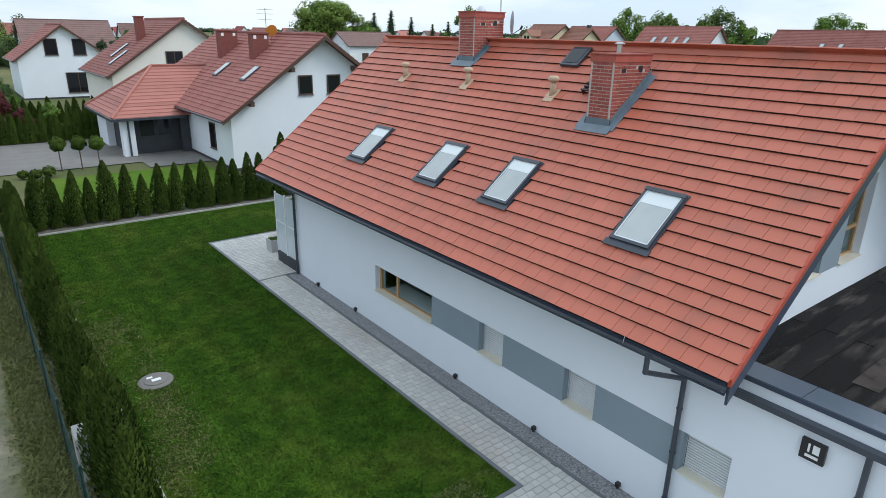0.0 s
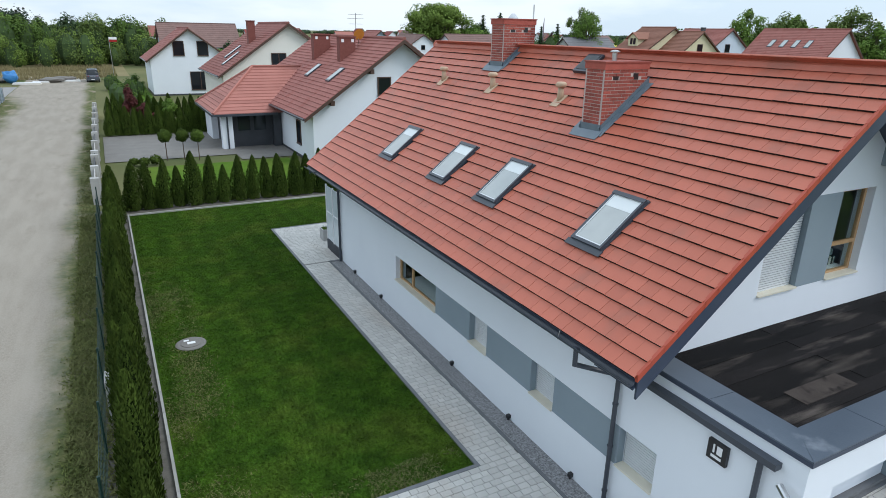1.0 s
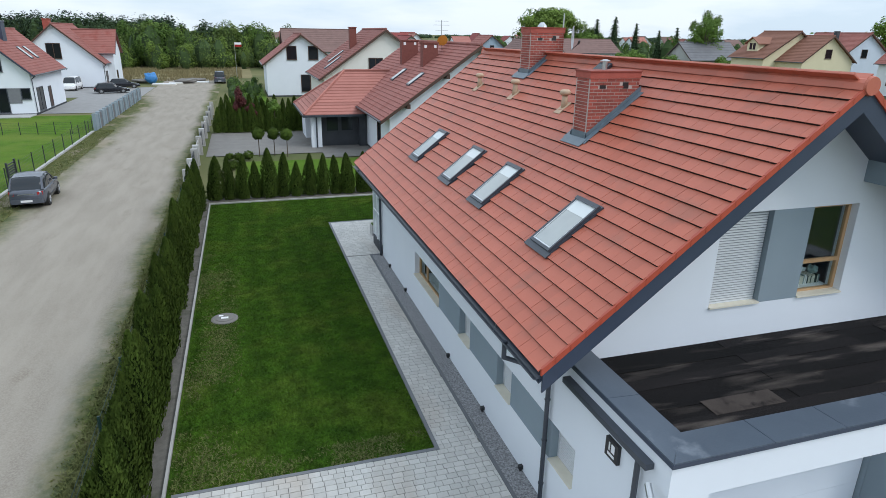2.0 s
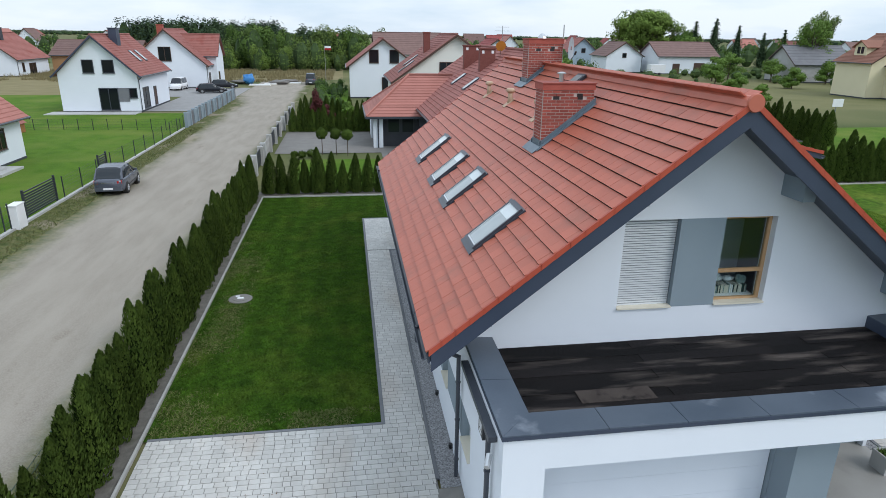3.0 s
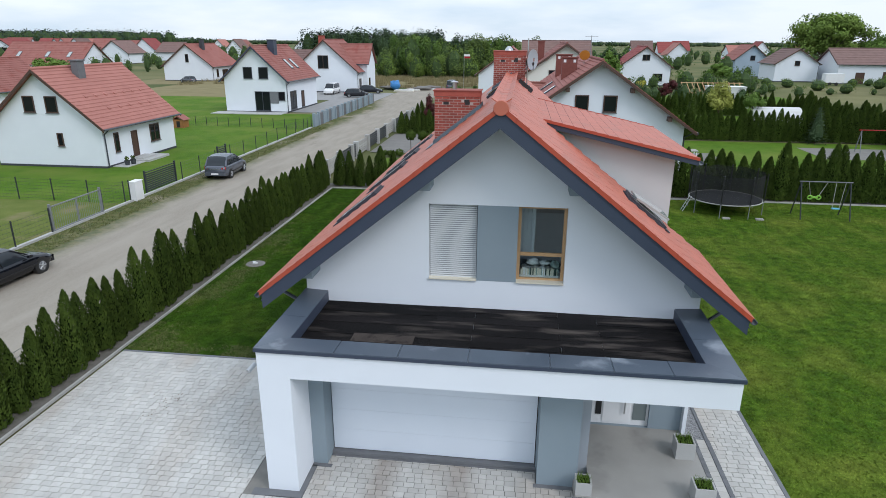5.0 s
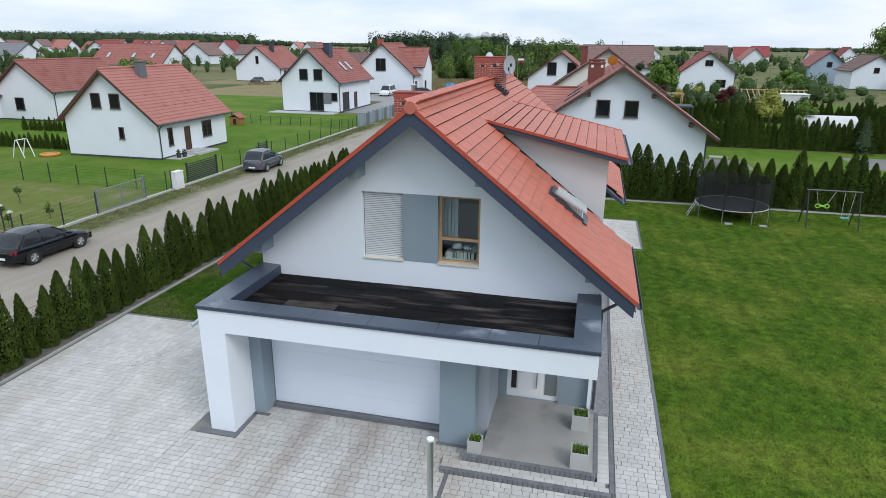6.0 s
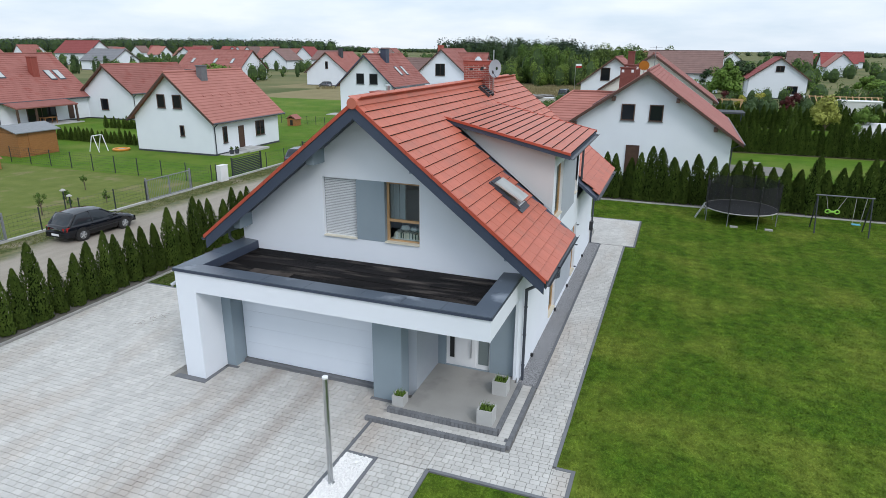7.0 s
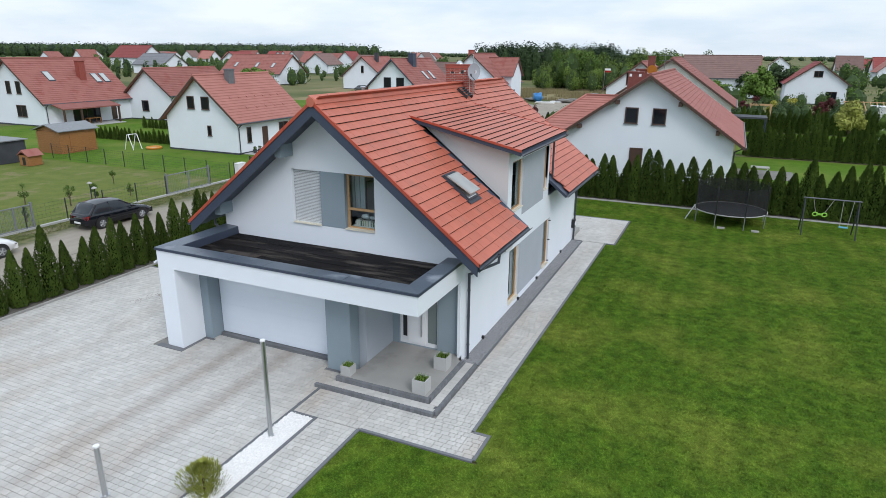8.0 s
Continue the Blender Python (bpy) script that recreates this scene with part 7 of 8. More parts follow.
# ---- fences, gates, walls ----
def wire_fence(x0, y0, x1, y1, h, mat, label, step=2.5, wires=7, group="wire fences"):
    f = thing("wire_fence", label, "fence", (x0, y0, 0), group)
    n = max(1, round(math.hypot(x1 - x0, y1 - y0) / step))
    for i in range(n + 1):
        px, py = x0 + (x1 - x0) * i / n, y0 + (y1 - y0) * i / n
        bm = BM()
        box(bm, px - 0.025, px + 0.025, py - 0.025, py + 0.025, -0.05, h + 0.06)
        part("post", bm, mat, f)
    for k in range(wires):
        bm = BM()
        z = 0.08 + (h - 0.1) * k / (wires - 1)
        tube(bm, (x0, y0, z), (x1, y1, z), 0.006, n=4)
        part("wire", bm, mat, f)
    bm = BM()
    m = int(math.hypot(x1 - x0, y1 - y0) / 0.25)
    for i in range(m):
        px, py = x0 + (x1 - x0) * i / m, y0 + (y1 - y0) * i / m
        tube(bm, (px, py, 0.05), (px, py, h), 0.003, n=3, cap=False)
    part("wire_mesh", bm, mat, f)["kind"] = "stuff"
    return f


wire_fence(0.5, -7, 0.5, 31.5, 1.25, "fence", "dark green wire mesh fence outside the hedge")
wire_fence(-9.3, -6, -9.3, 18.3, 1.3, "fence_dark", "dark wire fence along the sandy verge")
wire_fence(-9.3, 22.4, -9.3, 25.0, 1.3, "fence_dark", "dark wire fence along the sandy verge")
wire_fence(-9.35, 31.2, -9.3, 59.2, 1.25, "fence_dark", "dark wire fence along the neighbour's lawn")
wire_fence(-31, 25.2, -9.4, 24.6, 1.3, "fence_dark", "dark wire fence between the two plots")
wire_fence(-27, 59.2, -9.4, 58.2, 1.0, "fence_dark", "low wire fence in front of the white house", step=1.4)
plinth = solo("kerb", boxes((-9.4, -9.2, -6, 59.2, -0.05, 0.1)), "concrete", "pale concrete base under the wire fence", "kerb", kind="structure")


def bar_gate(x, y0, y1, h, mat, label, slats):
    g = thing("gate", label, "gate", (x, y0, 0))
    for y in (y0, y1):
        part("post", boxes((x - 0.05, x + 0.05, y - 0.05, y + 0.05, 0, h + 0.12)), mat, g)
    part("rail", boxes((x - 0.025, x + 0.025, y0, y1, 0.1, 0.16)), mat, g)
    part("rail", boxes((x - 0.025, x + 0.025, y0, y1, h - 0.06, h)), mat, g)
    if slats == "h":
        n = 8
        for k in range(n):
            z = 0.2 + (h - 0.3) * k / n
            part("slat", boxes((x - 0.015, x + 0.015, y0, y1, z, z + 0.09)), mat, g)
    else:
        m = (y0 + y1) / 2
        part("post", boxes((x - 0.03, x + 0.03, m - 0.04, m + 0.04, 0.1, h)), mat, g)
        n = 26
        for k in range(n):
            y = y0 + (y1 - y0) * k / n
            part("bar", boxes((x - 0.006, x + 0.006, y - 0.006, y + 0.006, 0.12, h - 0.04)), mat, g)
    return g


bar_gate(-9.3, 18.4, 22.3, 1.4, "fence_grey", "grey double-leaf mesh gate to the fenced plot", "v")
bar_gate(-9.6, 27.2, 30.8, 1.35, "fence_dark", "dark slatted sliding gate to the neighbour's drive", "h")
bar_gate(-9.3, 36.6, 38.0, 1.4, "fence_dark", "dark slatted garden gate", "h")
bar_gate(-9.3, 7.0, 9.0, 1.4, "fence_grey", "grey mesh gate to the fenced plot", "v")
mb = thing("meter_cabinet", "white meter cabinet beside the gate", "cabinet", (-9.2, 25.5, 0))
part("case", boxes((-9.4, -9.0, 25.15, 25.95, 0.0, 1.15)), "white", mb)
part("cap", boxes((-9.43, -8.97, 25.12, 25.98, 1.15, 1.2)), "white", mb)
part("door", boxes((-9.0, -8.985, 25.2, 25.9, 0.3, 1.1)), "white", mb)
ub = thing("meter_cabinet", "grey utility box at the mesh fence", "cabinet", (0.75, 12.6, 0))
part("case", boxes((0.6, 0.9, 12.3, 12.85, 0.0, 1.0)), "concrete", ub)
part("door", boxes((0.585, 0.6, 12.35, 12.8, 0.1, 0.95)), "kerb_light", ub)
# panel wall in two greys
wallt = thing("panel_wall", "street wall of alternating light and dark grey panels", "wall", (-9.2, 60, 0))
for k in range(18):
    y = 59.8 + k * 1.65
    part("pillar", boxes((-9.35, -9.05, y, y + 0.35, -0.05, 1.5)), "render_grey", wallt)
    part("panel", boxes((-9.26, -9.14, y + 0.36, y + 1.64, -0.05, 1.35)), "kerb" if k % 2 else "render_grey", wallt)
# neighbour's street fence: white posts, dark slats
nf = thing("street_fence", "white fence posts with dark slatted panels along the lane", "fence", (0.5, 40, 0))
ys = [33.2, 36.5, 40.0, 41.5, 45.5, 49.5, 53.5, 57.5, 61.5, 66, 70]
for k, y in enumerate(ys):
    part("pillar", boxes((0.25, 0.65, y, y + 0.4, -0.05, 1.35)), "concrete" if k % 2 else "kerb_light", nf)
    if k < len(ys) - 1:
        for s in range(6):
            part("slat", boxes((0.43, 0.47, y + 0.4, ys[k + 1], 0.12 + 0.19 * s, 0.27 + 0.19 * s)), "fence_dark" if k % 3 else "kerb_light", nf)

# ---- garden things ----
tr = thing("trampoline", "large black trampoline with safety net on the lawn", "trampoline", (26.2, 28.0, 0))
cx, cy, R = 26.2, 28.0, 2.0
bm = BM()
lathe(bm, [(R - 0.06, 0.76), (R - 0.05, 0.78), (0.05, 0.77)], cx, cy, 40)
part("mat", bm, "net", tr)
bm = BM()
for k in range(32):
    a, b = math.tau * k / 32, math.tau * (k + 1) / 32
    tube(bm, (cx + R * math.cos(a), cy + R * math.sin(a), 0.78), (cx + R * math.cos(b), cy + R * math.sin(b), 0.78), 0.032, n=6)
part("rim", bm, "kerb_light", tr)
for k in range(8):
    a = math.tau * (k + 0.5) / 8
    bm = BM()
    tube(bm, (cx + (R + 0.03) * math.cos(a), cy + (R + 0.03) * math.sin(a), 0.78), (cx + (R + 0.05) * math.cos(a), cy + (R + 0.05) * math.sin(a), 2.42), 0.035, n=6)
    part("net_pole", bm, "black", tr)
    bm = BM()
    tube(bm, (cx + (R + 0.02) * math.cos(a), cy + (R + 0.02) * math.sin(a), 0.0), (cx + (R + 0.02) * math.cos(a), cy + (R + 0.02) * math.sin(a), 0.78), 0.024, n=6)
    part("leg", bm, "fence_grey", tr)
bm = BM()
n = 40
for k in range(n):
    a, b = math.tau * k / n, math.tau * (k + 1) / n
    ra, rb = R - 0.05, R - 0.05
    q = []
    for e, z in ((a, 0.8), (b, 0.8), (b, 2.32 + 0.05 * math.cos(8 * b)), (a, 2.32 + 0.05 * math.cos(8 * a))):
        q.append(bm.verts.new((cx + ra * math.cos(e), cy + ra * math.sin(e), z)))
    bm.faces.new(q)
part("net", bm, "net_sheer", tr)
bm = BM()
for s in (-0.2, 0.2):
    tube(bm, (cx - R - 0.45, cy - 0.3 + s, 0), (cx - R, cy - 0.2 + s, 0.88), 0.02, n=5)
for k in range(3):
    tube(bm, (cx - R - 0.34 + 0.12 * k, cy - 0.48, 0.22 * (k + 1)), (cx - R - 0.34 + 0.12 * k, cy - 0.05, 0.22 * (k + 1)), 0.02, n=5)
part("ladder", bm, "steel", tr)
for px in (25.6, 27.4):
    solo("paving_block", boxes((px, px + 0.4, 26.0, 26.25, 0.0, 0.08)), "kerb_light", "loose grey block lying by the trampoline", "block")
sw = thing("swing_set", "dark steel swing frame with green and blue seats", "swing", (31.2, 27, 0))
for x in (29.9, 32.5):
    for d in (-0.7, 0.7):
        bm = BM()
        tube(bm, (x, 27.2 + d, 0), (x, 27.2, 2.05), 0.035, n=6)
        part("leg", bm, "fence_dark", sw)
bm = BM()
tube(bm, (29.8, 27.2, 2.05), (32.6, 27.2, 2.05), 0.035, n=6)
part("top_bar", bm, "kerb", sw)
bm = BM()
for x in (30.5, 30.94):
    for k in range(12):
        a, b = math.tau * k / 12, math.tau * (k + 1) / 12
        tube(bm, (x + 0.13 * math.cos(a), 27.2, 1.15 + 0.1 * math.sin(a)), (x + 0.13 * math.cos(b), 27.2, 1.15 + 0.1 * math.sin(b)), 0.035, n=5)
box(bm, 30.56, 30.88, 27.12, 27.28, 1.12, 1.19)
part("seat", bm, "lime", sw, "lime green twin seat")
bm = BM()
box(bm, 31.74, 32.17, 27.1, 27.3, 0.52, 0.57, bevel=0.03)
part("board_seat", bm, "blue", sw, "light blue board seat")
for x0, x1, z in ((30.3, 30.5, 1.25), (31.3, 30.94, 1.25), (31.75, 31.77, 0.57), (32.25, 32.14, 0.57)):
    bm = BM()
    tube(bm, (x0, 27.2, 2.04), (x1, 27.2, z), 0.014, n=4)
    part("rope", bm, "kerb_light", sw)
shed = thing("garden_shed", "varnished wooden garden shed with grey sheet roof", "shed", (-34, 29, 0))
for k in range(11):
    part("plank", boxes((-35.6, -32.3, 27.0, 30.8, 0.19 * k - 0.02, 0.185 + 0.19 * k - 0.02)), "wood_shed", shed)
part("door", boxes((-32.3, -32.26, 28.0, 30.0, 0.1, 2.0)), "wood_shed", shed)
bm = BM()
prism(bm, [(-35.9, 26.7, 2.15), (-33.9, 26.7, 2.75), (-32.0, 26.7, 2.15), (-32.0, 26.7, 2.08), (-33.9, 26.7, 2.66), (-35.9, 26.7, 2.08)], (0, 4.4, 0))
part("roof", bm, "fence_grey", shed)
bm = BM()
prism(bm, [(-35.6, 27.02, 2.1), (-33.9, 27.02, 2.66), (-32.3, 27.02, 2.1)], (0, 3.76, 0))
part("gable", bm, "wood_shed", shed)
for nm, lab, x, y, s, wm, rm in (("playhouse", "small wooden playhouse with red roof", -29.2, 22.0, 1.2, "wood_shed", "tile_far"), ("dog_house", "little wooden dog house with red roof", -23.8, 57.3, 1.2, "wood_shed", "tile_far")):
    p = thing(nm, lab, nm.replace("_", " "), (x, y, 0))
    part("wall", boxes((x - s / 2, x + s / 2, y - s / 2, y + s / 2, 0, s * 0.75)), wm, p)
    # black plate on the solid wall stands in for the dark opening
    part("doorway", boxes((x - 0.2, x + 0.2, y - s / 2 - 0.006, y - s / 2 + 0.01, 0.05, s * 0.6)), "black", p)
    bm = BM()
    prism(bm, [(x - s * 0.65, y - s * 0.6, s * 0.7), (x, y - s * 0.6, s * 1.15), (x + s * 0.65, y - s * 0.6, s * 0.7), (x, y - s * 0.6, s * 1.0)], (0, s * 1.2, 0))
    part("roof", bm, rm, p)
bx = thing("storage_shed", "green and grey metal storage shed by the fence", "shed", (-33.5, 21.5, 0))
part("wall", boxes((-36, -31.5, 20.8, 23.2, 0, 1.9)), "slate_wall", bx)
part("roof", boxes((-36.2, -31.3, 20.6, 23.4, 1.9, 1.98)), "fence_grey", bx)
part("door", boxes((-34.5, -33.2, 20.77, 20.8, 0.1, 1.7)), "fence_grey", bx)
for x, y in ((-29.0, 32.3),):
    p = thing("child_swing", "white child's swing frame on the neighbour's lawn", "swing", (x, y, 0))
    for a, b in ((-0.6, -0.5), (0.6, -0.5), (-0.6, 0.5), (0.6, 0.5)):
        bm = BM()
        tube(bm, (x + a, y + b, 0), (x + a * 0.15, y + b, 1.5), 0.04, n=6)
        part("leg", bm, "white", p)
    bm = BM()
    tube(bm, (x, y - 0.5, 1.5), (x, y + 0.5, 1.5), 0.04, n=6)
    part("top_bar", bm, "white", p)
p = thing("paddling_pool", "small colourful paddling pool on the lawn", "pool", (-27.6, 34.0, 0))
bm = BM()
lathe(bm, [(0.75, 0.0), (0.8, 0.12), (0.75, 0.2), (0.6, 0.2), (0.58, 0.08)], -27.6, 33.6, 18)
part("ring", bm, "orange", p)
bm = BM()
lathe(bm, [(0.58, 0.04), (0.5, 0.09)], -27.6, 33.6, 18)
part("water", bm, "blue", p)
st = thing("door_steps", "pale stone steps before the neighbour's door", "steps", (-16, 38.5, 0))
part("step", boxes((-17.2, -15.6, 37.4, 40.4, -0.05, 0.14)), "concrete", st)
part("step", boxes((-17.2, -16.2, 37.6, 39.4, 0.14, 0.28)), "concrete", st)
part("path", boxes((-17.2, -15.9, 35.0, 37.4, -0.05, 0.03)), "concrete", st)
for k, (x, y) in enumerate(((-16.4, 35.7), (-16.2, 36.2))):
    p = thing("flower_pot", "dark pot by the neighbour's steps", "pot", (x, y, 0), "flower pots")
    bm = BM()
    lathe(bm, [(0.16, 0.03), (0.22, 0.4), (0.2, 0.4), (0.18, 0.36)], x, y, 12)
    part("pot", bm, "slate_wall", p)
    bm = BM()
    leaf_cloud(bm, (x, y, 0.55), (0.18, 0.18, 0.22), 80, 0.06, random.Random(k), 0.3)
    part("plant", raw(bm, "plant", "thuja"), "", p)
# young trees and posts in the dry plot
for k, (x, y, h) in enumerate(((-12.5, 13.5, 1.6), (-11.5, 17.2, 1.0), (-13.5, 16.0, 1.1), (-16, 19.5, 1.2), (-12.2, 15.2, 0.8), (-11.2, 9.8, 1.0), (-15.5, 12.5, 1.6))):
    broad_tree(x, y, h * 0.9, h * 0.24, "leaf_wood", "young sapling in the fenced plot", 400 + k, 5, 60, 0.05)
for k, (x, y) in enumerate(((-9.9, 13.4), (-11.5, 14.3))):
    p = thing("lamp_post", "short black garden lamp post with flat cap", "light", (x, y, 0), "garden lamps")
    bm = BM()
    tube(bm, (x, y, 0), (x, y, 1.35), 0.035, n=8)
    part("post", bm, "fence_dark", p)
    bm = BM()
    lathe(bm, [(0.05, 1.35), (0.16, 1.38), (0.16, 1.42), (0.04, 1.5)], x, y, 10)
    part("cap", bm, "kerb_light", p)
# building site at the end of the lane
for k, (x, y, a, b) in enumerate(((-8.6, 112.5, 1.9, 0.8), (-7.0, 115.0, 1.2, 0.6), (-3.2, 116.5, 1.6, 0.7))):
    st = thing("board_stack", "low stack of pale boards at the building site", "boards", (x, y, 0), "board stacks")
    for q in range(4):
        part("board", boxes((x - a + 0.05 * q, x + a - 0.03 * q, y - b, y + b, 0.07 * q - 0.012, 0.07 * q + 0.05)), "white" if q % 2 else "sill", st)
soft_heap("tarpaulin", -10.8, 115, 0.0, 0.95, 0.8, 1.9, "tarp", "heap under a blue tarpaulin at the lane's end", 41)
for k, (x, y) in enumerate(((-5.5, 116), (-4.0, 119), (-12.5, 117.5))):
    soft_heap("rubble_heap", x, y, 0.0, 1.8, 1.2, 0.7, "yard", "low heap of grey building rubble", 44 + k)
flag = thing("flagpole", "slim pole with a small white and red flag", "flag", (3.2, 110, 0))
bm = BM()
tube(bm, (3.2, 110, 0), (3.2, 110, 7.0), 0.05, 0.03, n=6)
part("pole", bm, "steel", flag)
part("white_stripe", boxes((3.22, 4.3, 109.99, 110.01, 6.6, 6.95)), "white", flag)
part("red_stripe", boxes((3.22, 4.3, 109.99, 110.01, 6.25, 6.6)), "lamp_red", flag)
# garden behind: tunnel, table, frame, yard swing
tun = thing("poly_tunnel", "white plastic greenhouse tunnel in the far garden", "greenhouse", (45, 88, 0))
bm = BM()
prism(bm, [(41.2, 71.5 + 1.6 * math.cos(a), 2.0 * math.sin(a)) for a in [math.pi * k / 10 for k in range(11)]], (6, 0, 0))
part("cover", bm, "render_pale", tun)
tab = thing("garden_table", "white garden table on the neighbour's terrace", "table", (28.3, 45.5, 0))
part("tabletop", boxes((27.6, 29.0, 45.0, 46.0, 0.68, 0.74)), "kerb_light", tab)
for x in (27.7, 28.9):
    for y in (45.1, 45.9):
        part("leg", boxes((x - 0.03, x + 0.03, y - 0.03, y + 0.03, 0, 0.68)), "white", tab)
gz = thing("grey_canopy", "dark grey garden canopy beside the neighbouring house", "canopy", (27.5, 73.5, 0))
part("cover", boxes((25.6, 29.6, 72, 75.4, 2.3, 2.5)), "slate_wall", gz)
for x in (25.7, 29.5):
    for y in (72.1, 75.3):
        part("post", boxes((x - 0.05, x + 0.05, y - 0.05, y + 0.05, 0, 2.3)), "anthracite", gz)
rsw = thing("child_swing", "red-topped swing frame on the paved yard", "swing", (46, 51, 0))
for x in (44.4, 47.4):
    bm = BM()
    tube(bm, (x, 50.5, 0), (x, 51, 2.0), 0.04, n=6)
    tube(bm, (x, 51.5, 0), (x, 51, 2.0), 0.04, n=6)
    part("leg", bm, "fence_grey", rsw)
bm = BM()
tube(bm, (44.2, 51, 2.0), (47.6, 51, 2.0), 0.05, n=6)
part("top_bar", bm, "lamp_red", rsw)
hoop = thing("basketball_hoop", "basketball hoop on a post in the far garden", "hoop", (57, 53, 0))
bm = BM()
tube(bm, (57, 53, 0), (57, 53, 3.0), 0.05, n=6)
part("post", bm, "fence_grey", hoop)
part("backboard", boxes((56.4, 57.6, 52.8, 52.85, 2.6, 3.4)), "white", hoop)
rack = thing("timber_frame", "leaning rows of raw timber frames in the field", "timber", (62, 128, 0))
for k in range(12):
    bm = BM()
    tube(bm, (43.2 + k * 0.9, 109, 0), (42.3 + k * 0.9, 110.5, 2.5), 0.09, n=5)
    part("beam", bm, "wood", rack)
for z in (0.8, 2.8):
    bm = BM()
    tube(bm, (42.3, 109 + z * 0.6, z * 0.85), (53, 109 + z * 0.6, z * 0.85), 0.08, n=5)
    part("beam", bm, "wood", rack)
wb = thing("site_cabin", "low white storage cabin by the timber frames", "cabin", (48.5, 105, 0))
part("wall", boxes((45.5, 51.5, 104, 106.5, 0, 2.1)), "render_pale", wb)
part("roof", boxes((45.4, 51.6, 103.9, 106.6, 2.1, 2.2)), "white", wb)
perg = thing("pergola", "yellow wooden pergola frame in the far garden", "pergola", (29.5, 96, 0))
for x in (28.2, 31.0):
    for y in (95, 97):
        part("post", boxes((x - 0.07, x + 0.07, y - 0.07, y + 0.07, 0, 2.3)), "wood", perg)
for y in (95, 97):
    part("beam", boxes((28.0, 31.2, y - 0.06, y + 0.06, 2.3, 2.45)), "wood", perg)
wn_ = thing("horse_trailer", "white trailer parked before the barn", "trailer", (84, 148, 0))
part("body", boxes((82.5, 86.5, 147, 149, 0.6, 2.6)), "white", wn_)
for x in (83.6, 85.0):
    bm = BM()
    tube(bm, (x, 146.95, 0.35), (x, 147.2, 0.35), 0.35, n=10)
    part("wheel", bm, "rubber", wn_)
# small roof things of the neighbours
ant = thing("roof_antenna", "tall aerial with several rods on the ridge", "antenna", (19.7, 47, 8.1))
bm = BM()
tube(bm, (19.7, 47, 7.9), (19.7, 47, 9.9), 0.025, n=5)
part("mast", bm, "fence_grey", ant)
for z, L in ((9.8, 0.5), (9.5, 0.6), (9.1, 0.45)):
    bm = BM()
    tube(bm, (19.7 - L, 47, z), (19.7 + L, 47, z), 0.015, n=4)
    boom = part("boom", bm, "fence_grey", ant)
    for k in range(5):
        xx = 19.7 - L + 2 * L * k / 4
        bm = BM()
        tube(bm, (xx, 46.7, z), (xx, 47.3, z), 0.01, n=4)
        part("rod", bm, "fence_grey", boom)
od = thing("satellite_dish", "orange satellite dish on the neighbouring roof", "dish", (19.0, 44.6, 8))
bm = BM()
tube(bm, (19.0, 44.45, 8.35), (19.0, 44.52, 8.38), 0.42, 0.3, n=16)
part("reflector", bm, "orange", od)
bm = BM()
tube(bm, (19.0, 44.6, 7.6), (19.0, 44.6, 8.4), 0.03, n=5)
part("mast", bm, "steel", od)

LITTER = (4.85, 4.43)

# ---- grass blades over the near lawns ----
def blades(name, rects, count, mat, label, seed, h=(0.025, 0.055), clump=0.0):
    rnd = np.random.default_rng(seed)
    areas = np.array([(b - a) * (d - c) for a, b, c, d in rects])
    pick = rnd.choice(len(rects), count, p=areas / areas.sum())
    R = np.array(rects)[pick]
    x = R[:, 0] + (R[:, 1] - R[:, 0]) * rnd.random(count)
    y = R[:, 2] + (R[:, 3] - R[:, 2]) * rnd.random(count)
    if clump:
        thick = np.array([noise.noise((px * 0.9, py * 0.45, 2.0)) + 0.5 * noise.noise((px * 3, py * 3, 5.0)) for px, py in zip(x, y)])
        edge = np.clip((R[:, 1] - x) / (R[:, 1] - R[:, 0]), 0, 1)
        edge = 1 - edge if clump > 0 else edge
        keep = rnd.random(count) < np.clip(abs(clump) + 1.3 * thick, 0, 1) * np.clip(edge * 1.8, 0, 1)
        x, y = x[keep], y[keep]
        count = len(x)
    a = rnd.random(count) * math.tau
    hh = h[0] + (h[1] - h[0]) * rnd.random(count)
    w = 0.012 + 0.016 * rnd.random(count)
    lean = rnd.normal(0, 0.02 + 0.7 * (h[1] - 0.02), (count, 2))
    v = np.zeros((count, 3, 3))
    v[:, 0] = np.stack((x - w * np.cos(a), y - w * np.sin(a), np.zeros(count)), 1)
    v[:, 1] = np.stack((x + w * np.cos(a), y + w * np.sin(a), np.zeros(count)), 1)
    v[:, 2] = np.stack((x + lean[:, 0], y + lean[:, 1], hh), 1)
    me = bpy.data.meshes.new(name)
    me.from_pydata(v.reshape(-1, 3), [], np.arange(count * 3).reshape(-1, 3))
    me.materials.append(M[mat])
    tagged(part(name, me, ""), label, "grass", kind="stuff")


blades("grass", [(1.8, 7.35, 7.2, 30.25), (7.35, 13.0, 25.45, 30.25)], 300000, "grass_deep", "short dense blades of the side lawn", 1, (0.014, 0.04))
blades("grass", [(1.8, 3.3, 7.2, 22.0)], 26000, "grass_dry", "thin dry blades along the edge of the side lawn", 8, (0.025, 0.06), -0.3)
blades("grass", [(1.8, 7.3, 7.15, 7.9)], 9000, "grass_dry", "thin dry blades along the kerb", 9, (0.025, 0.05), 0.2)
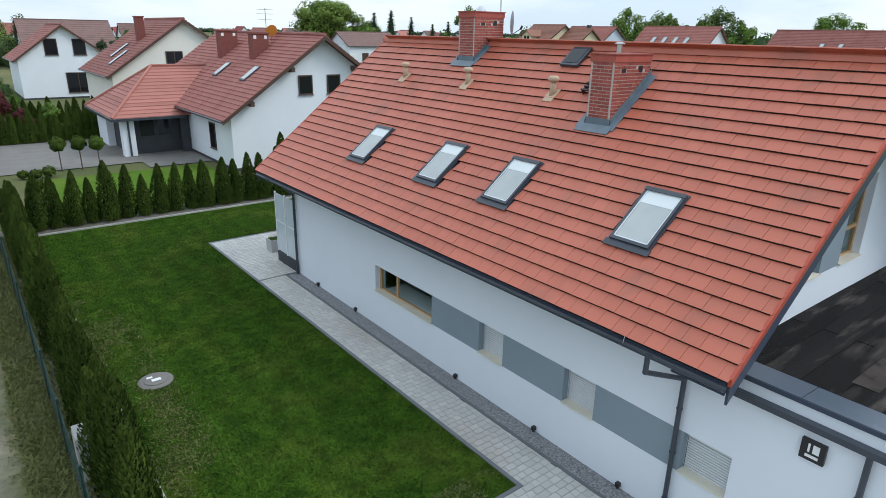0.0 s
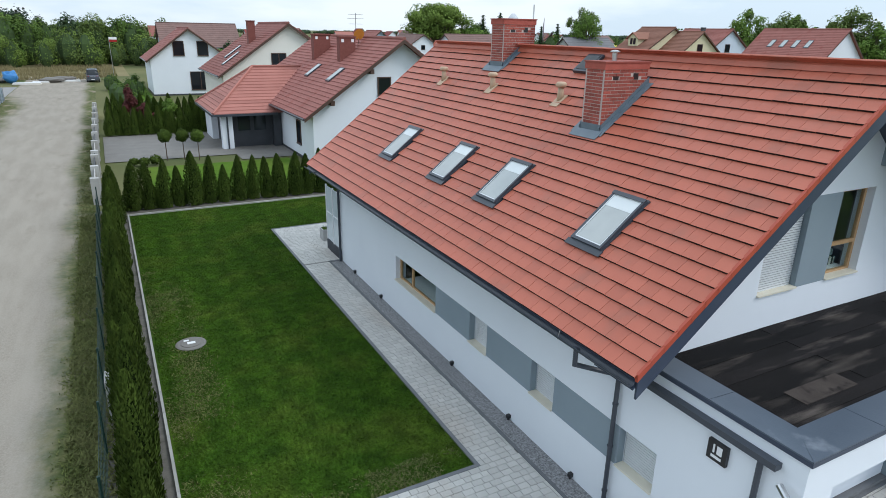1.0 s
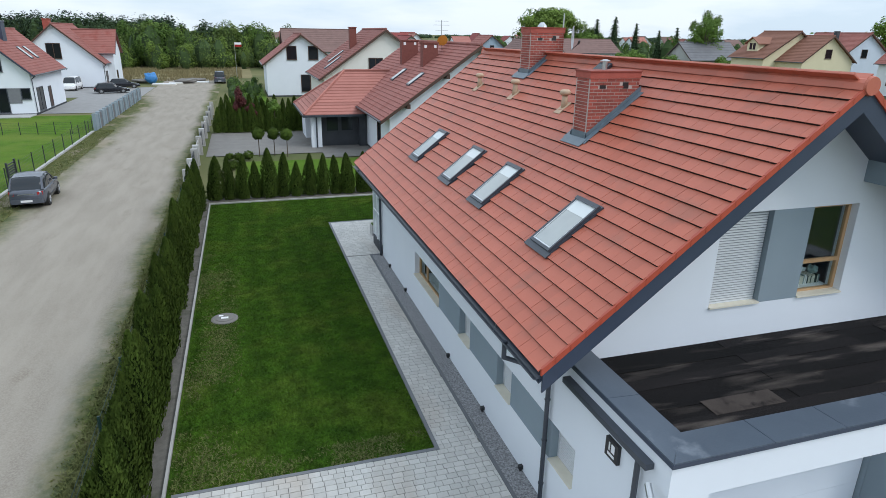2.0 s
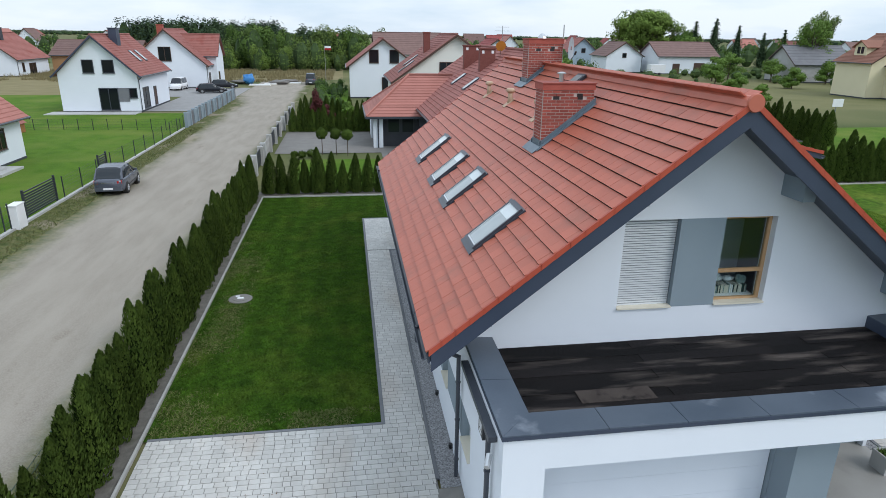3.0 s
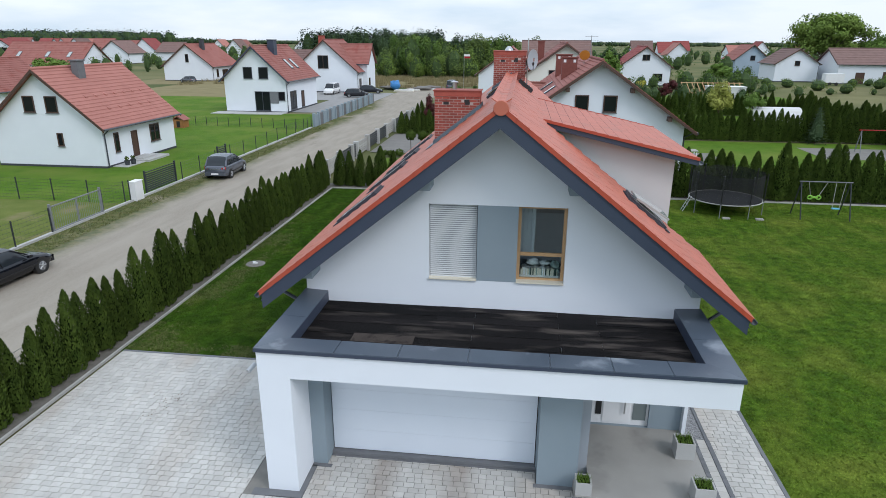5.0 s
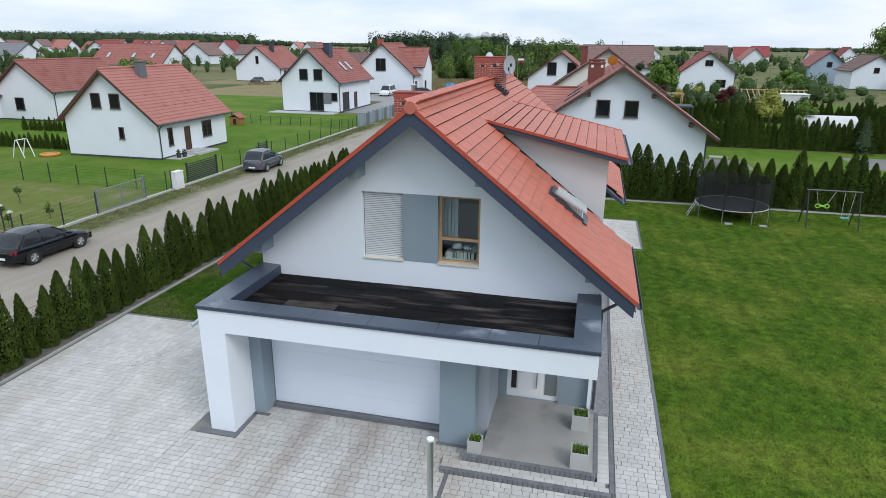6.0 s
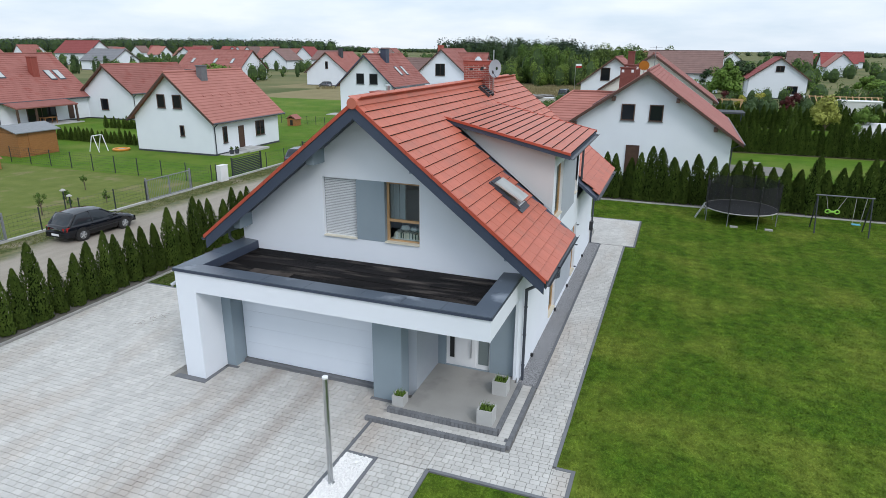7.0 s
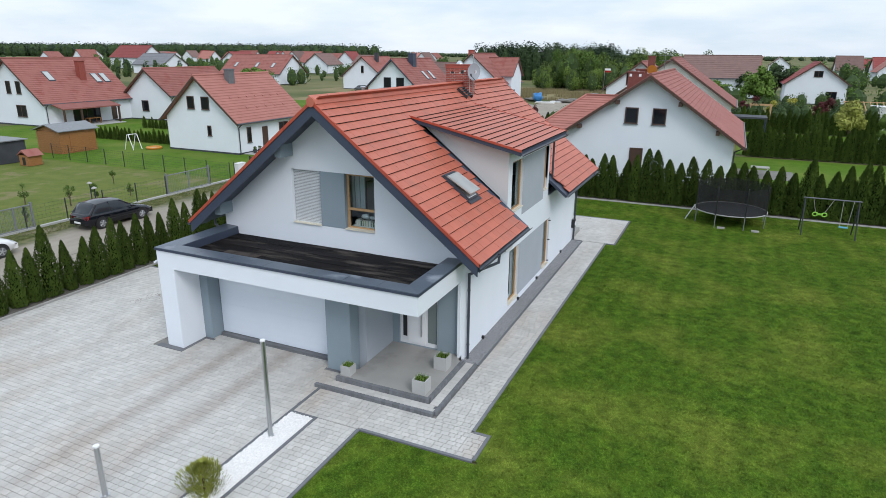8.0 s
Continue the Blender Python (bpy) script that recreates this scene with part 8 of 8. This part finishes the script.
blades("grass", [(13.0, 20.9, 25.45, 30.2), (20.9, 36, -6, 30.2), (17.55, 20.9, -8, -0.15), (20.35, 20.85, 1.2, 19.9)], 560000, "grass", "short mown blades of the large lawn", 2, (0.012, 0.035))
blades("grass", [(-0.6, 0.45, 2, 60)], 46000, "grass_dry", "ragged grass and weeds along the edge of the lane", 5, (0.02, 0.06), 0.5)
blades("grass", [(-0.3, 0.45, 2, 31), (0.5, 0.75, -6, 31)], 20000, "grass_dry", "uneven grass under the hedge and fence", 3, (0.03, 0.12))
blades("grass", [(-9.1, -7.6, -4, 60)], 16000, "grass_dry", "sparse grass of the verge", 4, (0.03, 0.10))

rnd = random.Random(90)
bm = BM()
for i in range(60):
    x, y = LITTER[0] + rnd.gauss(0, 0.28), LITTER[1] + rnd.gauss(0, 0.4)
    a, s = rnd.uniform(0, 6.3), rnd.uniform(0.01, 0.024)
    z = 0.031 + rnd.uniform(0, 0.012)
    bm.faces.new([bm.verts.new((x + s * math.cos(a + q), y + s * math.sin(a + q), z + rnd.uniform(0, 0.008))) for q in (0, 1.4, 3.1, 4.6)])
tagged(part("leaf_litter", raw(bm, "leaf_litter", "litter"), ""), "patch of dry brown leaves on the paving", "leaves", kind="stuff")

# ---- roof tiles ----
TW, TC = 0.32, 0.2525


def tile_verts(side):
    """One flat interlocking tile in its own coordinates: along the slope, along the eave, over the slope."""
    nrm, up = Vector((-SL * side, 0, 1)).normalized(), Vector((side, 0, SL)).normalized()
    L = TC * SEC + 0.05
    g = 0.003
    pts = [(0.05, g, 0.030), (0.05, TW - g, 0.030), (L, TW - g, -0.004), (L, g, -0.004), (-0.004, g, 0.030), (-0.004, TW - g, 0.030), (0.004, g, 0.060), (0.004, TW - g, 0.060), (L, TW - g, 0.018), (L, g, 0.018)]
    return [up * a + Vector((0, b, 0)) + nrm * c for a, b, c in pts]


TILE_FACES = [(0, 3, 2, 1), (0, 1, 5, 4), (4, 5, 7, 6), (6, 7, 8, 9), (2, 3, 9, 8), (1, 2, 8, 7, 5), (0, 4, 6, 9, 3)]
CLEAR = [(9.3, 10.45, yc - 0.45, yc + 0.45) for yc in (6.65, 10.37, 12.98, 16.5)] + [(11.6, 12.92, 9.06, 9.72), (13.0, 14.2, 15.45, 16.2)]
tile_me = bpy.data.meshes.new("tile")
tile_me.from_pydata(tile_verts(1), [], TILE_FACES)
tile_me.materials.append(M["tile"])
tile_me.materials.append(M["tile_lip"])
# front faces take the dark lip that stands in for the gap's shade
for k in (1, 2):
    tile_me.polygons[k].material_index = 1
verts, faces = [], []
near = 0
rnd = random.Random(4)
for side in (1, -1):
    base = tile_verts(side)
    for i in range(23):
        d = i * TC - 0.02
        x = EX + d if side == 1 else 2 * XR - EX - d
        off = 0.0 if i % 2 else TW / 2
        for j in range(-1, 56):
            y = RY0 + j * TW + off
            if y < RY0 - 0.01 or y + TW > RY1 + 0.02:
                continue
            xm_, ym_ = x + side * TC / 2, y + TW / 2
            if side == -1 and D0 - 0.42 < ym_ < D1 + 0.42 and xm_ > 14.75:
                continue
            if any(a < xm_ < b and c < ym_ < e for a, b, c, e in CLEAR):
                continue
            if i == 22 and ym_ > RY1:
                continue
            p = Vector((x, y, roof_z(x) + rnd.uniform(-0.003, 0.003)))
            if side == 1 and ym_ < 8.2 and near < 300:
                o = new("tile", tile_me)
                o.parent, o.location = roof, p
                near += 1
            else:
                k = len(verts)
                verts += [p + b for b in base]
                faces += [tuple(k + q for q in f) for f in TILE_FACES]
# half tiles that close the verge in the shifted courses
for side in (1, -1):
    base = tile_verts(side)
    for i in range(0, 22, 2):
        d = i * TC - 0.02
        x = EX + d if side == 1 else 2 * XR - EX - d
        for y, f0 in ((RY0, 0.5), (RY1 - TW * 0.5 - 0.02, 0.5)):
            k = len(verts)
            verts += [Vector((x, y, roof_z(x))) + Vector((b.x, b.y * f0, b.z)) for b in base]
            faces += [tuple(k + q for q in f) for f in TILE_FACES]
# dormer roof
dn = 14
for i in range(dn):
    for j in range(20):
        x = 19.03 - i * (19.03 - 14.66) / dn
        y = D0 - 0.4 + j * (D1 - D0 + 0.8) / 20
        w = (D1 - D0 + 0.8) / 20
        st = (19.03 - 14.66) / dn + 0.04
        k = len(verts)
        z0, z1 = dormer_z(x), dormer_z(x - st)
        verts += [Vector(p) for p in ((x, y + 0.003, z0 - 0.02), (x, y + w - 0.003, z0 - 0.02), (x - st, y + w - 0.003, z1 - 0.05), (x - st, y + 0.003, z1 - 0.05), (x, y + 0.003, z0 + 0.012), (x, y + w - 0.003, z0 + 0.012), (x - 0.012, y + 0.003, z0 + 0.018), (x - 0.012, y + w - 0.003, z0 + 0.018), (x - st, y + w - 0.003, z1 - 0.02), (x - st, y + 0.003, z1 - 0.02))]
        faces += [tuple(k + q for q in f) for f in TILE_FACES]
field = bpy.data.meshes.new("tile_field")
field.from_pydata(verts, [], faces)
field.materials.append(M["tile_rest"])
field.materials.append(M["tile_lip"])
# same painted shade line on the front faces of the joined tiles
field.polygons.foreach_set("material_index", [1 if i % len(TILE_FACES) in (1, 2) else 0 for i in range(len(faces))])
f_ob = part("tile_field", field, "", roof)
f_ob["kind"] = "stuff"
for y in (D0 - 0.43, D1 + 0.38):
    for i in range(dn):
        x0 = 19.04 - i * (19.04 - 14.66) / dn
        x1 = 19.04 - (i + 1) * (19.04 - 14.66) / dn
        b = BM()
        prism(b, [(x0, y, dormer_z(x0) + 0.03), (x1, y, dormer_z(x1) + 0.015), (x1, y, dormer_z(x1) - 0.06), (x0, y, dormer_z(x0) - 0.06)], (0, 0.05, 0))
        part("verge_tile", b, "verge", roof)

# ---- pavers ----
PX, PY = 0.24, 0.165
paving = thing("paving", "light grey concrete block paving with tinted stains", "paving", (8, 0, 0), kind="structure")
paver_me = finish(boxes((0.006, PX - 0.006, 0.006, PY - 0.006, 0.0, 0.022)), "paver", "paver")
verts, faces = [], []
near = 0
rnd = random.Random(9)
AREAS = [(1.85, 8.42, -6.975, 7.05), (8.42, 15.24, -6.97, 1.28), (9.76, 14.8, 1.28, 2.82), (14.8, 15.62, 1.28, 2.36), (7.45, 8.42, 7.05, 20.2), (7.45, 8.9, 20.3, 22), (15.33, 17.42, -0.05, 1.27), (16.16, 17.42, -7, -0.05), (17.42, 20.24, 0.01, 1.27), (19.12, 20.24, 1.27, 20.0), (18.5, 20.72, 20.08, 25.31), (7.45, 18.5, 21.95, 25.31), (20.24, 20.7, 0.01, 1.06)]
QF = [(4, 5, 6, 7), (0, 1, 5, 4), (1, 2, 6, 5), (2, 3, 7, 6), (3, 0, 4, 7)]
for ax0, ax1, ay0, ay1 in AREAS:
    ny = math.ceil((ay1 - ay0) / PY)
    for r in range(ny):
        y0, y1 = ay0 + r * PY, min(ay0 + (r + 1) * PY, ay1)
        x = ax0 - (PX * 0.5 if r % 2 else 0) - (PX * 0.18 if r % 3 == 0 else 0)
        while x < ax1:
            # stones of two lengths, as laid
            wdt = PX if rnd.random() < 0.7 else PX * 0.7
            x0, x1 = max(x, ax0), min(x + wdt, ax1)
            x += wdt
            if x1 - x0 < 0.03 or y1 - y0 < 0.03:
                continue
            z = rnd.uniform(-0.002, 0.003)
            if 11.2 < x0 and x1 < 15.2 and -4.4 < y0 and y1 < 0 and wdt == PX and x1 - x0 > PX - 0.001 and near < 300:
                o = new("paver", paver_me)
                o.parent, o.location = paving, Vector((x0, y0, z + 0.004)) - AT[paving]
                near += 1
                continue
            k = len(verts)
            g = 0.006
            verts += [(a, b, c) for c in (0.0, 0.026 + z) for a, b in ((x0 + g, y0 + g), (x1 - g, y0 + g), (x1 - g, y1 - g), (x0 + g, y1 - g))]
            faces += [tuple(k + q for q in f) for f in QF]
pf = bpy.data.meshes.new("paver_field")
pf.from_pydata(verts, [], faces)
pf.materials.append(M["paver_rest"])
p_ob = part("paver_field", pf, "", paving)
p_ob["kind"] = "stuff"
